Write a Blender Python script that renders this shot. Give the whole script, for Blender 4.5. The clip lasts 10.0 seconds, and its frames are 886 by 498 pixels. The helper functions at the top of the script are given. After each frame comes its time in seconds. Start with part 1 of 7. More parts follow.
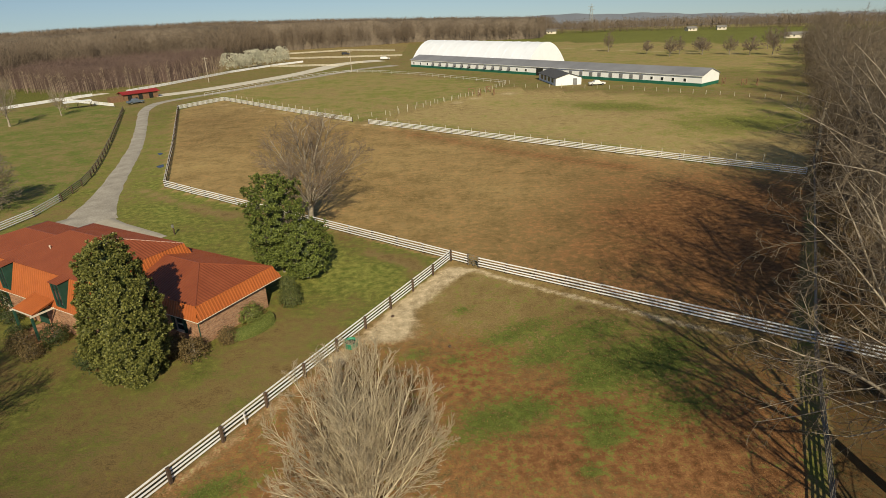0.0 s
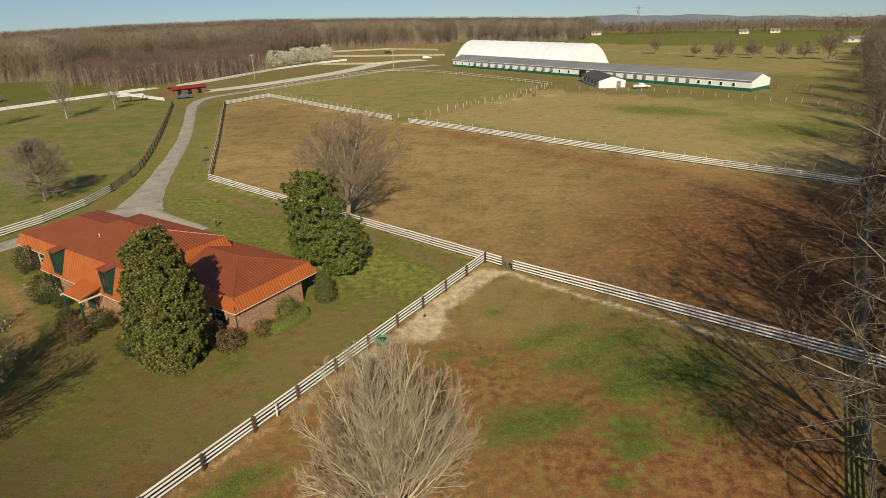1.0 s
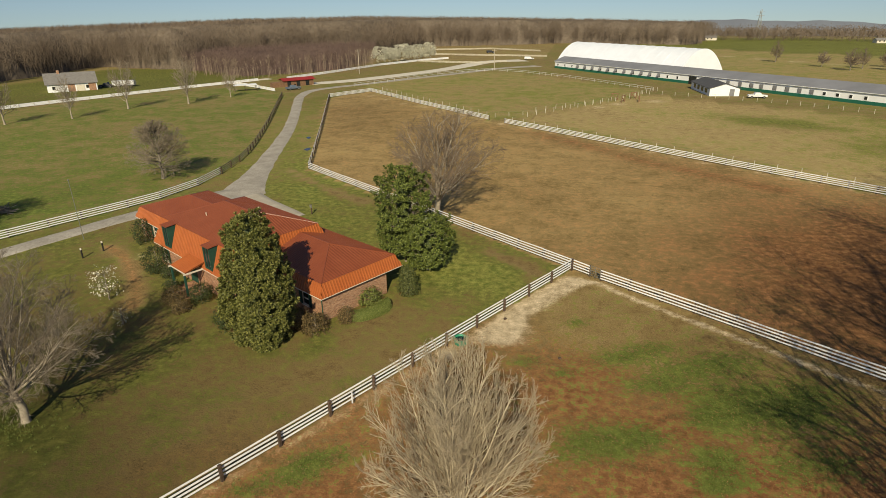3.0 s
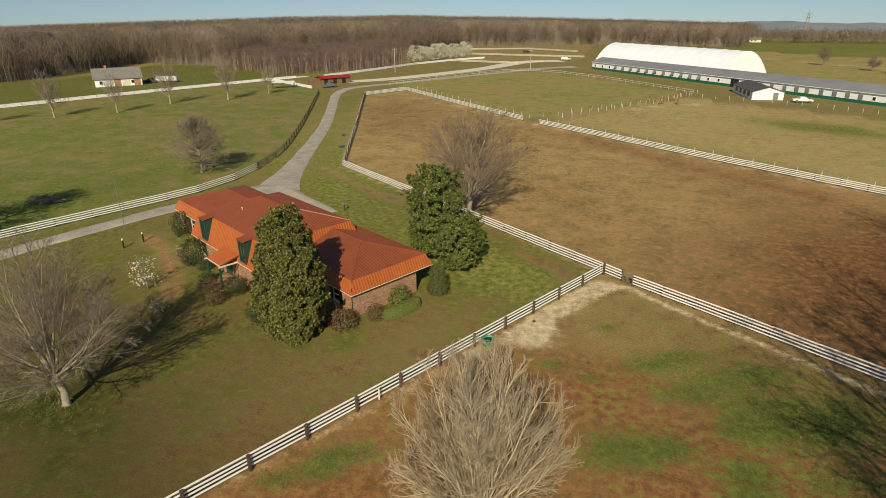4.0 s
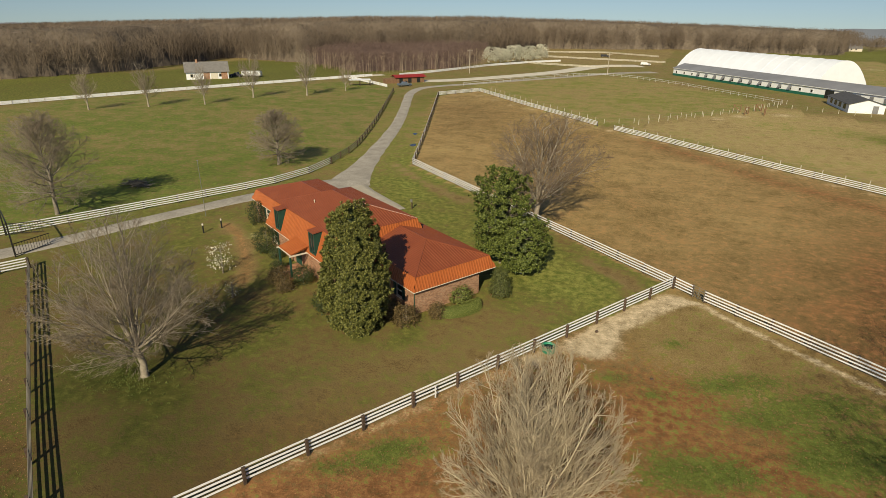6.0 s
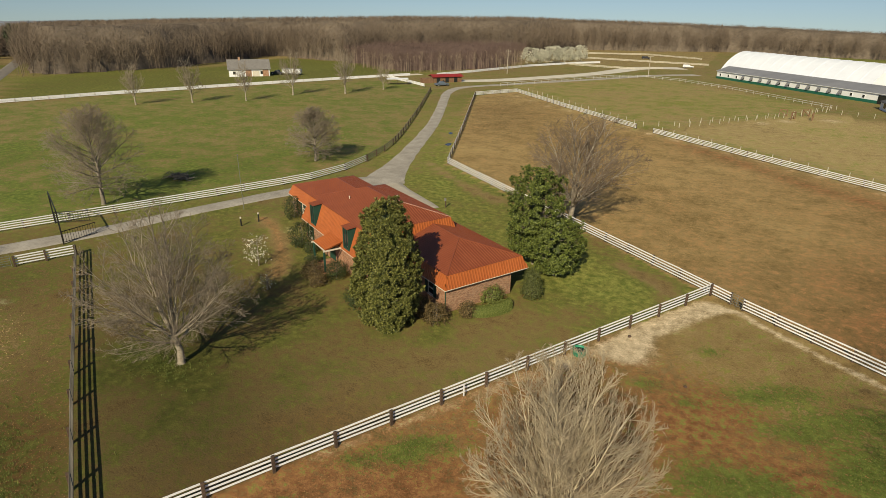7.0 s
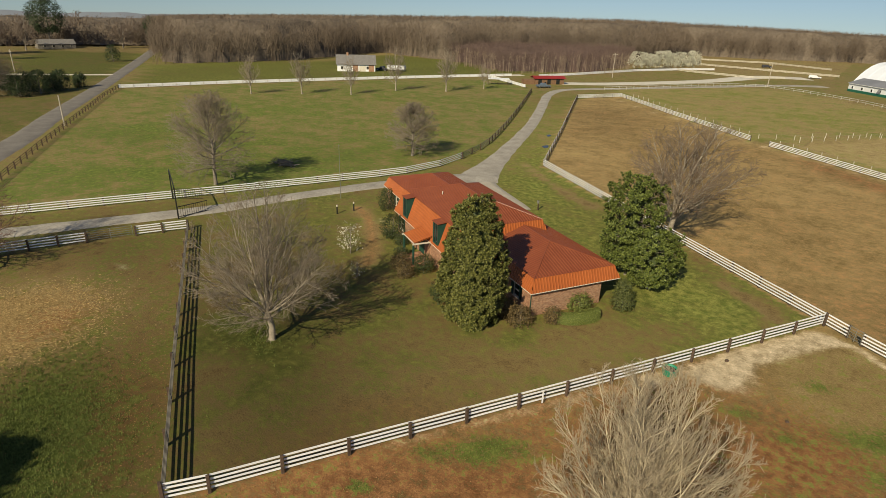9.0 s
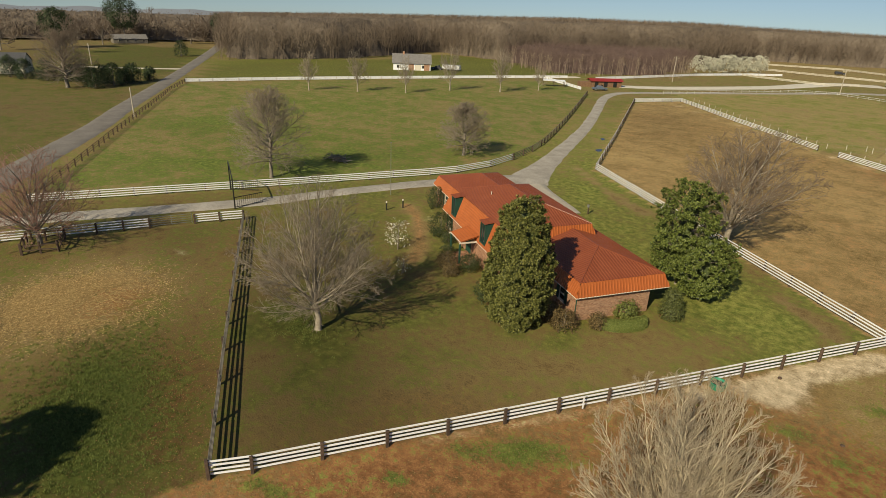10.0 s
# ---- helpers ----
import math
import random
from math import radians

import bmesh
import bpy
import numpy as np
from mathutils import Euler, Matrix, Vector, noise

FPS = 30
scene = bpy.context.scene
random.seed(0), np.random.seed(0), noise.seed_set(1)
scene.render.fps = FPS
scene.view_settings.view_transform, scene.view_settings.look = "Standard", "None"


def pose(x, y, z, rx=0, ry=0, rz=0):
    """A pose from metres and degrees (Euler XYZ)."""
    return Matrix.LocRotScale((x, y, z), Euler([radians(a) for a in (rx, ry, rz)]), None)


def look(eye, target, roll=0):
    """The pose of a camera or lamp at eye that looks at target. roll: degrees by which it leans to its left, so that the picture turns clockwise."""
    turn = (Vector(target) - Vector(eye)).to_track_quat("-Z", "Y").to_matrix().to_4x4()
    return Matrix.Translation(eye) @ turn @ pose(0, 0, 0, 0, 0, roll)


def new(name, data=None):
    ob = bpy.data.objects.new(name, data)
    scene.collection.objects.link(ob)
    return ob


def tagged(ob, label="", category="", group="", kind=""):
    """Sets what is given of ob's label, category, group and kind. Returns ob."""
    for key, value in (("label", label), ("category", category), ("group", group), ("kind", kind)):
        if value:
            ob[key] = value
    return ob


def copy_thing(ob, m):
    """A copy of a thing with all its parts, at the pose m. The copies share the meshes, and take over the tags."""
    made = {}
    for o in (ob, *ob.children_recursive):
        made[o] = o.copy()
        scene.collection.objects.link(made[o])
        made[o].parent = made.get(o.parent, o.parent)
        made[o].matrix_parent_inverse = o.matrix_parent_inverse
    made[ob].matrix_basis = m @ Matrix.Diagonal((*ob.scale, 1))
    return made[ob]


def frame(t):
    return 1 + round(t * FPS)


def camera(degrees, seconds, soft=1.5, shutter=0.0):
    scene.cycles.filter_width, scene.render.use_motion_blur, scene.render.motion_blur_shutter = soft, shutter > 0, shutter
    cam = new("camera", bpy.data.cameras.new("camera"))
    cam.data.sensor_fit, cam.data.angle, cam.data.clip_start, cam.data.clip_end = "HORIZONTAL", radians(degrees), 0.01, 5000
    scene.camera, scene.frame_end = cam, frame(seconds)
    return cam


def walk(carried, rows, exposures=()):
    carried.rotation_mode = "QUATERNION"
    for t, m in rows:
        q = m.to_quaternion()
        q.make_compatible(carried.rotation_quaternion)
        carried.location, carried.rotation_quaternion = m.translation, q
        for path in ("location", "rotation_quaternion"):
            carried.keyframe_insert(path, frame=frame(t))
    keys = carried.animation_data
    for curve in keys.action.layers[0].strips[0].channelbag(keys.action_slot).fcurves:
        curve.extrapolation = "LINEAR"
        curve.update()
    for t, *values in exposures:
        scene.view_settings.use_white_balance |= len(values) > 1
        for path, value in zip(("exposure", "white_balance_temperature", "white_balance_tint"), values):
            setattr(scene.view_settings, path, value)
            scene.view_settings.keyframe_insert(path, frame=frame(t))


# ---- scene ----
cam = camera(75.0, 10.0, 0.75)

PATH = [
    (0, (0.0, 0.0, 25.028), (0.0, 1.846, 24.258), -2.4),
    (0.5, (0.133, 0.007, 25.115), (0.078, 1.852, 24.346), -2.1),
    (1, (0.133, 0.026, 25.13), (0.009, 1.87, 24.363), -1.9),
    (1.5, (0.121, 0.141, 25.086), (-0.077, 1.979, 24.322), -1.6),
    (2, (0.138, 0.29, 25.026), (-0.136, 2.119, 24.264), -1.3),
    (2.5, (0.097, 0.344, 25.01), (-0.249, 2.161, 24.249), -1.1),
    (3, (0.119, 0.464, 25.013), (-0.299, 2.266, 24.252), -0.8),
    (4.5, (0.128, 0.453, 25.08), (-0.438, 2.214, 24.32), -0.3),
    (5, (0.056, 0.455, 25.084), (-0.564, 2.199, 24.327), -0.1),
    (5.5, (0.028, 0.426, 25.114), (-0.648, 2.149, 24.356), 0.2),
    (7, (0.047, 0.324, 24.952), (-0.781, 1.979, 24.193), 0.8),
    (7.5, (0.029, 0.395, 24.849), (-0.86, 2.018, 24.089), 1.0),
    (8, (-0.129, 0.418, 24.756), (-1.083, 2.003, 23.996), 1.4),
    (8.5, (-0.22, 0.477, 24.679), (-1.241, 2.019, 23.917), 1.6),
    (9, (-0.237, 0.52, 24.634), (-1.321, 2.018, 23.87), 1.9),
    (9.5, (-0.252, 0.485, 24.597), (-1.398, 1.934, 23.831), 2.2),
    (10, (-0.037, 0.422, 24.613), (-1.247, 1.816, 23.844), 2.5),
]
walk(cam, [(t, look(eye, target, roll)) for t, eye, target, roll in PATH])

# ---- light ----
SUN_ELEV, SUN_DIR = 33.8, 98.0   # height of the sun; heading of the shadows, degrees from +x
world = bpy.data.worlds.new("sky")
scene.world = world
world.use_nodes = True
wn = world.node_tree
sky = wn.nodes.new("ShaderNodeTexSky")
sky.sky_type = "NISHITA"
sky.sun_disc = False
sky.sun_elevation = radians(SUN_ELEV)
sky.sun_rotation = radians(90 - (SUN_DIR + 180))
sky.air_density, sky.dust_density, sky.ozone_density = 1.0, 0.5, 2.6
coord = wn.nodes.new("ShaderNodeTexCoord")
lift = wn.nodes.new("ShaderNodeVectorMath")  # the sky reaches down behind the falling land
lift.operation, lift.inputs[1].default_value = "ADD", (0, 0, 0.075)
wn.links.new(coord.outputs["Generated"], lift.inputs[0])
wn.links.new(lift.outputs[0], sky.inputs["Vector"])
wn.links.new(sky.outputs[0], wn.nodes["Background"].inputs["Color"])
wn.nodes["Background"].inputs["Strength"].default_value = 0.072
sun = new("sun", bpy.data.lights.new("sun", "SUN"))
sun.data.energy, sun.data.angle, sun.data.color = 4.85, radians(0.6), (1.0, 0.88, 0.62)
sd = radians(SUN_DIR)
sun.matrix_world = look((0, 0, 60), (math.cos(sd), math.sin(sd), 60 - math.tan(radians(SUN_ELEV))))


# ---- materials ----
def nodes_of(name):
    m = bpy.data.materials.new(name)
    m.use_nodes = True
    n = m.node_tree.nodes
    return m, n, m.node_tree.links, n["Principled BSDF"]


def ramp_of(n, stops):
    r = n.new("ShaderNodeValToRGB")
    while len(r.color_ramp.elements) < len(stops):
        r.color_ramp.elements.new(0.5)
    for e, (p, c) in zip(r.color_ramp.elements, stops):
        e.position, e.color = p, (*c, 1)
    return r


def noise_of(n, l, scale, detail=4.0, rough=0.6, coord=None, space="Object"):
    t = n.new("ShaderNodeTexNoise")
    t.inputs["Scale"].default_value, t.inputs["Detail"].default_value, t.inputs["Roughness"].default_value = scale, detail, rough
    if coord is None:
        coord = n.new("ShaderNodeTexCoord").outputs[space]
    l.new(coord, t.inputs["Vector"])
    return t


def plain(name, a, b, scale=3.0, rough=0.8, bump=0.0, bump_scale=30.0, metal=0.0, vary=0.0, spec=0.4, fine=0.0):
    """A surface whose colour wanders between a and b at two scales; vary: lightness that differs from piece to piece."""
    m, n, l, p = nodes_of(name)
    t = noise_of(n, l, scale, 5.0, 0.65)
    r = ramp_of(n, [(0.3, a), (0.7, b)])
    l.new(t.outputs["Fac"], r.inputs[0])
    out = r.outputs[0]
    if fine:
        f = noise_of(n, l, scale * 12, 3.0, 0.7)
        x = n.new("ShaderNodeMapRange")
        x.inputs[1].default_value, x.inputs[2].default_value, x.inputs[3].default_value, x.inputs[4].default_value = 0.25, 0.75, 1 - fine, 1 + fine
        l.new(f.outputs["Fac"], x.inputs[0])
        h = n.new("ShaderNodeHueSaturation")
        l.new(x.outputs[0], h.inputs["Value"])
        l.new(out, h.inputs["Color"])
        out = h.outputs[0]
    if vary:
        o = n.new("ShaderNodeObjectInfo")
        x = n.new("ShaderNodeMapRange")
        x.inputs[3].default_value, x.inputs[4].default_value = 1 - vary, 1 + vary
        l.new(o.outputs["Random"], x.inputs[0])
        h = n.new("ShaderNodeHueSaturation")
        l.new(x.outputs[0], h.inputs["Value"])
        l.new(out, h.inputs["Color"])
        out = h.outputs[0]
    l.new(out, p.inputs["Base Color"])
    p.inputs["Roughness"].default_value, p.inputs["Metallic"].default_value = rough, metal
    p.inputs["Specular IOR Level"].default_value = spec
    if bump:
        t2 = noise_of(n, l, bump_scale, 4.0, 0.7)
        b2 = n.new("ShaderNodeBump")
        b2.inputs["Strength"].default_value, b2.inputs["Distance"].default_value = bump, 0.02
        l.new(t2.outputs["Fac"], b2.inputs["Height"])
        l.new(b2.outputs[0], p.inputs["Normal"])
    return m


def foliage(name, a, b, rough=0.5, spec=0.4, trans=0.15):
    """Leaves: each one its own shade between a and b, a little light coming through."""
    m, n, l, p = nodes_of(name)
    g = n.new("ShaderNodeNewGeometry")
    r = ramp_of(n, [(0.0, a), (0.75, b), (1.0, tuple(min(1, v * 1.5) for v in b))])
    l.new(g.outputs["Random Per Island"], r.inputs[0])
    l.new(r.outputs[0], p.inputs["Base Color"])
    p.inputs["Roughness"].default_value = rough
    p.inputs["Specular IOR Level"].default_value = spec
    p.inputs["Transmission Weight"].default_value = 0.0
    p.inputs["Subsurface Weight"].default_value = 0.0
    return m


def ground_material():
    m, n, l, p = nodes_of("grassland")
    at = n.new("ShaderNodeVertexColor")
    at.layer_name = "cover"
    sep = n.new("ShaderNodeSeparateColor")
    l.new(at.outputs["Color"], sep.inputs[0])
    co = n.new("ShaderNodeTexCoord").outputs["Object"]
    big, mid, small, tiny = (noise_of(n, l, s, 6.0, 0.62, co) for s in (0.035, 0.22, 1.3, 7.0))
    # blades lie in streaks
    def mix(fac, x, y):
        k = n.new("ShaderNodeMix")
        k.data_type = "RGBA"
        for s, v in ((k.inputs[0], fac), (k.inputs[6], x), (k.inputs[7], y)):
            if hasattr(v, "links"):
                l.new(v, s)
            else:
                s.default_value = v if isinstance(v, float) else (*v, 1)
        return k.outputs[2]
    def math_of(op, x, y=0.0, clamp=False):
        k = n.new("ShaderNodeMath")
        k.operation, k.use_clamp = op, clamp
        for s, v in zip(k.inputs, (x, y)):
            if hasattr(v, "links"):
                l.new(v, s)
            else:
                s.default_value = v
        return k.outputs[0]
    def weight(w, noises, hard, sharp=None):
        """The cover's share, broken up by noise at its borders."""
        s = w
        if sharp:
            rough = math_of("SUBTRACT", math_of("ADD", math_of("MULTIPLY", small.outputs["Fac"], 0.9), math_of("MULTIPLY", fleck.outputs["Fac"], 1.1)), 1.0)
            s = math_of("ADD", s, math_of("MULTIPLY", rough, math_of("MULTIPLY", sharp, 1.7)))
        for t, amount in noises:
            s = math_of("ADD", s, math_of("MULTIPLY", math_of("SUBTRACT", t.outputs["Fac"], 0.5), amount))
        k = n.new("ShaderNodeMapRange")
        k.interpolation_type = "SMOOTHSTEP"
        k.inputs[1].default_value, k.inputs[2].default_value = 0.5 - hard, 0.5 + hard
        l.new(s, k.inputs[0])
        return k.outputs[0]
    def tone_fac(t, lo, hi, slot="Fac"):
        k = n.new("ShaderNodeMapRange")
        k.inputs[1].default_value, k.inputs[2].default_value = lo, hi
        l.new(t.outputs[slot], k.inputs[0])
        return k.outputs[0]
    grit = noise_of(n, l, 16.0, 3.0, 0.75, co)
    fleck = noise_of(n, l, 3.4, 4.0, 0.7, co)
    patch = noise_of(n, l, 0.55, 5.0, 0.65, co)
    tn = n.new("ShaderNodeVertexColor")
    tn.layer_name = "tint"
    tint = n.new("ShaderNodeSeparateColor")
    l.new(tn.outputs["Color"], tint.inputs[0])
    both = n.new("ShaderNodeMix")
    both.inputs[0].default_value = 0.62
    l.new(mid.outputs["Fac"], both.inputs[2])
    l.new(small.outputs["Fac"], both.inputs[3])
    brown = mix(tone_fac(both, 0.36, 0.64, 0), (0.150, 0.099, 0.036), (0.250, 0.170, 0.069))
    straw = mix(tone_fac(patch, 0.36, 0.64), (0.250, 0.188, 0.080), (0.325, 0.248, 0.116))
    dry = mix(weight(tint.outputs[1], [(big, 0.8), (mid, 0.7), (patch, 0.3), (tiny, 0.7), (grit, 0.6)], 0.55), brown, straw)
    olive = mix(tone_fac(small, 0.36, 0.64), (0.078, 0.090, 0.018), (0.165, 0.160, 0.040))
    lush = mix(tone_fac(small, 0.36, 0.64), (0.060, 0.086, 0.015), (0.130, 0.152, 0.033))
    green = mix(weight(tint.outputs[0], [(mid, 0.7), (patch, 0.7), (tiny, 0.7)], 0.25), olive, lush)
    rust = mix(tone_fac(small, 0.36, 0.64), (0.140, 0.062, 0.024), (0.300, 0.148, 0.062))
    bare = mix(tone_fac(small, 0.32, 0.68), (0.37, 0.29, 0.178), (0.53, 0.43, 0.285))
    c = mix(weight(sep.outputs[1], [(mid, 0.7), (patch, 0.4), (small, 0.8), (tiny, 1.3), (grit, 0.9)], 0.22, tint.outputs[2]), dry, rust)
    c = mix(weight(sep.outputs[0], [(big, 0.9), (mid, 1.1), (patch, 0.7), (small, 0.9), (tiny, 1.2), (grit, 0.8)], 0.17, tint.outputs[2]), c, green)
    c = mix(weight(sep.outputs[2], [(mid, 0.4), (patch, 0.5), (small, 0.4), (tiny, 0.5)], 0.26), c, bare)
    hue = n.new("ShaderNodeHueSaturation")
    l.new(c, hue.inputs["Color"])
    v = None
    for t, amount in ((tiny, 1.4), (grit, 2.2), (fleck, 0.6), (small, 0.5), (patch, 0.4), (mid, 0.5), (big, 0.7)):
        k = math_of("MULTIPLY", math_of("SUBTRACT", t.outputs["Fac"], 0.5), amount)
        v = k if v is None else math_of("ADD", v, k)
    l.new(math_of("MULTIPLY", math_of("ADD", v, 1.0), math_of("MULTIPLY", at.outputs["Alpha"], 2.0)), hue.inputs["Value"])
    l.new(hue.outputs[0], p.inputs["Base Color"])
    p.inputs["Roughness"].default_value = 0.95
    p.inputs["Specular IOR Level"].default_value = 0.12
    b = n.new("ShaderNodeBump")
    b.inputs["Strength"].default_value, b.inputs["Distance"].default_value = 0.35, 0.10
    l.new(math_of("ADD", tiny.outputs["Fac"], small.outputs["Fac"]), b.inputs["Height"])
    l.new(b.outputs[0], p.inputs["Normal"])
    return m


WHITE = plain("white_board_paint", (0.76, 0.765, 0.78), (0.88, 0.885, 0.90), 1.2, 0.6, vary=0.06)
FADED = plain("faded_cream_paint", (0.52, 0.47, 0.37), (0.70, 0.65, 0.54), 1.5, 0.75, vary=0.1)
POST = plain("brown_creosote_timber", (0.05, 0.032, 0.022), (0.115, 0.075, 0.052), 4.0, 0.85, vary=0.2)
GREY_TIMBER = plain("dull_grey_timber", (0.16, 0.14, 0.11), (0.30, 0.27, 0.22), 3.0, 0.85, vary=0.2)
GRAVEL = plain("pale_gravel", (0.29, 0.262, 0.222), (0.45, 0.41, 0.352), 0.35, 0.95, 0.4, 8.0, fine=0.22, spec=0.1)
CONCRETE = plain("pale_concrete", (0.55, 0.50, 0.41), (0.70, 0.65, 0.55), 0.3, 0.9, fine=0.1, spec=0.2)
PAD = plain("worn_tan_concrete", (0.38, 0.335, 0.265), (0.50, 0.45, 0.365), 0.5, 0.9, fine=0.14, spec=0.2)
ASPHALT = plain("old_grey_asphalt", (0.165, 0.148, 0.128), (0.24, 0.217, 0.19), 0.3, 0.9, fine=0.12, spec=0.2)
ROOF = plain("terracotta_painted_metal", (0.205, 0.053, 0.022), (0.255, 0.071, 0.029), 0.6, 0.42, fine=0.08, spec=0.5)
GREEN_TRIM = plain("dark_green_trim_paint", (0.012, 0.05, 0.035), (0.02, 0.075, 0.055), 2.0, 0.55)
CREAM = plain("cream_trim_paint", (0.60, 0.54, 0.44), (0.72, 0.66, 0.55), 2.0, 0.6)
DARK_METAL = plain("black_painted_steel", (0.012, 0.012, 0.012), (0.03, 0.028, 0.026), 5.0, 0.5)
BARN_WHITE = plain("white_barn_siding", (0.80, 0.81, 0.82), (0.88, 0.89, 0.90), 0.5, 0.6)
BARN_GREEN = plain("green_barn_siding", (0.012, 0.11, 0.07), (0.02, 0.14, 0.09), 0.5, 0.6)
BARN_ROOF = plain("grey_metal_roofing", (0.20, 0.20, 0.21), (0.27, 0.27, 0.285), 0.15, 0.5, spec=0.4)
FABRIC = plain("white_membrane", (0.78, 0.81, 0.87), (0.86, 0.89, 0.95), 0.2, 0.7)
WINDOW = plain("dark_glass_and_openings", (0.01, 0.012, 0.014), (0.03, 0.034, 0.038), 0.5, 0.08, spec=0.6)
RED_ROOF = plain("red_metal_roofing", (0.26, 0.022, 0.018), (0.34, 0.035, 0.028), 0.6, 0.5)
WOOD = plain("brown_plank_wood", (0.14, 0.075, 0.04), (0.26, 0.15, 0.085), 2.0, 0.8)
BARK = plain("grey_brown_bark", (0.14, 0.115, 0.09), (0.30, 0.26, 0.21), 1.5, 0.9)
PALE_BARK = plain("pale_sunlit_bark", (0.46, 0.395, 0.275), (0.66, 0.57, 0.41), 1.2, 0.9)
TWIG = plain("brown_twig_bark", (0.13, 0.095, 0.07), (0.23, 0.175, 0.13), 0.6, 0.9)


# ---- building blocks ----
def mesh_of(name, verts, faces, material, smooth=False):
    me = bpy.data.meshes.new(name)
    me.from_pydata([tuple(v) for v in verts], [], faces)
    me.materials.append(material)
    if smooth:
        me.polygons.foreach_set("use_smooth", [True] * len(me.polygons))
    me.update()
    return me


def fast_mesh(name, verts, tris, material):
    me = bpy.data.meshes.new(name)
    me.vertices.add(len(verts))
    me.vertices.foreach_set("co", np.asarray(verts, np.float32).ravel())
    me.loops.add(tris.size)
    me.loops.foreach_set("vertex_index", tris.astype(np.int32).ravel())
    me.polygons.add(len(tris))
    me.polygons.foreach_set("loop_start", np.arange(0, tris.size, 3, dtype=np.int32))
    me.materials.append(material)
    me.update(calc_edges=True)
    return me


def joined(bm, name, material, smooth=False):
    me = bpy.data.meshes.new(name)
    bmesh.ops.recalc_face_normals(bm, faces=bm.faces)
    bm.to_mesh(me)
    bm.free()
    me.materials.append(material)
    if smooth:
        me.polygons.foreach_set("use_smooth", [True] * len(me.polygons))
    return me


def part(name, data, parent, label="", m=None):
    """Links a mesh as one object under a thing or part, at m in its parent's space."""
    ob = new(name, data)
    ob.parent = parent
    if m is not None:
        ob.matrix_basis = m
    return tagged(ob, label)


def thing(name, label, category, m=None, data=None, group="", kind=""):
    ob = new(name, data)
    if m is not None:
        ob.matrix_basis = m
    return tagged(ob, label, category, group, kind)


def box(bm, x0, x1, y0, y1, z0, z1, m=None):
    v = [bm.verts.new((m @ Vector(c)) if m else c) for c in ((x0, y0, z0), (x1, y0, z0), (x1, y1, z0), (x0, y1, z0), (x0, y0, z1), (x1, y0, z1), (x1, y1, z1), (x0, y1, z1))]
    for q in ((3, 2, 1, 0), (4, 5, 6, 7), (0, 1, 5, 4), (1, 2, 6, 5), (2, 3, 7, 6), (3, 0, 4, 7)):
        bm.faces.new([v[i] for i in q])


def box_mesh(name, material, x0, x1, y0, y1, z0, z1, bevel=0.0):
    bm = bmesh.new()
    box(bm, x0, x1, y0, y1, z0, z1)
    if bevel:
        bmesh.ops.bevel(bm, geom=bm.edges[:], offset=bevel, segments=1, affect="EDGES")
    return joined(bm, name, material)


def tube(bm, a, b, r0, r1, sides=6):
    a, b = Vector(a), Vector(b)
    w = (b - a).normalized()
    u = w.orthogonal().normalized()
    v = w.cross(u)
    rings = []
    for c, r in ((a, r0), (b, r1)):
        rings.append([bm.verts.new(c + r * (math.cos(t) * u + math.sin(t) * v)) for t in (2 * math.pi * i / sides for i in range(sides))])
    for i in range(sides):
        bm.faces.new((rings[0][i], rings[0][(i + 1) % sides], rings[1][(i + 1) % sides], rings[1][i]))
    bm.faces.new(rings[0][::-1])
    bm.faces.new(rings[1])


# ---- ground ----
def axis(lo, fine0, fine1, hi, step, growth):
    """Coordinates from lo to hi, close together between fine0 and fine1."""
    v = list(np.arange(fine0, fine1 + 0.01, step))
    s = step
    while v[-1] < hi:
        s *= growth
        v.append(v[-1] + s)
    s = step
    while v[0] > lo:
        s *= growth
        v.insert(0, v[0] - s)
    return np.array(v)


def inside(x, y, outline):
    """Whether points lie within a plan outline."""
    hit = np.zeros(x.shape, bool)
    for (ax, ay), (bx, by) in zip(outline, outline[1:] + outline[:1]):
        cross = ((ay > y) != (by > y)) & (x < (bx - ax) * (y - ay) / ((by - ay) or 1e-9) + ax)
        hit ^= cross
    return hit


def spot(x, y, cx, cy, rx, ry, turn=0.0):
    """One at the middle of an oval, a half at its rim, none far out."""
    c, s = math.cos(radians(turn)), math.sin(radians(turn))
    u, v = ((x - cx) * c + (y - cy) * s) / rx, (-(x - cx) * s + (y - cy) * c) / ry
    return 1 / (1 + (u * u + v * v) ** 1.5)


def along(x, y, pts, half, power=2):
    """One on a plan line, a half at a distance half from it."""
    best = np.full(x.shape, 1e9)
    for (ax, ay), (bx, by) in zip(pts, pts[1:]):
        dx, dy = bx - ax, by - ay
        t = np.clip(((x - ax) * dx + (y - ay) * dy) / (dx * dx + dy * dy), 0, 1)
        best = np.minimum(best, np.hypot(x - ax - t * dx, y - ay - t * dy))
    return 1 / (1 + (best / half) ** power)


def fall(x, y):
    """The land drops gently away beyond the farm."""
    r = np.maximum(np.hypot(x, y) - 520, 0)
    return -7e-5 * r * r


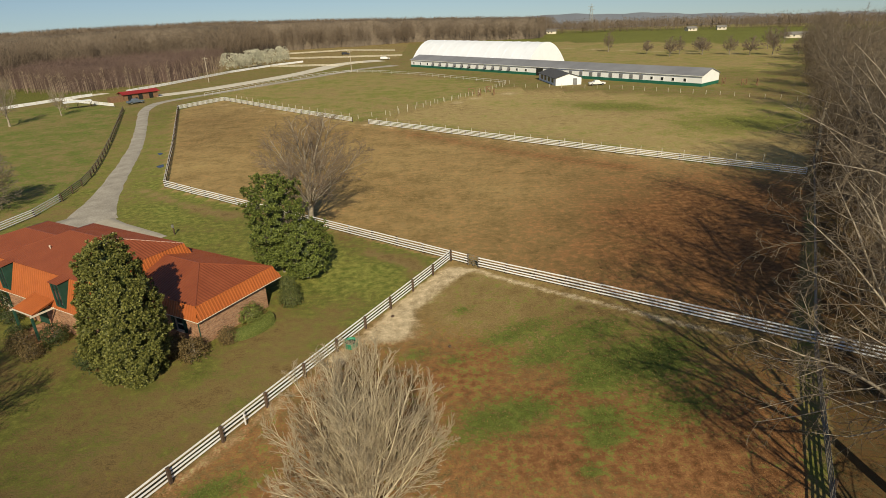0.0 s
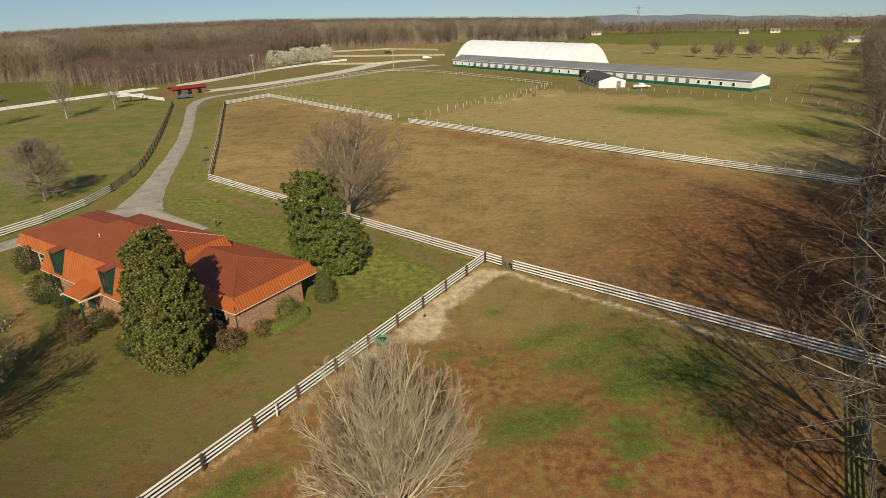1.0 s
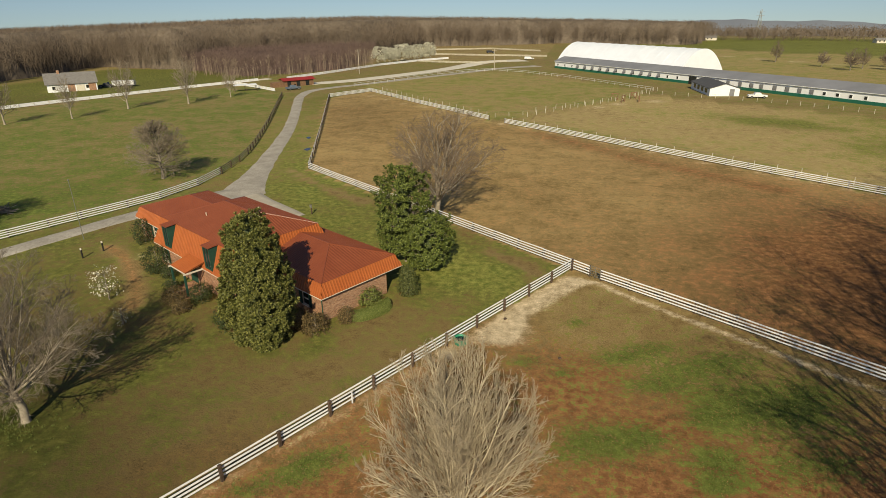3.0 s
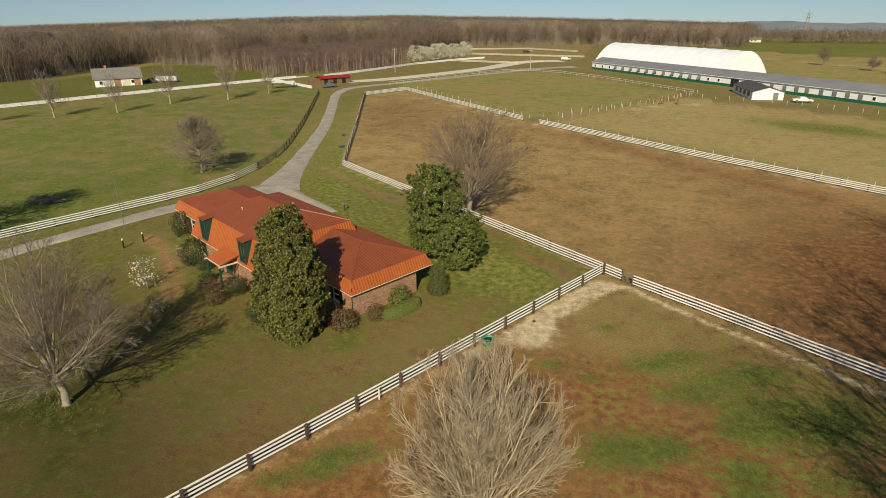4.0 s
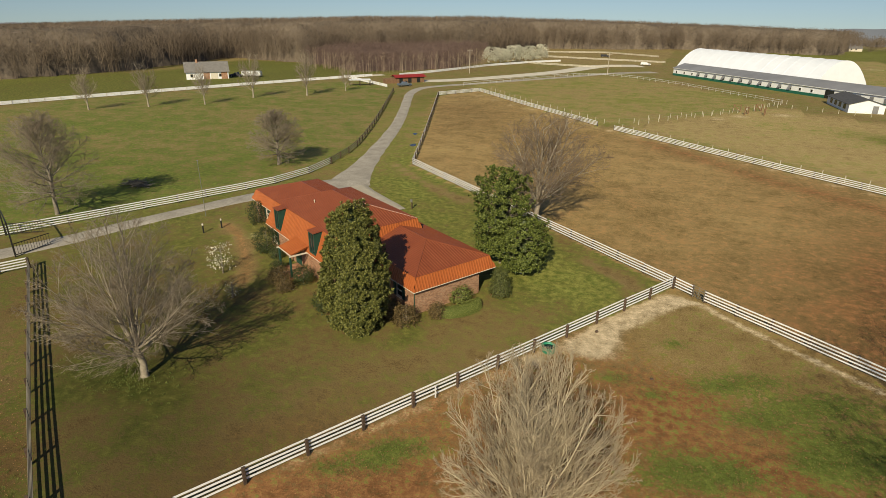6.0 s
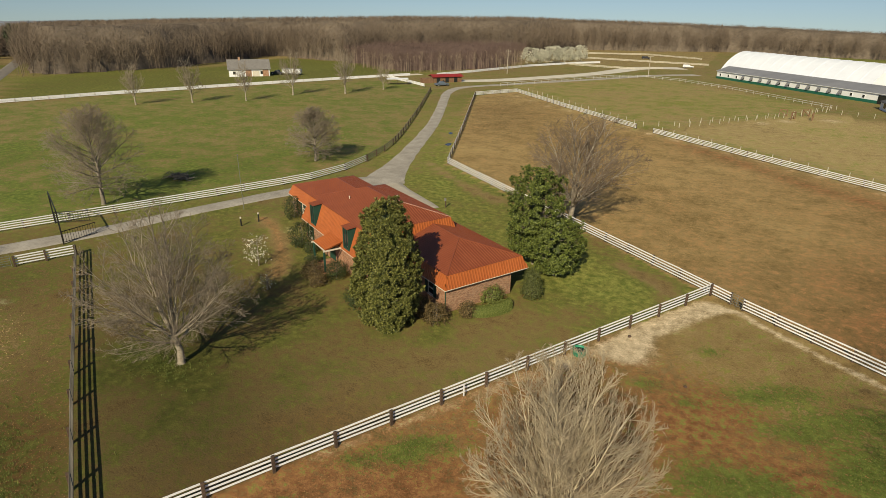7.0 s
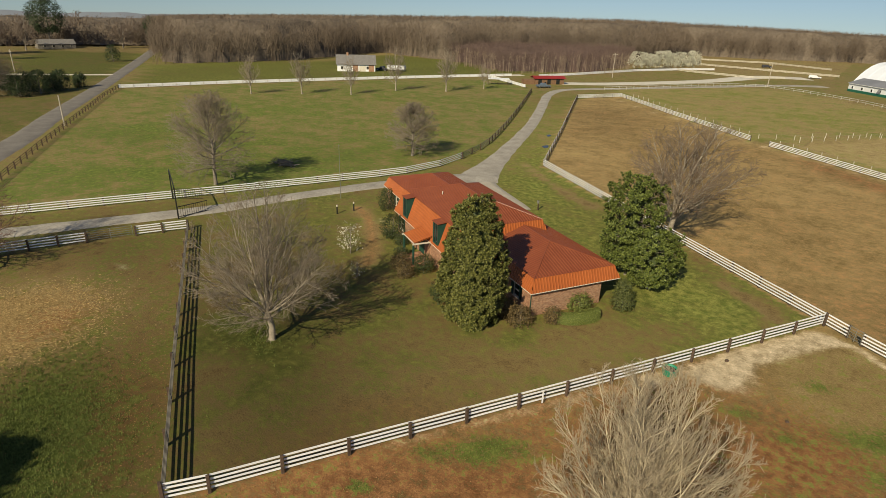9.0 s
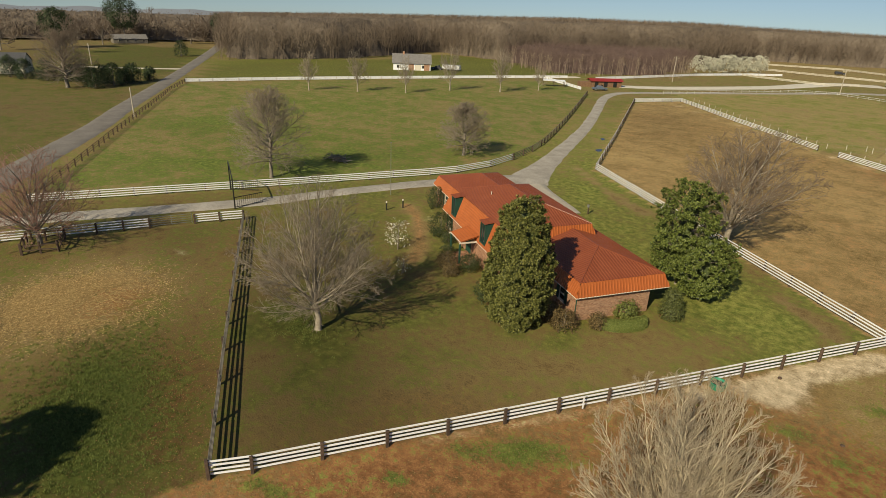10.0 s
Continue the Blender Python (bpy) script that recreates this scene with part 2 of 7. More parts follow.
YARD = [(-25.5, 10.8), (0.7, 56.7), (-44.5, 90.5), (-78, 178), (-90, 170), (-62, 101), (-58, 82), (-59, 69), (-70, 45), (-84, 18), (-71, 12), (-61.4, 34)]
BROWN_PADDOCK = [(0.7, 56.7), (-44.5, 90.5), (-78, 178), (-69, 193), (-21, 143.5), (55, 82), (27, 38.7)]
NEAR_PADDOCK = [(-25.5, 10.8), (0.7, 56.7), (27, 38.7), (10, 5), (-5, -40), (-60, -40)]
PEN = [(-25.5, 10.8), (-61.4, 34), (-71, 12), (-100, -50), (-40, -40)]
WEST_FIELD = [(-59, 69), (-57.5, 82), (-62, 101), (-96, 182), (-125, 205), (-157, 150), (-180, 86), (-90, 22), (-84, 18), (-70, 45)]
NORTH_FIELD = [(-69, 193), (-80, 212), (-58, 250), (-38, 270), (-6, 246), (20, 206), (20, 194), (-10, 150), (-21, 143.5)]
DITCHES = [[(-48.1, 90.0), (-42.4, 85.1), (-35.9, 79.5), (-28.7, 74.9)], [(-8.2, 59.7), (-5.8, 57.8), (-2.9, 55.2)]]
CLUMPS = [(7.2, 42.5, 2.6, 1.0, 0.40), (11.2, 40.8, 3.2, 1.5, 0.55), (7.3, 37.6, 2.0, 1.1, 0.50), (12.4, 36.7, 2.8, 1.6, 0.58), (15.0, 36.2, 3.0, 1.9, 0.55), (17.6, 38.6, 2.4, 1.6, 0.45), (10.4, 34.6, 1.7, 0.9, 0.55),
          (2.8, 30.5, 2.6, 1.7, 0.62), (5.6, 31.4, 1.6, 1.0, 0.42), (9.8, 30.3, 1.3, 1.1, 0.68), (9.4, 28.3, 1.2, 0.7, 0.62), (8.0, 25.8, 0.7, 0.6, 0.50), (15.1, 30.9, 2.2, 1.2, 0.50), (-2.4, 38.7, 1.1, 0.7, 0.55), (0.4, 37.7, 0.9, 0.5, 0.50),
          (4.4, 40.5, 1.8, 0.8, 0.42), (1.6, 45.6, 1.0, 0.6, 0.35), (-13.8, 25.6, 1.8, 0.8, 0.60), (-18.1, 18, 0.5, 0.35, 0.90), (-14.3, 24, 1.4, 0.9, 0.50), (-16.5, 22.5, 1.0, 0.6, 0.50), (-22.5, 12.6, 1.3, 0.5, 0.5)]
FAR_GREEN = [(20, 500), (120, 395), (260, 300), (420, 300), (420, 420), (240, 560), (40, 640)]


def ground():
    xs, ys = axis(-3600, -62, 34, 3600, 0.5, 1.06), axis(-900, 2, 62, 4200, 0.5, 1.06)
    X, Y = np.meshgrid(xs, ys)
    nx, ny = len(xs), len(ys)
    Z = fall(X, Y)
    ii = np.arange(nx * ny).reshape(ny, nx)
    quads = np.stack([ii[:-1, :-1], ii[:-1, 1:], ii[1:, 1:], ii[1:, :-1]], -1).reshape(-1, 4)
    me = bpy.data.meshes.new("ground")
    me.from_pydata(np.stack([X, Y, Z], -1).reshape(-1, 3).tolist(), [], quads.tolist())
    x, y = X.ravel(), Y.ravel()
    green, rust, bare, pale = np.full(x.shape, 0.47), np.zeros(x.shape), np.zeros(x.shape), np.full(x.shape, 0.56)
    yard, brown, near, pen, west, north = (inside(x, y, o) for o in (YARD, BROWN_PADDOCK, NEAR_PADDOCK, PEN, WEST_FIELD, NORTH_FIELD))
    lush, straw = np.full(x.shape, 0.15), np.full(x.shape, 0.6)
    straw[yard], straw[brown], straw[near], straw[pen], straw[west], straw[north] = 0.35, 0.34, 0.30, 0.25, 0.75, 0.72
    lush[west] = 0.60
    green[yard] = 0.55
    lush[yard] += 0.18 * spot(x, y, -12, 56, 14, 6, -36)[yard] + 0.2 * spot(x, y, -40, 84, 12, 6, -60)[yard]
    pale[yard] = 0.53 + 0.30 * spot(x, y, -12, 56, 12, 5, -36)[yard] + 0.16 * spot(x, y, -40, 84, 12, 6, -60)[yard]
    lush[yard] += 0.3 * spot(x, y, -36, 24, 4, 2)[yard]
    for line in DITCHES:
        s = along(x, y, line, 0.8)
        green[yard] -= 0.6 * s[yard]
        rust[yard] += 0.7 * s[yard]
        pale[yard] -= 0.24 * s[yard]
    # shade round the lawn tree, and darker olive lawn, both put into pale
    pale[yard] -= 0.23 * spot(x, y, -31, 20, 18, 8, 150)[yard] + 0.08 * spot(x, y, -44, 32, 10, 8, 150)[yard]
    green[yard] += 0.42 * spot(x, y, -12, 56, 12, 6, -36)[yard] + 0.30 * spot(x, y, -40, 84, 12, 6, -60)[yard] + 0.12 * spot(x, y, -36, 44, 16, 7, 150)[yard]
    # near corner of the lawn lowered further in pale
    pale[yard] -= 0.09 * spot(x, y, -20, 24, 12, 12)[yard]
    verge = spot(x, y, -62, 118, 16, 50, 22)
    pale[yard] += 0.16 * verge[yard]
    straw[yard] += 0.25 * verge[yard]
    green[yard] += 0.45 * spot(x, y, -36, 24, 4, 2)[yard] - 0.22 * spot(x, y, -18, 28, 20, 7, 60)[yard] - 0.15 * spot(x, y, -42, 24, 6, 10, 60)[yard]
    rust[yard] = 0.16 + 0.30 * spot(x, y, -22, 20, 14, 5, 60)[yard] + 0.4 * spot(x, y, -23, 40, 3.5, 2.5)[yard]
    s = along(x, y, [(-52.5, 53), (-48.4, 50.7), (-44.2, 47), (-41.4, 44), (-38.8, 40.6)], 0.75)
    rust[yard] += 0.32 * s[yard]
    green[yard] -= 0.5 * s[yard]
    pale[yard] += 0.1 * s[yard]
    green[brown] = 0.02
    pale[brown] = 0.72
    rust[brown] = 0.27
    # reddish leaf litter here, with the eastern trees' cast shade deepened in colour
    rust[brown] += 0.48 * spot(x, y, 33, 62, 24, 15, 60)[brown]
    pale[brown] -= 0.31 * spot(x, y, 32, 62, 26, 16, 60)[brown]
    rust[brown] += 0.25 * along(x, y, [(-10, 132), (13, 105.5), (30, 91.5)], 2.0)[brown]
    pale[brown] -= 0.14 * along(x, y, [(-10, 132), (13, 105.5), (30, 91.5)], 1.2)[brown] + 0.12 * spot(x, y, -58, 150, 30, 9, 110)[brown]
    green[west] = 0.57
    pale[west] = 0.64
    lush[west] += 0.3 * along(x, y, [(-180, 88), (-92, 22), (-72, 44)], 5.0)[west]
    green[west] += 0.15 * spot(x, y, -80, 60, 20, 6, 60)[west] + 0.12 * spot(x, y, -110, 60, 25, 8, 30)[west]
    green[north] = 0.50
    pale[north] = 0.73
    lush[north] = 0.25
    plain_n = inside(x, y, [(-16, 141), (55, 83), (93, 145), (20, 195)])
    green[plain_n] = 0.27
    pale[plain_n] = 0.71
    straw[plain_n] = 0.8
    green[plain_n] += 0.35 * along(x, y, [(-16, 143), (30, 106)], 3.0)[plain_n]
    green[plain_n] += 0.65 * spot(x, y, 46, 150, 11, 5, -30)[plain_n] + 0.55 * spot(x, y, 66, 122, 12, 9)[plain_n] + 0.3 * spot(x, y, 75, 150, 20, 6, -48)[plain_n]
    green[near] = 0.13
    # darker rusty ground and the eastern trees' shade both lower pale here
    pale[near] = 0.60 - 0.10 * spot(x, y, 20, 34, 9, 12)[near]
    rust[near] = 0.55
    for cx, cy, rx, ry, turn in ((2.7, 38.6, 3.0, 2.2, 0), (0.7, 35, 2.6, 2.2, 0), (7.2, 32.9, 3.0, 1.3, 0), (11.4, 29.6, 2.6, 1.6, 0), (9.4, 36.6, 1.5, 0.9, 0), (6.0, 27, 4, 2.0, 0), (19, 27.5, 5, 5, 0), (14, 26, 4, 2, 0), (-19, 16.5, 5, 2.5, 60), (-12.5, 22, 2.5, 1.6, 60)):
        rust[near] += 0.36 * spot(x, y, cx, cy, rx, ry, turn)[near]
    for cx, cy, rx, ry, k in CLUMPS:
        s = spot(x, y, cx, cy, rx, ry, 20)
        green[near] += 0.95 * k * s[near]
        lush[near] += 0.8 * k * s[near]
    rust[near] -= 0.50 * spot(x, y, 3, 48, 8, 6, -30)[near]
    rust[near] -= 0.35 * along(x, y, [(4, 53), (14, 46), (24, 39)], 2.6)[near]
    green[near] += 0.16 * along(x, y, [(4, 50), (10, 45.5), (16, 42)], 1.8)[near]
    green[pen], rust[pen], pale[pen] = 0.44, 0.32, 0.40 - 0.10 * spot(x, y, -32, 8, 14, 7, -30)[pen]
    lush[pen] += 0.75 * spot(x, y, -36, 8.5, 6, 3.2, -20)[pen]
    rust[pen] += 0.40 * spot(x, y, -33, 11.5, 8, 2.6, -32)[pen]
    green[pen] += 0.45 * spot(x, y, -36, 8.5, 6, 3.2, -20)[pen] + 0.2 * spot(x, y, -58, 24, 8, 3, -33)[pen]
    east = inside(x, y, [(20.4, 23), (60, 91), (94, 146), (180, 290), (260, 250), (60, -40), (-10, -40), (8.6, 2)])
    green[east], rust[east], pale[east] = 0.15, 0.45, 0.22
    a_line = [(-25.5, 10.8), (0.7, 56.7)]
    bare += near * (0.36 * along(x, y, [(-19, 21.6), (-12.5, 32.4), (-8.5, 38.6)], 0.9, 3) + 0.3 * along(x, y, [(-8.6, 38.4), (-6.6, 42)], 1.0, 4))
    bare += near * 0.66 * along(x, y, [(-4.9, 42.2), (-3.9, 46.2), (-1.7, 50.0), (0.7, 53.6)], 1.5, 4)
    bare += near * 0.30 * spot(x, y, -3.8, 42.6, 2.4, 2.6, 60)
    bare += near * (0.54 * along(x, y, [(0.9, 54), (3.5, 54.0), (5.5, 52.0), (10.1, 48.5), (14.1, 45.8), (19.1, 42.0), (26, 37.6)], 0.38, 4) + 0.12 * along(x, y, [(2, 54), (10, 47.9), (20, 41)], 1.5, 4))
    crisp = np.where(near, 1.0, np.where(pen, 0.7, np.where(yard | brown, 0.06, 0.25)))
    dung = spot(x, y, -52.6, 13.4, 6.8, 5.4, 120) * pen
    green[pen] -= 0.5 * dung[pen]
    rust[pen] += 0.34 * spot(x, y, -50.5, 15, 3.6, 3.6, 120)[pen] - 0.1 * dung[pen]
    straw[pen] += 0.8 * dung[pen]
    pale[pen] += 0.26 * dung[pen]
    bare += 0.45 * spot(x, y, -57, 24, 1.6, 0.8) + 0.3 * spot(x, y, -45, 50, 3, 6, 30)
    bare += 0.5 * along(x, y, [(2, 163), (9, 172), (15, 178.5), (26, 184)], 1.8, 3)
    bare += 0.40 * along(x, y, [(-72, 188), (-21, 142), (40, 93)], 1.3)
    beyond = inside(x, y, [(-76, -6), (-101, 17), (-122, 34), (-160, 61), (-200, 90), (-288, 146), (-430, 236), (-900, 200), (-900, -200), (-100, -200)])
    green[beyond], pale[beyond], lush[beyond] = 0.50, 0.40, 0.30
    far = np.hypot(x, y) > 330
    green[far & (x < -20)] = 0.3
    away = (x > 20) & (y > 200) & (x + y > 330)
    green[away], pale[away], straw[away] = 0.46, 0.70, 0.85
    bare += 0.42 * along(x, y, [(40, 425), (67, 380), (92, 342), (131, 293), (170, 252)], 5.0, 4) * away
    green[inside(x, y, FAR_GREEN)] = 1.1
    pale[inside(x, y, FAR_GREEN)] = 0.66
    green[inside(x, y, [(-215, 190), (-130, 220), (-130, 262), (-230, 265)])] = 0.85
    green[inside(x, y, [(-190, 95), (-240, 130), (-235, 185), (-150, 215), (-140, 205), (-165, 152)])] = 0.8
    green[inside(x, y, [(-200, 60), (-340, 120), (-300, 170), (-215, 95)])] = 0.7
    cover = me.color_attributes.new("cover", "FLOAT_COLOR", "POINT")
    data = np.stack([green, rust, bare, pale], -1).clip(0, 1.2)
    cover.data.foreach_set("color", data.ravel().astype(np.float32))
    tint = me.color_attributes.new("tint", "FLOAT_COLOR", "POINT")
    data = np.stack([lush, straw, crisp, np.ones(x.shape)], -1).clip(0, 1.2)
    tint.data.foreach_set("color", data.ravel().astype(np.float32))
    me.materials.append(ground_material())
    me.polygons.foreach_set("use_smooth", [True] * len(me.polygons))
    thing("ground", "brown and green late-winter pasture with bare dirt paths", "ground", data=me, kind="structure")


ground()


def smooth_line(pts, step=2.0):
    """A flowing line through plan points."""
    p = [Vector((*q, 0)) for q in pts]
    p = [2 * p[0] - p[1]] + p + [2 * p[-1] - p[-2]]
    out = []
    for i in range(1, len(p) - 2):
        k = max(1, int((p[i + 1] - p[i]).length / step))
        for j in range(k):
            t = j / k
            a, b, c, d = p[i - 1 : i + 3]
            out.append(0.5 * ((2 * b) + (c - a) * t + (2 * a - 5 * b + 4 * c - d) * t * t + (3 * b - a - 3 * c + d) * t ** 3))
    out.append(p[-2])
    return out


def shares(pts, step=2.0):
    """For each point of smooth_line, how far along the given points it lies."""
    out = []
    for i, (a, b) in enumerate(zip(pts, pts[1:])):
        k = max(1, int(math.dist(a, b) / step))
        out += [i + j / k for j in range(k)]
    return out + [len(pts) - 1]


def road(name, label, pts, widths, material, lift, category="road"):
    """A worn, slightly crowned strip with ragged edges."""
    line = smooth_line(pts)
    n = len(line)
    verts, faces, w = [], [], np.interp(shares(pts), np.arange(len(widths)), widths)
    for i, c in enumerate(line):
        d = (line[min(i + 1, n - 1)] - line[max(i - 1, 0)]).normalized()
        side = Vector((-d.y, d.x, 0))
        for k, h in ((-0.5, -0.03), (-0.46, lift), (-0.2, lift + 0.03), (0.2, lift + 0.03), (0.46, lift), (0.5, -0.03)):
            wob = 0.25 * noise.noise(Vector((c.x * 0.35 + k * 9, c.y * 0.35, 0))) * (abs(k) > 0.4)
            q = c + side * (k * w[i] + wob)
            verts.append((q.x, q.y, h + float(fall(np.array(q.x), np.array(q.y)))))
    for i in range(n - 1):
        for k in range(5):
            a = i * 6 + k
            faces.append((a, a + 6, a + 7, a + 1))
    thing(name, label, category, data=mesh_of(name, verts, faces, material, True), kind="structure")


road("gravel_drive", "pale grey gravel farm drive curving past the house", [(-44.6, 69.5), (-46.6, 73), (-49.2, 77.5), (-51.9, 86), (-54.9, 95), (-59.5, 108.5), (-65.1, 124), (-73.1, 143.4), (-82.6, 165), (-88.6, 180), (-90.6, 193), (-86.5, 203), (-80, 212), (-70, 228), (-52, 256), (-36, 282), (-20, 296)], (4.6, 6.0, 6.6, 4.5, 3.6, 3.2, 3.0, 2.9, 3.0, 3.2, 3.8, 4.2, 4.2, 4.5, 4.5, 5.0, 8.0), GRAVEL, 0.03)
road("gravel_lane", "pale gravel lane running to the gate", [(-46, 78), (-51, 74), (-57, 64), (-60, 57), (-63.3, 48), (-66, 39.5), (-71.5, 28), (-77.5, 16), (-84, 3), (-92, -14)], (5, 5, 3.6, 3.2, 3.2, 3.4, 3.6, 3.6, 3.6, 3.6), GRAVEL, 0.036)
road("parking_pad", "pale concrete parking strip beside the house", [(-46.5, 74.8), (-43.4, 72.4), (-39.2, 69.6), (-35.0, 66.9)], (3.4, 3.0, 3.0, 2.6), PAD, 0.045, "pavement")
road("concrete_road", "pale concrete farm road between white fences", [(-190, 92), (-181, 116), (-164, 155), (-143, 199), (-126, 228)], (4.6, 4.6, 4.6, 5.0, 5.0), CONCRETE, 0.03)
road("arena_road", "pale sandy road leading to the barns", [(-101, 212), (-85, 230), (-62, 274), (-48, 318), (-30, 330)], (8, 9, 9, 12, 14), CONCRETE, 0.032)
road("neighbour_drive", "pale concrete drive to a house across the road", [(-246, 70), (-237, 81), (-228, 91), (-219.5, 103)], (3.4, 3.4, 3.4, 3.6), CONCRETE, 0.03)
road("country_road", "worn grey asphalt country road", [(-40, -25), (-70, -2.5), (-91, 13), (-110.3, 27.6), (-129.6, 41.9), (-148.2, 54.1), (-182.1, 77.9), (-223, 106), (-291, 152), (-430, 244)], (6.4, 6.2, 6.0, 5.8, 5.2, 5.0, 5.0, 5.0, 5.4, 6.0), ASPHALT, 0.05)


# ---- fences ----
BOARD = box_mesh("board", WHITE, 0, 1, -0.016, 0.016, -0.060, 0.060)
POST_MESH = box_mesh("post", POST, -0.095, 0.095, -0.085, 0.085, -0.3, 1.23, 0.014)
WHITE_POST = box_mesh("white_post", FADED, -0.045, 0.045, -0.045, 0.045, -0.3, 1.18, 0.008)
GREY_BOARD = box_mesh("board", GREY_TIMBER, 0, 1, -0.016, 0.016, -0.07, 0.07)
RAILS = (0.27, 0.56, 0.85, 1.14)


def fence(label, pts, posts_side=1, spacing=3.75, rails=RAILS, post=POST_MESH, board=BOARD, lean=0.012, curve=False, group="board fences"):
    """Boards nailed to posts along a plan line; posts_side: +1 posts on the line's left, -1 on its right."""
    root = thing("board_fence", label, "fence", pose(pts[0][0], pts[0][1], 0), group=group)
    o = Vector((*pts[0], 0))
    stops = []
    if curve:
        line = smooth_line(pts, spacing)
        stops = [p - o for p in line]
    else:
        for a, b in zip(pts, pts[1:]):
            a, b = Vector((*a, 0)) - o, Vector((*b, 0)) - o
            k = max(1, round((b - a).length / spacing))
            stops += [a.lerp(b, j / k) for j in range(k)]
        stops.append(Vector((*pts[-1], 0)) - o)
    for i, p in enumerate(stops):
        d = (stops[min(i + 1, len(stops) - 1)] - stops[max(i - 1, 0)]).normalized()
        turn = math.degrees(math.atan2(d.y, d.x))
        side = Vector((-d.y, d.x, 0)) * posts_side * 0.105
        part("post", post, root, m=pose(p.x + side.x, p.y + side.y, random.uniform(-0.05, 0.03), random.gauss(0, 0.9), random.gauss(0, 0.9), turn))
    for a, b in zip(stops, stops[1:]):
        d = b - a
        turn, length = math.degrees(math.atan2(d.y, d.x)), d.length
        for z in rails:
            za, zb = z + random.gauss(0, lean), z + random.gauss(0, lean)
            m = pose(a.x, a.y, za, 0, -math.degrees(math.atan2(zb - za, length)), turn) @ Matrix.Diagonal((length + 0.004, 1, 1, 1))
            part("board", board, root, m=m)
    return root


fence("white four-board fence on brown posts beside the lawn", [(-25.5, 10.8), (-24.2, 12.7), (0.7, 56.6)], -1)
fence("white four-board fence along the brown paddock", [(-44.6, 90.8), (0.7, 56.8), (2.5, 55.4)], 1)
fence("white four-board fence shaded by bare trees", [(3.6, 54.5), (11.5, 49.2), (20, 43.3), (32, 35)], 1)
fence("brown-looking board fence beside the drive", [(-44.6, 91), (-57, 124), (-77.5, 177)], -1)
fence("short white board fence at the paddock corner", [(-77.5, 177.2), (-68.8, 192.6)], 1)
fence("long white board fence behind the brown paddock", [(-68.8, 192.6), (-44.8, 167.2), (-21, 143.5)], 1)
fence("white board fence with a leaning end", [(-16.6, 139.6), (14, 114.6), (40, 94), (54.3, 82.4)], 1)
fence("white board fence curving along the gravel lane", [(-84, 17.6), (-77, 31.8), (-70.4, 45), (-63, 60.6), (-58.6, 70.6), (-57.4, 78), (-57.9, 85)], 1, curve=True)
fence("weathered brown board fence beside the farm drive", [(-57.9, 85.2), (-61.3, 99.5), (-74, 131), (-95.5, 180)], -1, board=GREY_BOARD, curve=True)
fence("white board fence beside the steel gate", [(-61.4, 34.1), (-63.9, 29.2)], 1, 2.7)
fence("white board fence beside the lane", [(-65.8, 24.8), (-68, 20), (-74, 6)], 1, 3.0)


# ---- house ----
def brick_material():
    m, n, l, p = nodes_of("coursed_brown_brick")
    co = n.new("ShaderNodeTexCoord").outputs["Object"]
    sep = n.new("ShaderNodeSeparateXYZ")
    l.new(co, sep.inputs[0])
    add = n.new("ShaderNodeMath")
    l.new(sep.outputs[0], add.inputs[0])
    l.new(sep.outputs[1], add.inputs[1])
    comb = n.new("ShaderNodeCombineXYZ")
    l.new(add.outputs[0], comb.inputs[0])
    l.new(sep.outputs[2], comb.inputs[1])
    b = n.new("ShaderNodeTexBrick")
    b.inputs["Scale"].default_value = 1.0
    b.inputs["Brick Width"].default_value, b.inputs["Row Height"].default_value, b.inputs["Mortar Size"].default_value = 0.215, 0.075, 0.008
    b.inputs["Color1"].default_value, b.inputs["Color2"].default_value, b.inputs["Mortar"].default_value = (0.22, 0.088, 0.046, 1), (0.47, 0.245, 0.135, 1), (0.42, 0.31, 0.215, 1)
    l.new(comb.outputs[0], b.inputs["Vector"])
    t = noise_of(n, l, 2.2, 5.0, 0.7, co)
    h = n.new("ShaderNodeHueSaturation")
    x = n.new("ShaderNodeMapRange")
    x.inputs[1].default_value, x.inputs[2].default_value, x.inputs[3].default_value, x.inputs[4].default_value = 0.25, 0.75, 0.7, 1.3
    l.new(t.outputs["Fac"], x.inputs[0])
    l.new(x.outputs[0], h.inputs["Value"])
    l.new(b.outputs["Color"], h.inputs["Color"])
    l.new(h.outputs[0], p.inputs["Base Color"])
    p.inputs["Roughness"].default_value = 0.92
    bp = n.new("ShaderNodeBump")
    bp.inputs["Distance"].default_value, bp.inputs["Strength"].default_value = 0.01, 0.6
    l.new(b.outputs["Fac"], bp.inputs["Height"])
    bp.invert = True
    l.new(bp.outputs[0], p.inputs["Normal"])
    return m


COURSED = brick_material()
# brighter and more orange than ROOF, for the skirts and the porch roof
SKIRT = plain("bright_orange_metal", (0.34, 0.092, 0.024), (0.42, 0.120, 0.030), 0.6, 0.45, fine=0.08, spec=0.4)
SOFFIT = plain("grey_soffit", (0.34, 0.33, 0.30), (0.42, 0.41, 0.38), 2.0, 0.8)


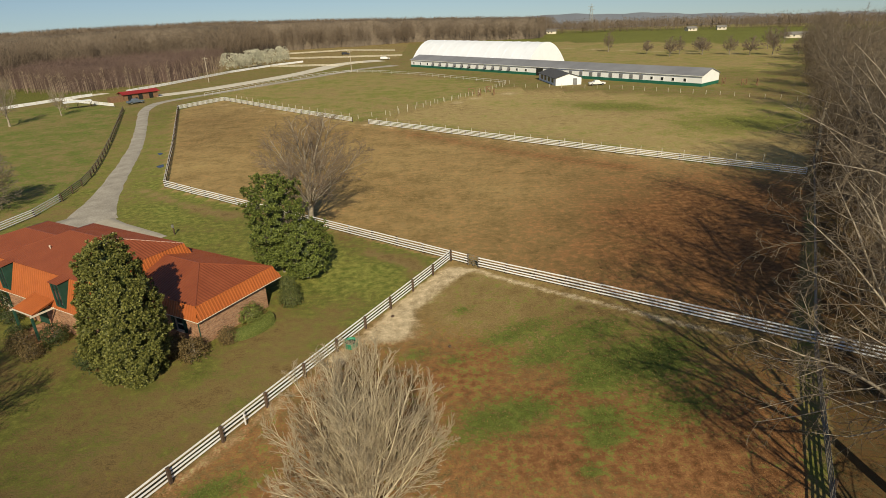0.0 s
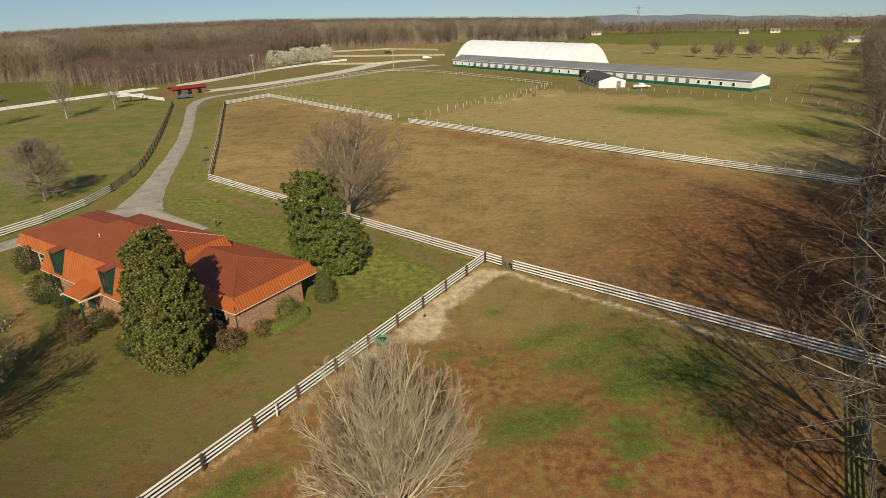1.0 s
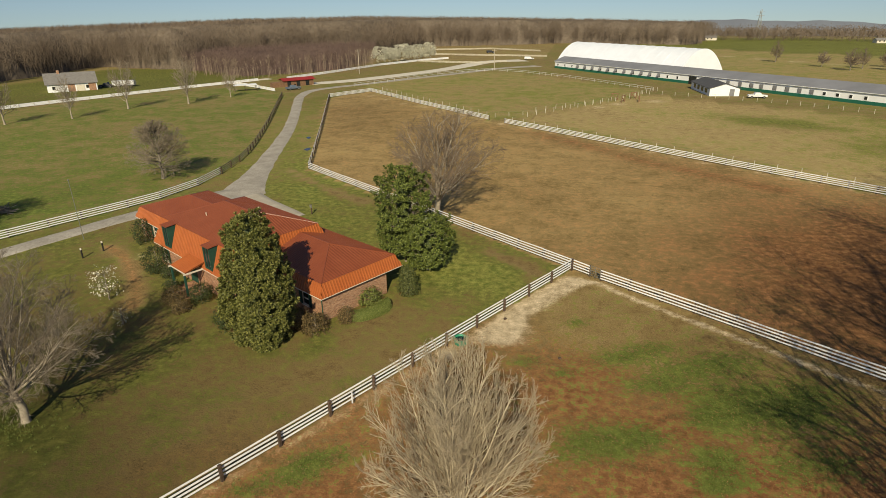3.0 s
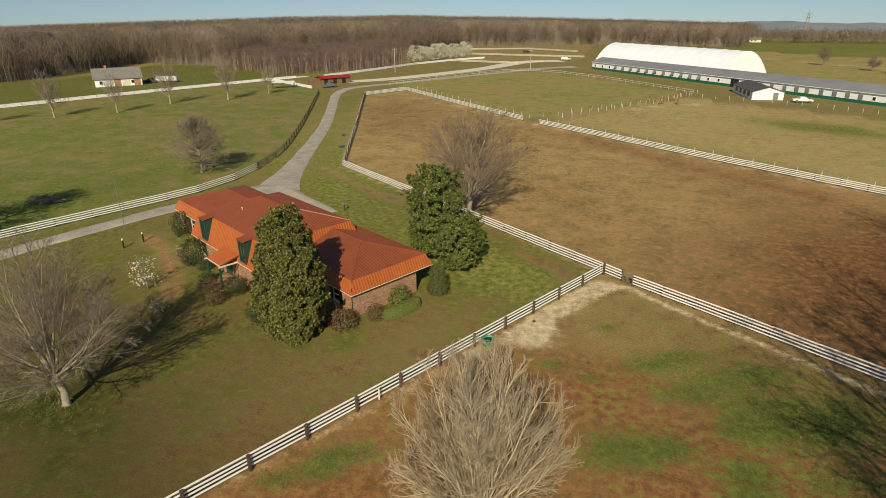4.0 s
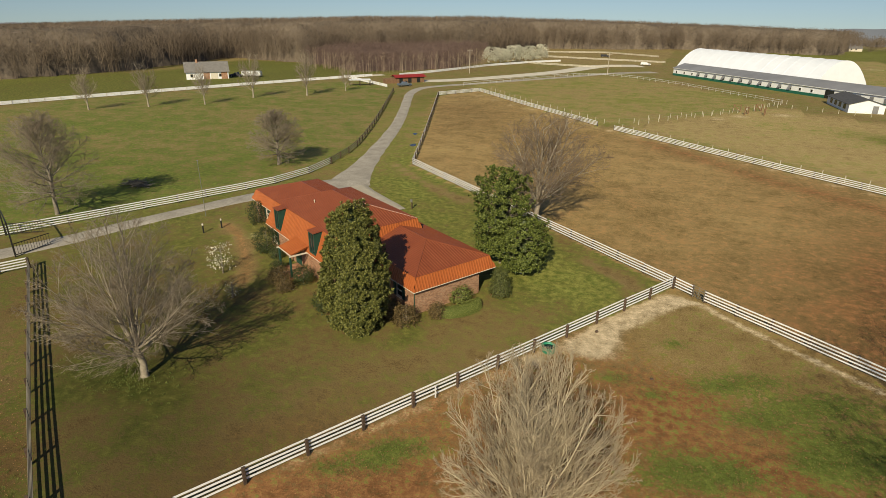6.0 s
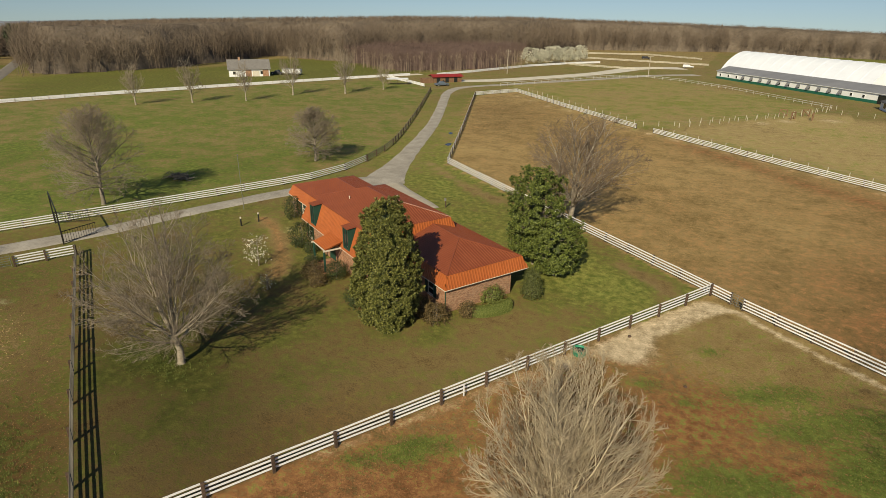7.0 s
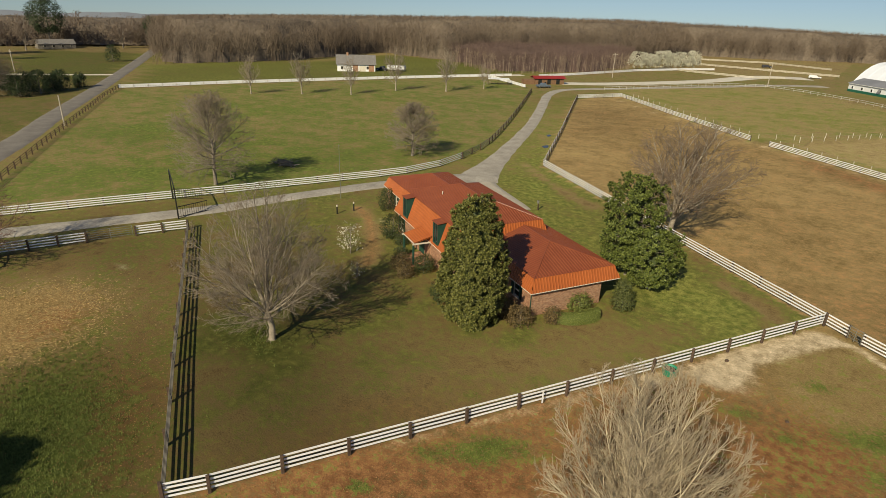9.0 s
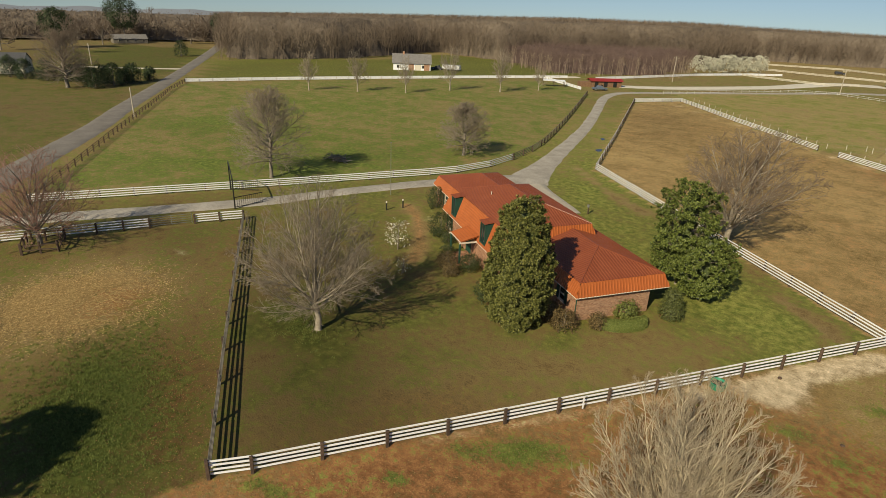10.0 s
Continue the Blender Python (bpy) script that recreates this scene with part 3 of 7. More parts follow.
def ribbed(bm, quad, pitch=0.30, rise=0.05, width=0.06):
    """One folded metal sheet over a flat face (first edge the lower one): raised ribs run up it."""
    q = [Vector(c) for c in quad]
    low = q[1] - q[0]
    u = low.normalized()
    nrm = low.cross(q[-1] - q[0]).normalized()
    up = nrm.cross(u)
    pts = [((c - q[0]).dot(u), (c - q[0]).dot(up)) for c in q]
    lo, hi = min(p[0] for p in pts), max(p[0] for p in pts)
    stops = {round(p[0], 4): 0.0 for p in pts}
    x = lo + pitch / 2
    while x < hi - width:
        stops.update({round(x - width, 4): 0.0, round(x - width * 0.45, 4): rise, round(x + width * 0.45, 4): rise, round(x + width, 4): 0.0})
        x += pitch
    cols = []
    for x in sorted(stops):
        ys = []
        for (ax, ay), (bx, by) in zip(pts, pts[1:] + pts[:1]):
            if min(ax, bx) - 1e-4 <= x <= max(ax, bx) + 1e-4:
                ys += [ay, by] if abs(bx - ax) < 1e-4 else [ay + (by - ay) * (x - ax) / (bx - ax)]
        y0, y1 = min(ys), max(ys)
        h_ = stops[x] if y1 - y0 > 0.1 else 0.0
        cols.append([bm.verts.new(q[0] + u * x + up * y + nrm * h_) for y in ((y0, y1) if y1 - y0 > 1e-3 else (y0,))])
    for a, b in zip(cols, cols[1:]):
        ring = [a[0], b[0], b[-1], a[-1]]
        ring = [v for i, v in enumerate(ring) if v not in ring[:i]]
        if len(ring) > 2:
            bm.faces.new(ring)


def hip_block(house, a0, a1, b0, b1, eave, out, brk, inset, ridge, name, hips=(True, True)):
    """A mansard roof over a rectangle: steep ribbed skirt, low hipped top. a, b: the rectangle of the break line."""
    run = (a1 - a0) / 2
    am = (a0 + a1) / 2
    r0, r1 = b0 + (run if hips[0] else 0), b1 - (run if hips[1] else 0)
    top = bmesh.new()
    ribbed(top, [(a0, b1, brk), (a0, b0, brk), (am, r0, ridge), (am, r1, ridge)][::1], 0.30)
    ribbed(top, [(a1, b0, brk), (a1, b1, brk), (am, r1, ridge), (am, r0, ridge)], 0.30)
    if hips[0]:
        ribbed(top, [(a0, b0, brk), (a1, b0, brk), (am, r0, ridge)], 0.30)
    if hips[1]:
        ribbed(top, [(a1, b1, brk), (a0, b1, brk), (am, r1, ridge)], 0.30)
    caps = bmesh.new()
    for p, q in (((am, r0, ridge), (am, r1, ridge)), ((a0, b0, brk), (am, r0, ridge)), ((a1, b0, brk), (am, r0, ridge)), ((a0, b1, brk), (am, r1, ridge)), ((a1, b1, brk), (am, r1, ridge))):
        if (Vector(p) - Vector(q)).length > 0.5:
            tube(caps, Vector(p) + Vector((0, 0, 0.01)), Vector(q) + Vector((0, 0, 0.01)), 0.06, 0.06, 5)
    me = bpy.data.meshes.new("roof")
    top.to_mesh(me)
    top.free()
    me.materials.append(ROOF)
    roof = part("roof", me, house, name + " low-pitched ribbed terracotta metal roof")
    part("ridge_cap", joined(caps, "ridge_cap", ROOF), roof)
    i = inset
    lo = [(a0 - i, b0 - i), (a1 + i, b0 - i), (a1 + i, b1 + i), (a0 - i, b1 + i)]
    hi = [(a0, b0), (a1, b0), (a1, b1), (a0, b1)]
    for k in range(4):
        j = (k + 1) % 4
        sk = bmesh.new()
        ribbed(sk, [(*lo[k], eave), (*lo[j], eave), (*hi[j], brk), (*hi[k], brk)], 0.30, 0.055)
        me = bpy.data.meshes.new("roof_skirt")
        sk.to_mesh(me)
        sk.free()
        me.materials.append(SKIRT)
        part("roof_skirt", me, house, "steep ribbed orange-red metal roof skirt")
    bm = bmesh.new()
    box(bm, a0 - i + 0.02, a1 + i - 0.02, b0 - i + 0.02, b1 + i - 0.02, eave - 0.10, eave - 0.01)
    part("soffit", joined(bm, "soffit", SOFFIT), house)
    gut = bmesh.new()
    for (x0, y0), (x1, y1) in ((lo[0], lo[1]), (lo[3], lo[0])):
        tube(gut, (x0, y0, eave - 0.025), (x1, y1, eave - 0.025), 0.04, 0.04, 6)
    part("gutter", joined(gut, "gutter", CREAM), house, "cream painted metal gutter")


def wall_block(house, a0, a1, b0, b1, top, holes=()):
    """Four brick walls 0.25 m thick; holes: (side, from, to, sill, head), side one of s, w, n, e."""
    t = 0.25
    sides = {"s": ((a0, b0), (1, 0), a1 - a0), "e": ((a1, b0), (0, 1), b1 - b0), "n": ((a1, b1), (-1, 0), a1 - a0), "w": ((a0, b1), (0, -1), b1 - b0)}
    for key, ((x, y), (dx, dy), length) in sides.items():
        bm = bmesh.new()
        cut = sorted(h[1:] for h in holes if h[0] == key)
        def slab(u0, u1, z0, z1):
            if u1 - u0 < 0.01 or z1 - z0 < 0.01:
                return
            xs = sorted((x + dx * u0, x + dx * u1))
            ys = sorted((y + dy * u0, y + dy * u1))
            if dx:
                ys = [y, y + t] if dx > 0 else [y - t, y]
            else:
                xs = [x - t, x] if dy > 0 else [x, x + t]
            box(bm, xs[0], xs[1], ys[0], ys[1], z0, z1)
        u = t * 1.002 if dy else 0.0
        end = length - (t * 1.002 if dy else 0.0)
        for u0, u1, z0, z1 in cut:
            slab(u, u0, -0.2, top)
            slab(u0, u1, -0.2, z0)
            slab(u0, u1, z1, top)
            u = u1
        slab(u, end, -0.2, top)
        part("wall", joined(bm, "wall", COURSED), house, "coursed brown-red brick wall")


def window_in(parent, a, b, facing, w, z0, z1, trim=CREAM, shutters=True):
    """A sash window in a wall face at (a, b), facing along -x ('w') or -y ('s'); shutters beside it."""
    turn = {"s": 0, "w": -90}[facing]
    m = pose(a, b, 0, 0, 0, turn)
    root = part("window", box_mesh("window", WINDOW, -w / 2 + 0.05, w / 2 - 0.05, 0.10, 0.12, z0 + 0.05, z1 - 0.05), parent, "dark sash window with cream frame", m)
    bm = bmesh.new()
    for x0, x1, c0, c1 in ((-w / 2, -w / 2 + 0.07, z0, z1), (w / 2 - 0.07, w / 2, z0, z1), (-w / 2 + 0.07, w / 2 - 0.07, z1 - 0.07, z1), (-w / 2 + 0.07, w / 2 - 0.07, z0, z0 + 0.07), (-w / 2 + 0.07, w / 2 - 0.07, (z0 + z1) / 2 - 0.03, (z0 + z1) / 2 + 0.03)):
        box(bm, x0, x1, 0.02, 0.14, c0, c1)
    part("frame", joined(bm, "frame", trim), root, "cream painted window frame")
    part("sill", box_mesh("sill", trim, -w / 2 - 0.06, w / 2 + 0.06, -0.06, 0.10, z0 - 0.08, z0 - 0.003), root)
    if shutters:
        for s in (-1, 1):
            x = s * (w / 2 + 0.22)
            bm = bmesh.new()
            box(bm, x - 0.2, x + 0.2, -0.045, -0.004, z0, z1)
            k = z0 + 0.08
            while k < z1 - 0.1:
                box(bm, x - 0.15, x + 0.15, -0.06, -0.047, k, k + 0.04)
                k += 0.08
            part("shutter", joined(bm, "shutter", GREEN_TRIM), root, "dark green louvred shutter")


def dormer(house, a_front, a_back, b0, b1, z0, z1, z_low):
    """A tall narrow green dormer standing in the steep skirt, its flat roof run out from the main roof."""
    bm = bmesh.new()
    for b in (b0, b1):
        s = 0.06 if b == b0 else -0.06
        v = [bm.verts.new(c) for c in ((a_front, b, z0), (a_front, b, z1), (a_back, b, z1), (a_front + 0.12, b, z_low),
                                       (a_front, b + s, z0), (a_front, b + s, z1), (a_back, b + s, z1), (a_front + 0.12, b + s, z_low))]
        for q in ((0, 1, 2, 3), (7, 6, 5, 4), (0, 4, 5, 1), (1, 5, 6, 2), (2, 6, 7, 3), (3, 7, 4, 0)):
            bm.faces.new([v[i] for i in q])
    d = part("dormer", joined(bm, "dormer", GREEN_TRIM), house, "tall green painted dormer set in the roof skirt")
    part("pane", box_mesh("pane", WINDOW, a_front + 0.06, a_front + 0.09, b0 + 0.14, b1 - 0.14, z0 + 0.12, z1 - 0.12), d, "dark dormer window pane")
    bm = bmesh.new()
    for y0, y1, c0, c1 in ((b0 + 0.06, b0 + 0.16, z0, z1), (b1 - 0.16, b1 - 0.06, z0, z1), (b0 + 0.16, b1 - 0.16, z1 - 0.14, z1), (b0 + 0.16, b1 - 0.16, z0, z0 + 0.14), ((b0 + b1) / 2 - 0.03, (b0 + b1) / 2 + 0.03, z0 + 0.14, z1 - 0.14)):
        box(bm, a_front, a_front + 0.07, y0, y1, c0, c1)
    part("frame", joined(bm, "frame", GREEN_TRIM), d)
    rf = bmesh.new()
    ribbed(rf, [(a_front - 0.15, b1 + 0.12, z1 + 0.02), (a_front - 0.15, b0 - 0.12, z1 + 0.02), (a_back + 0.5, b0 - 0.12, z1 + 0.20), (a_back + 0.5, b1 + 0.12, z1 + 0.20)], 0.3)
    me = bpy.data.meshes.new("dormer_roof")
    rf.to_mesh(me)
    rf.free()
    me.materials.append(ROOF)
    part("dormer_roof", me, d, "small terracotta metal dormer roof")


def build_house():
    house = thing("brick_house", "long brick house with ribbed terracotta metal mansard roof", "house", pose(-20.1, 41.4, 0, 0, 0, 60.5))
    # east wing
    wall_block(house, 0.0, 7.4, 0.0, 9.0, 2.32, [("w", 5.9, 6.9, 0.75, 2.05)])
    hip_block(house, 0.12, 8.72, 0.15, 11.5, 2.4, 0.4, 3.55, 0.5, 4.85, "east wing", (True, False))
    window_in(house, 0.0, 2.6, "w", 1.0, 0.75, 2.05)
    # main block
    wall_block(house, -3.7, 6.6, 9.001, 24.0, 2.35, [("w", 0.9, 2.0, 0.6, 2.1), ("w", 6.6, 8.4, 0.0, 2.2)])
    hip_block(house, -2.95, 6.7, 9.3, 23.6, 2.42, 0.4, 5.15, 1.0, 6.75, "main")
    dormer(house, -3.95, -2.9, 11.6, 12.9, 2.75, 5.05, 2.6)
    dormer(house, -3.95, -2.9, 20.4, 21.6, 2.75, 5.05, 2.6)
    # west wing
    wall_block(house, -1.5, 7.6, 24.002, 34.2, 2.35, [("w", 3.2, 4.2, 0.75, 2.05), ("w", 6.4, 7.4, 0.75, 2.05)])
    hip_block(house, -1.25, 7.5, 22.0, 34.4, 2.42, 0.4, 3.65, 0.55, 4.95, "west wing", (False, True))
    window_in(house, -1.5, 30.5, "w", 1.0, 0.75, 2.05)
    window_in(house, -1.5, 27.3, "w", 1.0, 0.75, 2.05)
    window_in(house, -3.7, 22.55, "w", 1.1, 0.6, 2.1)
    # porch
    rf = bmesh.new()
    ribbed(rf, [(-5.7, 16.6, 2.55), (-5.7, 13.6, 2.55), (-3.6, 13.5, 3.15), (-3.6, 16.7, 3.15)], 0.3)
    v = [rf.verts.new(c) for c in ((-5.7, 16.6, 2.45), (-5.7, 13.6, 2.45), (-3.6, 13.5, 3.05), (-3.6, 16.7, 3.05))]
    rf.faces.new(v[::-1])
    me = bpy.data.meshes.new("porch_roof")
    rf.to_mesh(me)
    rf.free()
    me.materials.append(SKIRT)
    part("porch_roof", me, house, "small ribbed orange-red porch roof")
    bm = bmesh.new()
    for y in (13.5, 16.66):
        box(bm, -5.9, -3.7, y, y + 0.04, 2.36, 2.52)
    box(bm, -5.73, -5.69, 13.6, 16.6, 2.42, 2.54)
    part("porch_fascia", joined(bm, "porch_fascia", CREAM), house, "cream porch fascia")
    for y in (13.75, 16.45):
        part("porch_post", box_mesh("porch_post", GREEN_TRIM, -5.8, -5.62, y - 0.09, y + 0.09, 0.12, 2.42, 0.015), house, "dark green porch post")
    part("porch_floor", box_mesh("porch_floor", COURSED, -6.1, -3.7, 13.4, 16.8, -0.1, 0.12), house, "red brick porch floor")
    part("front_door", box_mesh("front_door", GREEN_TRIM, -3.62, -3.56, 15.66, 17.34, 0.02, 2.18), house, "dark green front door")
    # downpipes, vents
    for a, b in ((-0.06, 0.08), (-3.78, 9.3)):
        bm = bmesh.new()
        tube(bm, (a, b, 0.0), (a, b, 2.3), 0.05, 0.05, 6)
        part("downpipe", joined(bm, "downpipe", GREEN_TRIM), house, "green painted downpipe")
    for a, b, z in ((-0.6, 18.2, 6.05), (3.0, 14.0, 6.65)):
        bm = bmesh.new()
        tube(bm, (a, b, z - 0.3), (a, b, z + 0.16), 0.05, 0.05, 8)
        tube(bm, (a, b, z + 0.13), (a, b, z + 0.20), 0.09, 0.07, 8)
        part("roof_vent", joined(bm, "roof_vent", CREAM), house, "pale metal roof vent pipe")


build_house()


# ---- trees ----
def add_limb(V, F, pts, radii, sides):
    """A tapered tube through points, appended to vertex and face lists."""
    base = len(V)
    for i, p in enumerate(pts):
        d = (pts[min(i + 1, len(pts) - 1)] - pts[max(i - 1, 0)]).normalized()
        u = d.orthogonal().normalized()
        v = d.cross(u)
        for k in range(sides):
            t = 2 * math.pi * k / sides
            V.append(p + radii[i] * (math.cos(t) * u + math.sin(t) * v))
    for i in range(len(pts) - 1):
        for k in range(sides):
            a, b = base + i * sides + k, base + i * sides + (k + 1) % sides
            F.append((a, b, b + sides, a + sides))


def add_twig(V, F, pts, r):
    """A thin three-sided twig that runs out to a point."""
    base, n = len(V), len(pts) - 1
    d = (pts[-1] - pts[0]).normalized()
    u = d.orthogonal().normalized()
    v = d.cross(u)
    for i in range(n):
        for k in range(3):
            V.append(pts[i] + r * (1 - 0.5 * i / n) * (math.cos(2.094 * k) * u + math.sin(2.094 * k) * v))
    V.append(pts[-1])
    for i in range(n - 1):
        for k in range(3):
            a, b = base + 3 * i + k, base + 3 * i + (k + 1) % 3
            F.append((a, b, b + 3, a + 3))
    for k in range(3):
        F.append((base + 3 * (n - 1) + k, base + 3 * (n - 1) + (k + 1) % 3, base + 3 * n))


def curl(rng, p, d, length, steps, wander, lift):
    """A wandering line of points from p."""
    pts, q, dd = [p], p.copy(), d.copy()
    for _ in range(steps):
        dd = (dd + Vector((rng.gauss(0, wander), rng.gauss(0, wander), rng.gauss(0, wander) + lift))).normalized()
        q = q + dd * (length / steps)
        pts.append(q)
    return pts


def side_limbs(rng, lists, pts, r, length, level, spec):
    """Side limbs along a line of points, and theirs in turn."""
    n = spec["kids"][level]
    turn, steps = rng.uniform(0, 6.28), len(pts) - 1
    for k in range(n):
        t = min(0.99, spec["first"] + (1 - spec["first"]) * (k + rng.uniform(0.1, 1.0)) / n)
        i = min(int(t * steps), steps - 1)
        start = pts[i].lerp(pts[i + 1], t * steps - i)
        ax = (pts[i + 1] - pts[i]).normalized()
        turn += 2.4 + rng.gauss(0, 0.4)
        side = Matrix.Rotation(turn, 3, ax) @ ax.orthogonal().normalized()
        ang = radians(spec["angle"] + rng.gauss(0, 9))
        nd = (ax * math.cos(ang) + side * math.sin(ang)).normalized()
        ln = length * spec["ratio"] * (1.15 - 0.6 * t) * rng.uniform(0.75, 1.25)
        last = level + 1 >= len(spec["kids"])
        r1 = max(spec["thin"], r * (1 - 0.6 * t) * spec.get("slim", 0.55))
        line = curl(rng, start, nd, ln, spec.get("tip", 2) if last else 3, spec["wander"], spec["lift"])
        m = len(line) - 1
        V, F = lists[0] if r1 > spec["thin"] * spec.get("split", 1.9) else lists[1]
        if last:
            add_twig(V, F, line, r1 * 1.1)
        else:
            add_limb(V, F, line, [max(spec["thin"] * 0.6, r1 * (1 - 0.7 * j / m)) for j in range(m + 1)], 4 if r1 > spec["thin"] * 1.9 else 3)
            side_limbs(rng, lists, line, r1, ln, level + 1, spec)


VASE = dict(fork=0.10, mains=30, spread=(3, 76), kids=(13, 11, 9), angle=25, ratio=0.40, first=0.16, lift=0.04, wander=0.085, thin=0.0105, split=1.5, slim=0.55, tip=2)
FAN = dict(fork=0.19, mains=12, spread=(4, 60), kids=(13, 10, 8), angle=36, ratio=0.44, first=0.18, lift=0.03, wander=0.09, thin=0.0135, slim=0.46, tip=1)
LAWN = dict(fork=0.21, mains=20, spread=(3, 80), kids=(13, 10, 8), angle=36, ratio=0.42, first=0.16, lift=0.035, wander=0.085, thin=0.0108, slim=0.46)
TALL = dict(fork=0.24, mains=9, spread=(5, 70), kids=(12, 9, 6), angle=46, ratio=0.46, first=0.14, lift=0.03, wander=0.16, thin=0.018, slim=0.42, tip=1)
TALL_FAR = dict(fork=0.26, mains=8, spread=(5, 62), kids=(10, 8, 4), angle=46, ratio=0.46, first=0.18, lift=0.03, wander=0.16, thin=0.032, slim=0.45, tip=1)
ROUND = dict(fork=0.17, mains=46, spread=(16, 84), kids=(11, 8, 5), angle=36, ratio=0.44, first=0.12, lift=0.012, wander=0.075, thin=0.0165, tip=1, leader=True, slim=0.46)
BUDDING = dict(ROUND, mains=24, kids=(10, 7, 5), leader=False, spread=(6, 74), thin=0.015)
DENSE_FAR = dict(fork=0.2, mains=12, spread=(4, 70), kids=(8, 6), angle=42, ratio=0.45, first=0.15, lift=0.02, wander=0.12, thin=0.07)
SLIM = dict(fork=0.24, mains=12, spread=(4, 56), kids=(9, 7), angle=40, ratio=0.45, first=0.15, lift=0.03, wander=0.12, thin=0.045)


def bare_tree(label, x, y, height, width, spec, seed, bark, radius, twig=None, group="", name="bare_tree"):
    """A leafless tree: trunk and limbs one mesh, the fine twigs another."""
    rng = random.Random(seed)
    root = thing(name, label, "tree", pose(x, y, 0), group=group)
    lists = (([], []), ([], []))
    V, F = lists[0]
    h0 = height * spec["fork"]
    trunk = [Vector((0, 0, -0.25)), Vector((0, 0, 0.2)), Vector((rng.gauss(0, 0.05), rng.gauss(0, 0.05), h0 * 0.5)), Vector((rng.gauss(0, 0.1), rng.gauss(0, 0.1), h0 * 1.05))]
    add_limb(V, F, trunk, [radius * 1.6, radius * 1.12, radius, radius * 0.95], 9)
    lo, hi = spec["spread"]
    if spec.get("leader"):
        # one stem runs to the top, limbs leaving it at every height
        stem = [trunk[3]] + [Vector((rng.gauss(0, 0.12), rng.gauss(0, 0.12), h0 + (height * 0.95 - h0) * j / 7)) for j in range(1, 8)]
        add_limb(V, F, stem, [max(spec["thin"], radius * 0.92 * (1 - 0.96 * j / 7)) for j in range(8)], 7)
        for k in range(spec["mains"]):
            share = (k + rng.random()) / spec["mains"]
            i = min(int(share * 6.6), 6)
            start = stem[i].lerp(stem[i + 1], share * 6.6 - i)
            ang = radians(hi + (lo - hi) * share ** 0.8 + rng.gauss(0, 6))
            az = k * 2.39996 + rng.gauss(0, 0.3)
            d = Vector((math.sin(ang) * math.cos(az), math.sin(ang) * math.sin(az), math.cos(ang)))
            ln = width * 0.5 * (0.35 + 0.72 * math.sqrt(max(0.0, 1 - ((share - 0.22) / 0.82) ** 2))) * rng.uniform(0.82, 1.1)
            r = radius * (0.42 - 0.26 * share) * rng.uniform(0.8, 1.15)
            line = curl(rng, start, d, ln, 5, spec["wander"], spec["lift"])
            add_limb(V, F, line, [max(spec["thin"], r * (1 - 0.86 * j / 5)) for j in range(6)], 5)
            side_limbs(rng, lists, line, r, ln, 0, spec)
    for k in range(0 if spec.get("leader") else spec["mains"]):
        share = (k + 0.5) / spec["mains"]
        ang = radians(lo + (hi - lo) * share ** 0.8 + rng.gauss(0, 4))
        az = k * 2.39996 + rng.gauss(0, 0.25)
        d = Vector((math.sin(ang) * math.cos(az), math.sin(ang) * math.sin(az), math.cos(ang)))
        ln = (height - h0) * (1.0 - 0.28 * share) * rng.uniform(0.85, 1.1)
        start = trunk[2].lerp(trunk[3], 1 - 0.8 * share * rng.random())
        r = radius * (0.55 if k < 3 else 0.38) * rng.uniform(0.8, 1.15)
        line = curl(rng, start, d, ln, 6, spec["wander"], spec["lift"])
        add_limb(V, F, line, [max(spec["thin"], r * (1 - 0.86 * j / 6)) for j in range(7)], 6)
        side_limbs(rng, lists, line, r, ln, 0, spec)
    allv = np.array([tuple(v) for v in lists[0][0]] + [tuple(v) for v in lists[1][0]])
    wide = np.percentile(np.hypot(allv[:, 0], allv[:, 1]), 95) * 2
    top = np.percentile(allv[:, 2], 98.5)
    for nm, (vs, fs), mat in (("trunk", lists[0], bark), ("twig_crown", lists[1], twig or TWIGS[bark.name])):
        a = np.array([tuple(v) for v in vs])
        grip = np.clip(a[:, 2] / h0, 0, 1)[:, None]
        a[:, :2] *= 1 + (width / wide - 1) * grip
        a[:, 2] = np.where(a[:, 2] > 0, a[:, 2] * height / top, a[:, 2])
        # stray shoots stay within an oval crown
        mid_z = height * 0.46
        off = a - (0, 0, mid_z)
        rho = np.sqrt((off[:, 0] ** 2 + off[:, 1] ** 2) / (width * 0.5) ** 2 + (off[:, 2] / np.where(off[:, 2] > 0, height * 0.54, height * 0.60)) ** 2)
        far = rho > 0.94
        soft = 0.94 + 0.16 * np.tanh((rho - 0.94) / 0.16 * 0.6)
        a[far] = (off[far] * (soft[far] / rho[far])[:, None]) + (0, 0, mid_z)
        part(nm, mesh_of(nm, a, fs, mat, True), root)
    return root


PALE_TWIG = plain("pale_twig_bark", (0.33, 0.268, 0.178), (0.51, 0.42, 0.29), 0.8, 0.9)
RED_TWIG = plain("reddish_twig_bark", (0.22, 0.12, 0.09), (0.34, 0.19, 0.15), 0.8, 0.9)
HAZE_TWIG = plain("grey_twig_bark", (0.19, 0.152, 0.112), (0.31, 0.255, 0.19), 0.8, 0.9)
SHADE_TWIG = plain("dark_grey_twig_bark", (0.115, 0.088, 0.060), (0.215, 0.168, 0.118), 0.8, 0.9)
BROWN_TWIG = plain("soft_brown_twig_bark", (0.145, 0.104, 0.073), (0.25, 0.188, 0.137), 0.8, 0.9)
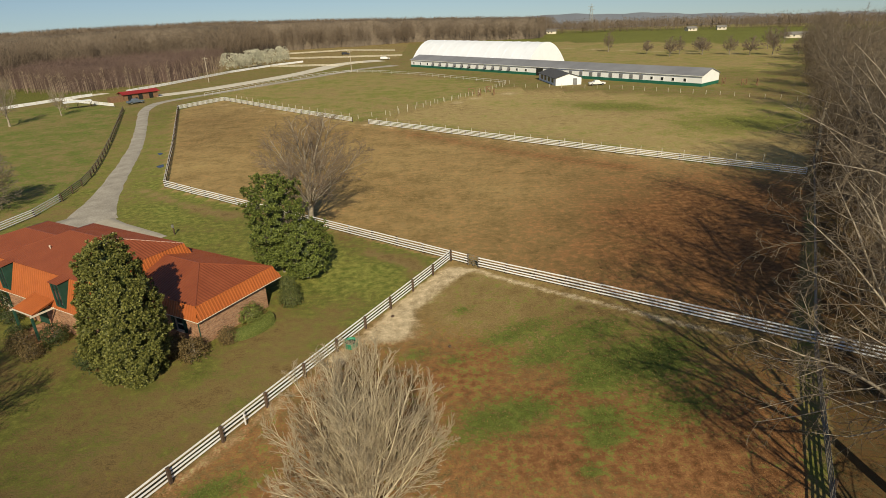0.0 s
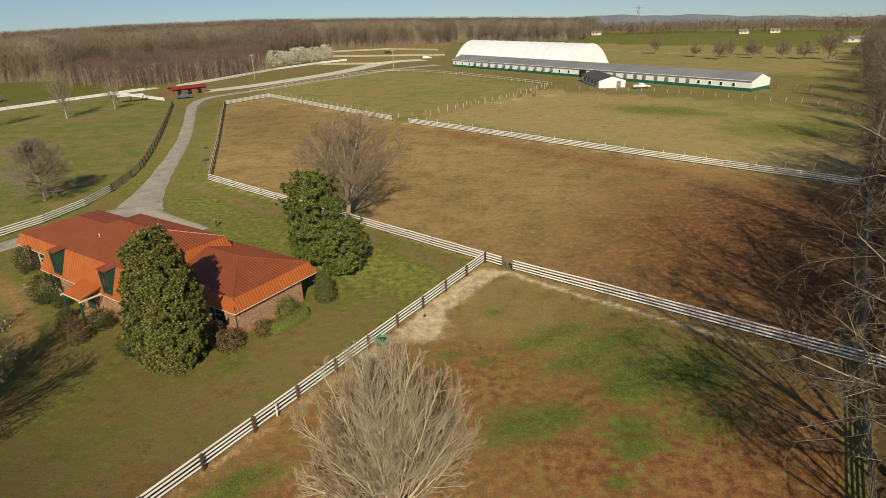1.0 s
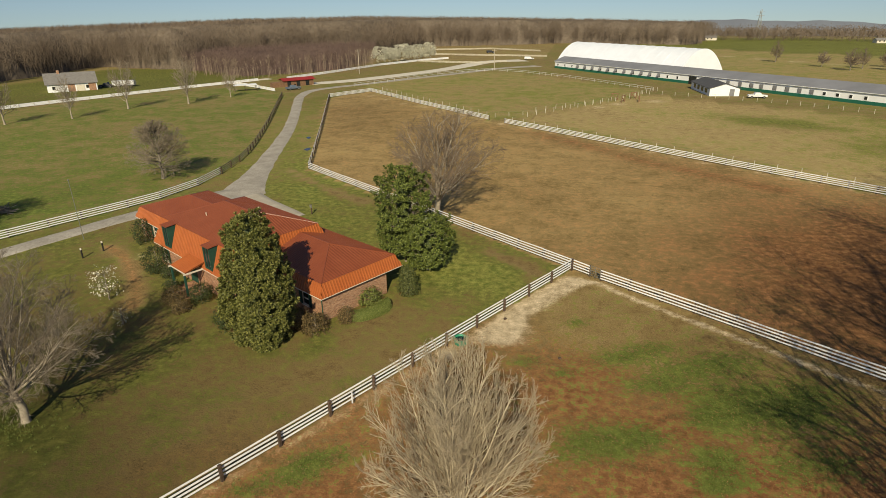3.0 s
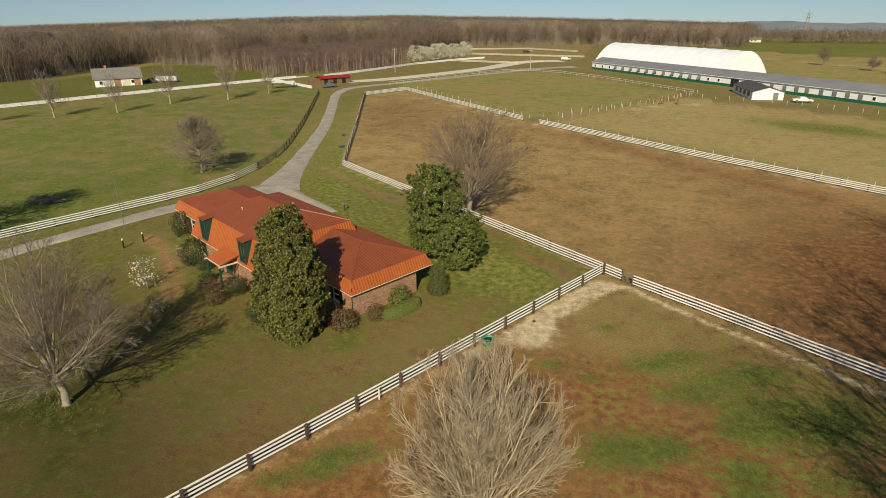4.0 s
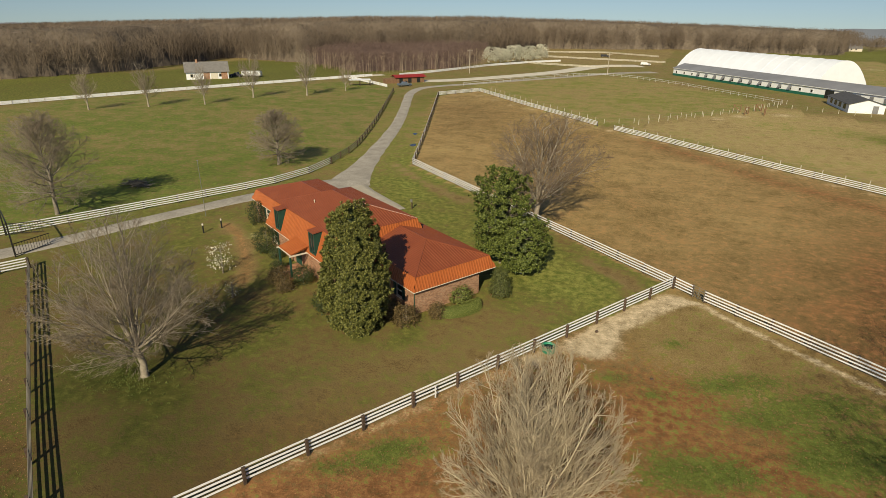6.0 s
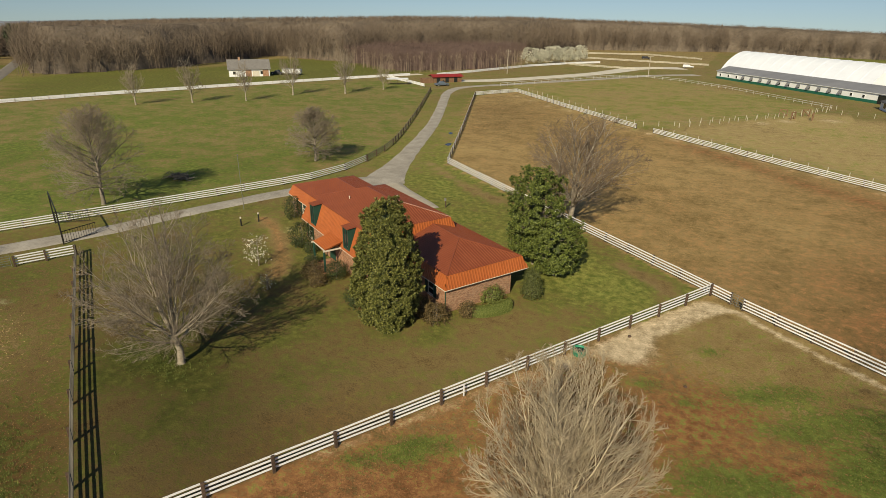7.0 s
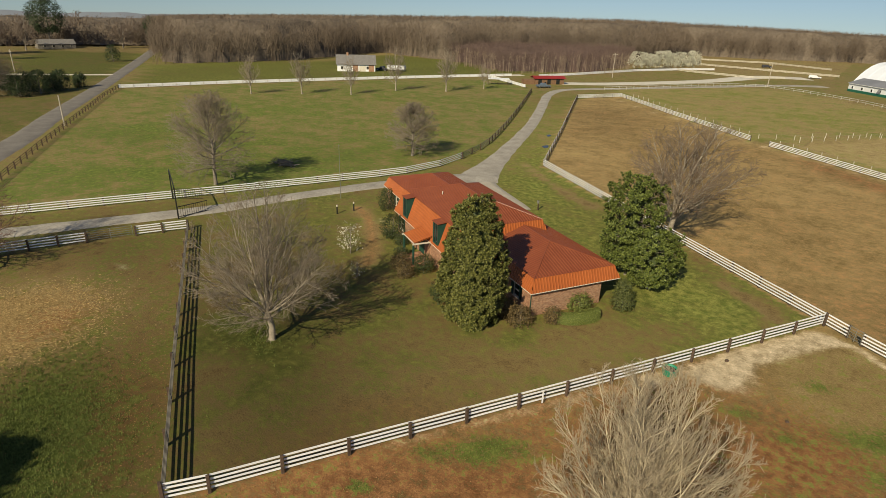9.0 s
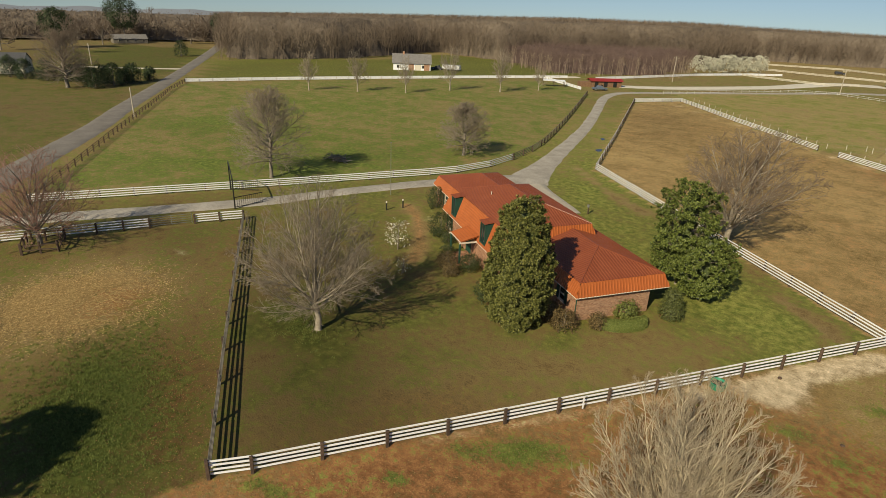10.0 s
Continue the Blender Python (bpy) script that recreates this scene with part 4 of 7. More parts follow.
MID_BARK = plain("mottled_grey_bark", (0.22, 0.182, 0.135), (0.42, 0.362, 0.28), 2.5, 0.9)
TWIGS = {BARK.name: TWIG, MID_BARK.name: HAZE_TWIG, PALE_BARK.name: PALE_TWIG}
BIG = foliage("glossy_magnolia_leaf", (0.040, 0.052, 0.011), (0.172, 0.172, 0.046), 0.5, 0.28)
HOLLY = foliage("dark_holly_leaf", (0.044, 0.066, 0.013), (0.145, 0.172, 0.038), 0.5, 0.3)
BOX_LEAF = foliage("clipped_box_leaf", (0.060, 0.084, 0.016), (0.165, 0.182, 0.040), 0.5, 0.4)
OLIVE_LEAF = foliage("clipped_holly_leaf", (0.038, 0.054, 0.014), (0.112, 0.122, 0.034), 0.5, 0.4)
BROWN_LEAF = foliage("brown_shrub_leaf", (0.055, 0.042, 0.016), (0.165, 0.115, 0.048), 0.7, 0.3)
# dark yew leaves; also the colour for shade inside magnolia and holly crowns
DARK_LEAF = foliage("yew_leaf_and_crown_shade", (0.016, 0.030, 0.009), (0.062, 0.080, 0.024), 0.55, 0.3)
CEDAR = foliage("dark_cedar_leaf", (0.015, 0.028, 0.010), (0.045, 0.065, 0.022), 0.6, 0.3)
BLOSSOM = foliage("white_blossom", (0.36, 0.34, 0.26), (0.62, 0.60, 0.48), 0.8, 0.2)


def leaf_cloud(rng, points, size, count, spread, stretch=1.0):
    """Small folded leaves scattered about points, facing mostly outwards and up."""
    V, F = [], []
    for i in range(count):
        c, nrm = points[rng.randrange(len(points))]
        c = c + Vector((rng.gauss(0, spread), rng.gauss(0, spread), rng.gauss(0, spread)))
        n = (nrm + Vector((rng.gauss(0, 0.55), rng.gauss(0, 0.55), rng.gauss(0, 0.45) + 0.2))).normalized()
        u = (Matrix.Rotation(rng.uniform(0, 6.28), 3, n) @ n.orthogonal().normalized())
        v = n.cross(u)
        s = size * rng.uniform(0.6, 1.35)
        b = len(V)
        V += [c - u * s * stretch, c + v * s * 0.55 + n * s * 0.18, c + u * s * stretch, c - v * s * 0.55 + n * s * 0.18]
        F += [(b, b + 1, b + 2), (b, b + 2, b + 3)]
    return V, F


def crown_points(rng, profile, height, lobes, lumps, z0=0.0):
    """Points and outward normals over an uneven crown. profile(t): radius at the share t of the height."""
    out = []
    blobs = [(rng.uniform(0, 6.28), rng.uniform(0.02, 0.98), rng.uniform(0.75, 1.18)) for _ in range(lobes)]
    for a, t, k in blobs:
        r = profile(t)
        c = Vector((math.cos(a) * r * 0.72 * k, math.sin(a) * r * 0.72 * k, z0 + t * height))
        br = (0.30 * r + 0.35) * rng.uniform(0.8, 1.25)
        for _ in range(lumps):
            n = Vector((rng.gauss(0, 1), rng.gauss(0, 1), rng.gauss(0, 1))).normalized()
            if n.dot(Vector((math.cos(a), math.sin(a), 0.35))) < -0.35:
                continue
            out.append((c + n * br * rng.uniform(0.7, 1.05), (n + Vector((math.cos(a), math.sin(a), 0.3)) * 0.6).normalized()))
    return out


def leafy_tree(name, label, x, y, height, profile, leaf, size, count, seed, radius=0.16, lobes=110, lumps=24, z0=0.3, category="tree", group="", spread=0.12, squash=1.0, trunk=True):
    rng = random.Random(seed)
    root = thing(name, label, category, pose(x, y, 0), group=group)
    V, F = [], []
    if trunk:
        add_limb(V, F, [Vector((0, 0, -0.2)), Vector((0.03, 0, height * 0.3)), Vector((0.05, 0.04, height * 0.65)), Vector((0, 0, height * 0.95))], [radius, radius * 0.8, radius * 0.5, 0.02], 8)
    pts = crown_points(rng, profile, height - z0, lobes, lumps, z0)
    if trunk:
        for _ in range(36):
            c, _n = pts[rng.randrange(len(pts))]
            z = max(0.2, c.z - rng.uniform(0.2, 0.8) * Vector((c.x, c.y, 0)).length)
            add_limb(V, F, [Vector((0, 0, z)), Vector((c.x * 0.5, c.y * 0.5, (z + c.z) / 2 + 0.1)), c], [radius * 0.3, radius * 0.18, 0.012], 4)
        part("trunk", mesh_of("trunk", V, F, BARK, True), root)
    V, F = leaf_cloud(rng, pts, size, count, spread)
    V = np.array([tuple(v) for v in V])
    V[:, 1] *= squash
    V[:, 2] = np.maximum(V[:, 2], 0.02)
    part("crown", mesh_of("crown", V, F, leaf), root)
    return root


def rosettes(rng, centres, outward, per, radius, size):
    """Leaves radiating from many shoot tips; centres, outward: arrays of places and directions."""
    c, o = np.repeat(centres, per, 0), np.repeat(outward, per, 0)
    d = o * 0.55 + rng.normal(0, 0.62, c.shape)
    d /= np.linalg.norm(d, axis=1, keepdims=True)
    n = o + (0, 0, 0.35) - (o * d).sum(1, keepdims=True) * d * 0.8 + rng.normal(0, 0.28, c.shape)
    v = np.cross(n, d)
    v /= np.maximum(np.linalg.norm(v, axis=1, keepdims=True), 1e-6)
    n = np.cross(d, v)
    p = c + d * (radius * rng.uniform(0.25, 1.0, len(c)))[:, None]
    s = (size * rng.uniform(0.65, 1.3, len(c)))[:, None]
    verts = np.stack([p - d * s, p + v * s * 0.5 + n * s * 0.16, p + d * s, p - v * s * 0.5 + n * s * 0.16], 1).reshape(-1, 3)
    i = np.arange(len(c)) * 4
    return verts, np.concatenate([np.stack([i, i + 1, i + 2], -1), np.stack([i, i + 2, i + 3], -1)])


def shoot_tree(name, label, x, y, height, profile, leaf, seed, tips, per, radius, size, z0=0.1, lump=0.3, trunk_r=0.2, tier=1.0, wave=0.8, gaps=0.0, core=0.86):
    """A dense broadleaf evergreen: an uneven mantle of leaf shoots round a trunk and limbs."""
    rng = np.random.default_rng(seed)
    root = thing(name, label, "tree", pose(x, y, 0))
    C, O = [], []
    while len(C) < tips:
        t, a = rng.random(), rng.uniform(0, 2 * math.pi)
        r = profile(t)
        if rng.random() > (r + 0.35) / (profile(0.3) + 0.35):
            continue
        q = Vector((math.cos(a) * r, math.sin(a) * r, z0 + t * (height - z0)))
        w = Vector((q.x, q.y, q.z * tier))
        bulge = lump * (noise.noise(w * wave + Vector((seed, 0, 0))) + 0.7 * noise.noise(w * wave * 2.3))
        if bulge < -0.12 * lump and rng.random() < gaps:
            continue
        depth = 1.0 if rng.random() < 0.78 else rng.uniform(0.6, 0.9)
        k = depth * (r + bulge + rng.normal(0, 0.07))
        up = 0.25 + 0.9 * max(0.0, t - 0.75) * 4
        C.append((math.cos(a) * k, math.sin(a) * k, q.z + rng.normal(0, 0.08) + bulge * 0.3))
        O.append((math.cos(a), math.sin(a), up))
    C, O = np.array(C), np.array(O)
    O /= np.linalg.norm(O, axis=1, keepdims=True)
    V, F = [], []
    add_limb(V, F, [Vector((0, 0, -0.2)), Vector((0.03, 0, height * 0.3)), Vector((0.05, 0.04, height * 0.65)), Vector((0, 0, height * 0.96))], [trunk_r, trunk_r * 0.8, trunk_r * 0.5, 0.02], 8)
    for c in C[:: max(1, tips // 160)]:
        z = max(0.2, c[2] - 0.5 * math.hypot(c[0], c[1]))
        add_limb(V, F, [Vector((0, 0, z)), Vector((c[0] * 0.5, c[1] * 0.5, (z + c[2]) / 2)), Vector(c)], [trunk_r * 0.28, trunk_r * 0.16, 0.01], 4)
    part("trunk", mesh_of("trunk", V, F, BARK, True), root)
    # added dark core: blocks the view through, crown shade put into its colour
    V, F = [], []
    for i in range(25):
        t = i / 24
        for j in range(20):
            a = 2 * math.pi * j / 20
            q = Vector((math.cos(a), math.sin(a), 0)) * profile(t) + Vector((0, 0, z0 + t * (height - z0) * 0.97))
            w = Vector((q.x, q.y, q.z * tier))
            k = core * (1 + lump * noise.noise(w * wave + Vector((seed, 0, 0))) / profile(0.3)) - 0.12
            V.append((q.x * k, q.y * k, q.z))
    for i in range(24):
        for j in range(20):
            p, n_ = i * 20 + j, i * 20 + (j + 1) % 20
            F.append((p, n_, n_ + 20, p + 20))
    part("inner_mass", mesh_of("inner_mass", V, F, DARK_LEAF, True), root, "dark filler core, shade of the crown's gaps put into its colour")
    v, f = rosettes(rng, C, O, per, radius, size)
    v[:, 2] = np.maximum(v[:, 2], 0.02)
    part("crown", fast_mesh("crown", v, f, leaf), root)
    return root


def cone_oval(r):
    return lambda t: r * (0.62 + 1.1 * t) if t < 0.28 else r * max(0.08, 0.93 - 0.0 * t) * math.sqrt(max(0.0, 1 - ((t - 0.28) / 0.74) ** 1.7))


def dome(r):
    return lambda t: r * (0.66 + 0.95 * t) if t < 0.36 else r * math.sqrt(max(0.02, 1 - ((t - 0.36) / 0.66) ** 2))


def ball(r):
    return lambda t: r * math.sqrt(max(0.02, 1 - (2 * t - 1) ** 2))


# trees round the house
bare_tree("pale leafless maple with upright fanned limbs", -4.3, 22.2, 10.9, 9.8, VASE, 3, PALE_BARK, 0.21)
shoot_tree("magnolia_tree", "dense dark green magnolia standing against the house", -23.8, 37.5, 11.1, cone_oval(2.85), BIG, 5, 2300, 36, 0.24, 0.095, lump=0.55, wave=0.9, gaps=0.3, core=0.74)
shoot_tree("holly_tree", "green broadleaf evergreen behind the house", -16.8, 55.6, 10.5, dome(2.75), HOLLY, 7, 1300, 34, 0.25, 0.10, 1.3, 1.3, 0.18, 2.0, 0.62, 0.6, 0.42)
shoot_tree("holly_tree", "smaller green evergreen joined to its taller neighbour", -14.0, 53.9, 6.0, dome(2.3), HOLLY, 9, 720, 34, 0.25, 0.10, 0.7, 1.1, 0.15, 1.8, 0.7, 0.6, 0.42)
bare_tree("tall leafless tree beside the paddock fence", -16.6, 70.0, 14.2, 17.4, FAN, 11, MID_BARK, 0.32, BROWN_TWIG)
bare_tree("pale leafless tree on the lawn", -34.3, 24.8, 12.5, 12.6, LAWN, 14, MID_BARK, 0.25, HAZE_TWIG)

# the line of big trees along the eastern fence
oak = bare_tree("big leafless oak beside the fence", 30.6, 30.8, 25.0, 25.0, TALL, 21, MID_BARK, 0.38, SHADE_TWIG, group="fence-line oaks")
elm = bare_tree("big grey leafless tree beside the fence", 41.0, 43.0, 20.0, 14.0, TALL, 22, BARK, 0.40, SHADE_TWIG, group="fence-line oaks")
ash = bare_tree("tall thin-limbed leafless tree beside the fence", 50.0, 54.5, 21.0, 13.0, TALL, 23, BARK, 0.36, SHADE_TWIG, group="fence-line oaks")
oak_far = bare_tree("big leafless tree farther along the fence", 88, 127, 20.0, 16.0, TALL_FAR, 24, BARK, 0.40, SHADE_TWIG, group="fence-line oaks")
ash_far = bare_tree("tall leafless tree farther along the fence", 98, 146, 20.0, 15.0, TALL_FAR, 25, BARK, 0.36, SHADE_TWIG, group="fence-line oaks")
# copies at (34.6, 33.0) and (21.6, 15.5) are added to thicken the paddock shade
for k, (x, y, turn, s) in enumerate(((29.6, 25.5, 250, 0.85), (34.6, 33.0, 110, 1.0), (37.0, 37.0, 30, 1.05), (45.6, 49.6, 170, 1.1), (54.0, 61.4, 310, 1.1), (60.6, 73, 100, 1.05), (24.0, 21.0, 140, 0.9), (21.6, 15.5, 60, 0.8), (44, 47, 60, 0.9), (54, 69, 200, 1.0), (61, 80, 20, 0.95), (70, 95, 300, 1.05), (59, 62, 90, 0.95), (79, 111, 130, 1.0), (76, 90, 10, 1.0),
                                     (93, 118, 170, 1.0), (109, 164, 330, 1.0), (121, 186, 45, 0.95), (112, 150, 220, 1.0), (134, 210, 110, 1.0), (150, 236, 290, 1.0), (132, 186, 15, 1.0), (168, 262, 70, 0.9))):
    copy_thing((oak, elm, ash)[k % 3] if y < 85 else (oak_far, ash_far)[k % 2], pose(x, y, 0, 0, 0, turn) @ Matrix.Diagonal((s, s, s * (0.96 if k > 12 else 1.0), 1)))

# trees in the western field and along the concrete road
round_tree = bare_tree("rounded leafless tree in the green field", -75.2, 46.8, 13.4, 12.6, ROUND, 31, BARK, 0.26, HAZE_TWIG, group="field trees")
bare_tree("rounded leafless tree beside the board fence", -66.0, 80.9, 9.6, 9.8, ROUND, 32, BARK, 0.24, HAZE_TWIG, group="field trees")
slim = bare_tree("pale slender leafless tree along the concrete road", -140.6, 119.2, 12.6, 7.6, SLIM, 33, MID_BARK, 0.24, HAZE_TWIG, group="roadside trees")
for x, y, turn, s in ((-130, 129.4, 50, 0.9), (-127, 146.6, 130, 1.1), (-115.4, 158.4, 220, 1.12), (-110.7, 174, 300, 0.7), (-150, 108, 80, 0.9)):
    copy_thing(slim, pose(x, y, 0, 0, 0, turn) @ Matrix.Scale(s, 4))
bare_tree("reddish budding tree beside the lane fence", -68.2, 14.6, 10.4, 12.6, BUDDING, 34, BARK, 0.24, RED_TWIG)
bare_tree("wide old leafless tree across the road", -188.5, 54.8, 15.5, 17.0, ROUND, 35, BARK, 0.5)
for x, y, h, w, sd in ((93, 325, 10, 7, 41), (110, 283, 9, 8, 42), (126, 285, 8, 8, 43)):
    bare_tree("small rounded leafless tree in the far pasture", x, y, h, w, DENSE_FAR, sd, BARK, 0.2, group="pasture trees")
far_tree = [o for o in bpy.data.objects if o.parent is None and o.get("group") == "pasture trees"]
for k, (x, y) in enumerate(((118, 292), (136, 279), (143, 274), (150, 268), (158, 262), (131, 300), (165, 300), (178, 290), (105, 300), (190, 330))):
    copy_thing(far_tree[k % 3], pose(x, y, 0, 0, 0, 77 * k) @ Matrix.Scale(0.85 + 0.1 * (k % 4), 4))

# trees out of sight whose shade falls into the pen
leafy_tree("cedar_tree", "broad dark cedar in the pen", -33.4, -10.6, 11.5, ball(3.6), CEDAR, 0.22, 12000, 51, 0.25, 110, 26, 4.5)


# ---- shrubs ----
def shrub(label, x, y, h, w, leaf, seed, size=0.055, count=2600, deep=1.0, name="shrub"):
    return leafy_tree(name, label, x, y, h * 0.92, ball(w / 2 * 0.86), leaf, size, int(count * 1.6), seed, 0.05, 60, 26, 0.03, "shrub", spread=0.03, squash=deep)


tiered = shrub("tall two-tiered clipped shrub at the house corner", -14.3, 48.0, 1.7, 1.9, OLIVE_LEAF, 61, count=4200)
trng = random.Random(75)
V, F = leaf_cloud(trng, crown_points(trng, ball(0.6), 1.35, 46, 26, 1.2), 0.055, 5000, 0.03)
part("upper_tier", mesh_of("upper_tier", V, F, OLIVE_LEAF), tiered, m=pose(-0.15, 0.15, 0))
shrub("low green mound shrub against the brick wall", -17.3, 45.3, 1.35, 2.3, BOX_LEAF, 62, count=4200)
shrub("brown winter shrub at the wing's corner", -20.2, 39.7, 1.4, 2.2, BROWN_LEAF, 63, count=3200)
shrub("brown winter shrub below the window", -22.0, 40.2, 1.5, 2.0, BROWN_LEAF, 64, count=3000)
shrub("small brown shrub beside the brick wall", -18.2, 41.9, 1.1, 1.5, BROWN_LEAF, 65, count=2000)
shrub("green shrub beside the magnolia", -27.8, 38.8, 2.1, 2.2, DARK_LEAF, 66, 0.045, 4200)
shrub("dark rounded shrub beside the porch", -33.2, 42.8, 1.6, 2.0, DARK_LEAF, 67, 0.04, 4600)
shrub("brown bare shrub before the porch", -35.4, 42.0, 1.3, 2.2, BROWN_LEAF, 68, count=2200)
shrub("brown bare shrub beside the porch steps", -33.8, 40.6, 1.1, 1.8, BROWN_LEAF, 69, count=1800)
shrub("large dark round shrub before the house", -42.0, 48.2, 2.5, 3.1, DARK_LEAF, 70, 0.045, 6200)
shrub("dark green shrub before the west wing", -39.7, 47.0, 1.0, 1.5, DARK_LEAF, 71, 0.04, 2600)
shrub("dark round shrub at the west corner", -48.9, 55.0, 2.8, 2.6, DARK_LEAF, 72, 0.045, 5600)
shrub("low clipped hedge strip along the west wing", -45.0, 53.2, 0.9, 1.8, BROWN_LEAF, 73, count=1800)
shrub("low dark shrub on the lawn", -37.3, 44.2, 1.0, 1.5, DARK_LEAF, 74, 0.04, 2200)


HEDGE = plain("clipped_hedge_face", (0.070, 0.094, 0.020), (0.125, 0.145, 0.034), 7.0, 0.8, 0.8, 16.0, fine=0.3, spec=0.2)


def hedge():
    """A low bent hedge with a rounded top."""
    rng = random.Random(80)
    root = thing("hedge", "low clipped green hedge curving along the brick wall", "hedge", pose(-16.4, 43.4, 0, 0, 0, 52))
    pts = []
    for _ in range(2600):
        u, a = rng.uniform(-2.1, 2.1), rng.uniform(-0.3, 3.44)
        r = 0.72 * (1 - 0.4 * max(0, abs(u) - 1.5))
        bend = 0.12 * u * u
        n = Vector((0.2 * (u / 2), math.cos(a), math.sin(a))).normalized()
        pts.append((Vector((u, bend + math.cos(a) * r, max(0.05, math.sin(a) * 0.85))), n))
    V, F = leaf_cloud(rng, pts, 0.032, 13000, 0.016)
    part("leaf_mass", mesh_of("leaf_mass", V, F, BOX_LEAF), root)
    V, F = [], []
    base, nu, na = len(V), 22, 10
    for i in range(nu):
        u = -2.1 + 4.2 * i / (nu - 1)
        for j in range(na):
            a = -0.3 + 3.74 * j / (na - 1)
            r = 0.71 * (1 - 0.4 * max(0, abs(u) - 1.5))
            V.append(Vector((u, 0.12 * u * u + math.cos(a) * r, max(0.0, math.sin(a) * 0.84))))
    for i in range(nu - 1):
        for j in range(na - 1):
            q = base + i * na + j
            F.append((q, q + na, q + na + 1, q + 1))
    part("inner_mass", mesh_of("inner_mass", V, F, HEDGE, True), root, "clipped green face of the hedge")
    bm = bmesh.new()
    for k in range(9):
        u = -1.8 + 0.45 * k
        tube(bm, (u, 0.12 * u * u, -0.1), (u, 0.12 * u * u, 0.6), 0.025, 0.012, 5)
    part("stem", joined(bm, "stem", BARK), root)


hedge()


def blossom_tree(label, x, y, h, w, count, seed, group="", size=0.09, name="blossom_tree"):
    return leafy_tree(name, label, x, y, h, ball(w / 2), BLOSSOM, size, count, seed, 0.07, 40, 20, h * 0.22, "tree", group, 0.12)


blossom_tree("small white flowering magnolia on the lawn", -42.1, 41.3, 3.1, 2.6, 300, 81)
blossom_tree("tiny white flowering shrub on the lawn", -37.3, 37.4, 1.5, 1.1, 130, 82, size=0.06)
pear = None
for k in range(9):
    x, y = -101 + 2.3 * k + random.uniform(-1.2, 1.2), 298 + 4.0 * k + random.uniform(-1.5, 1.5)
    if pear is None:
        pear = blossom_tree("white flowering pear tree in a dense row", x, y, 8.4, 8.6, 9000, 83, "flowering pears", 0.15, "pear_tree")
    else:
        copy_thing(pear, pose(x, y, 0, 0, 0, 50 * k) @ Matrix.Scale(random.uniform(0.85, 1.1), 4))
for x, y, h, w, sd in ((-186, 66, 6, 6, 91), (-190, 73, 5.5, 5.5, 92), (-184, 60, 5, 6, 93), (-193.5, 79.5, 3.8, 4.2, 94), (-198, 62, 5, 6, 95), (-268, 125, 6.5, 7, 96), (-206, 55, 6, 6, 97), (-194, 66, 5.0, 6.5, 101), (-201.5, 59.5, 4.6, 6.0, 102), (-189, 70.5, 4.4, 5.5, 103), (-213, 51, 5.6, 6.0, 104), (-219, 49, 6.0, 6.0, 105)):
    leafy_tree("cedar_tree", "dark evergreen cedar beside the country road", x, y, h, cone_oval(w / 2), CEDAR, 0.13, 4200, sd, 0.15, 70, 20, 0.3, group="roadside cedars")
leafy_tree("pine_tree", "tall dark pine above a farmhouse", -362, 138, 24, ball(9), CEDAR, 0.3, 9000, 98, 0.5, 60, 24, 8, spread=0.5)
leafy_tree("pine_tree", "dark pine among bare trees", -330, 95, 17, ball(7), CEDAR, 0.3, 6000, 99, 0.5, 40, 24, 5, spread=0.5)
leafy_tree("pine_tree", "dark pine beside the road", -352, 190, 15, ball(5), CEDAR, 0.5, 1800, 100, 0.4, 40, 24, 4, spread=0.5)
for k, (x, y, s) in enumerate(((-345, 120, 1.1), (-372, 150, 1.2), (-340, 165, 1.1), (-300, 92, 1.0), (-358, 182, 1.2), (-380, 120, 1.2), (-320, 70, 1.1), (-260, 48, 1.0), (-240, 40, 1.1), (-400, 170, 1.2), (-345, 205, 1.1), (-225, 42, 0.9))):
    copy_thing(far_tree[k % 3], pose(x, y, 0, 0, 0, 60 * k) @ Matrix.Scale(s * 1.5, 4))


# ---- woods ----
def sliver_tree(rng, limbs, trunk_r, base, slim, wide=0.24):
    """A far bare tree of unit height: a three-sided trunk, a few limbs and a rounded crown of short twigs."""
    V, T = [], []
    for k in range(3):
        a = 2.094 * k
        V.append((trunk_r * math.cos(a), trunk_r * math.sin(a), -0.02))
    V.append((0, 0, 0.8))
    T += [(0, 1, 3), (1, 2, 3), (2, 0, 3)]
    mid = (1.0 + base) / 2
    for i in range(limbs):
        u = Vector((rng.gauss(0, 1), rng.gauss(0, 1), rng.gauss(0, 1))).normalized() * rng.random() ** 0.4
        tip = np.array([u.x * wide, u.y * wide, mid + u.z * (1.0 - mid)])
        if i % 8 == 0:
            o = np.array([0, 0, base * 0.8 + 0.5 * rng.random() * (tip[2] - base)])
        else:
            o = tip - np.array([u.x * 0.11 + rng.gauss(0, 0.045), u.y * 0.11 + rng.gauss(0, 0.045), u.z * 0.05 + 0.035 + rng.random() * 0.06])
        d = tip - o
        s = np.cross(d, [rng.gauss(0, 1), rng.gauss(0, 1), rng.gauss(0, 1)])
        s = s / max(1e-6, np.linalg.norm(s)) * slim * rng.uniform(0.6, 1.4)
        b = len(V)
        m = o + d * 0.6
        V += [tuple(o), tuple(m + s), tuple(m - s), tuple(tip)]
        T += [(b, b + 1, b + 2), (b + 1, b + 3, b + 2)]
    return np.array(V), np.array(T)


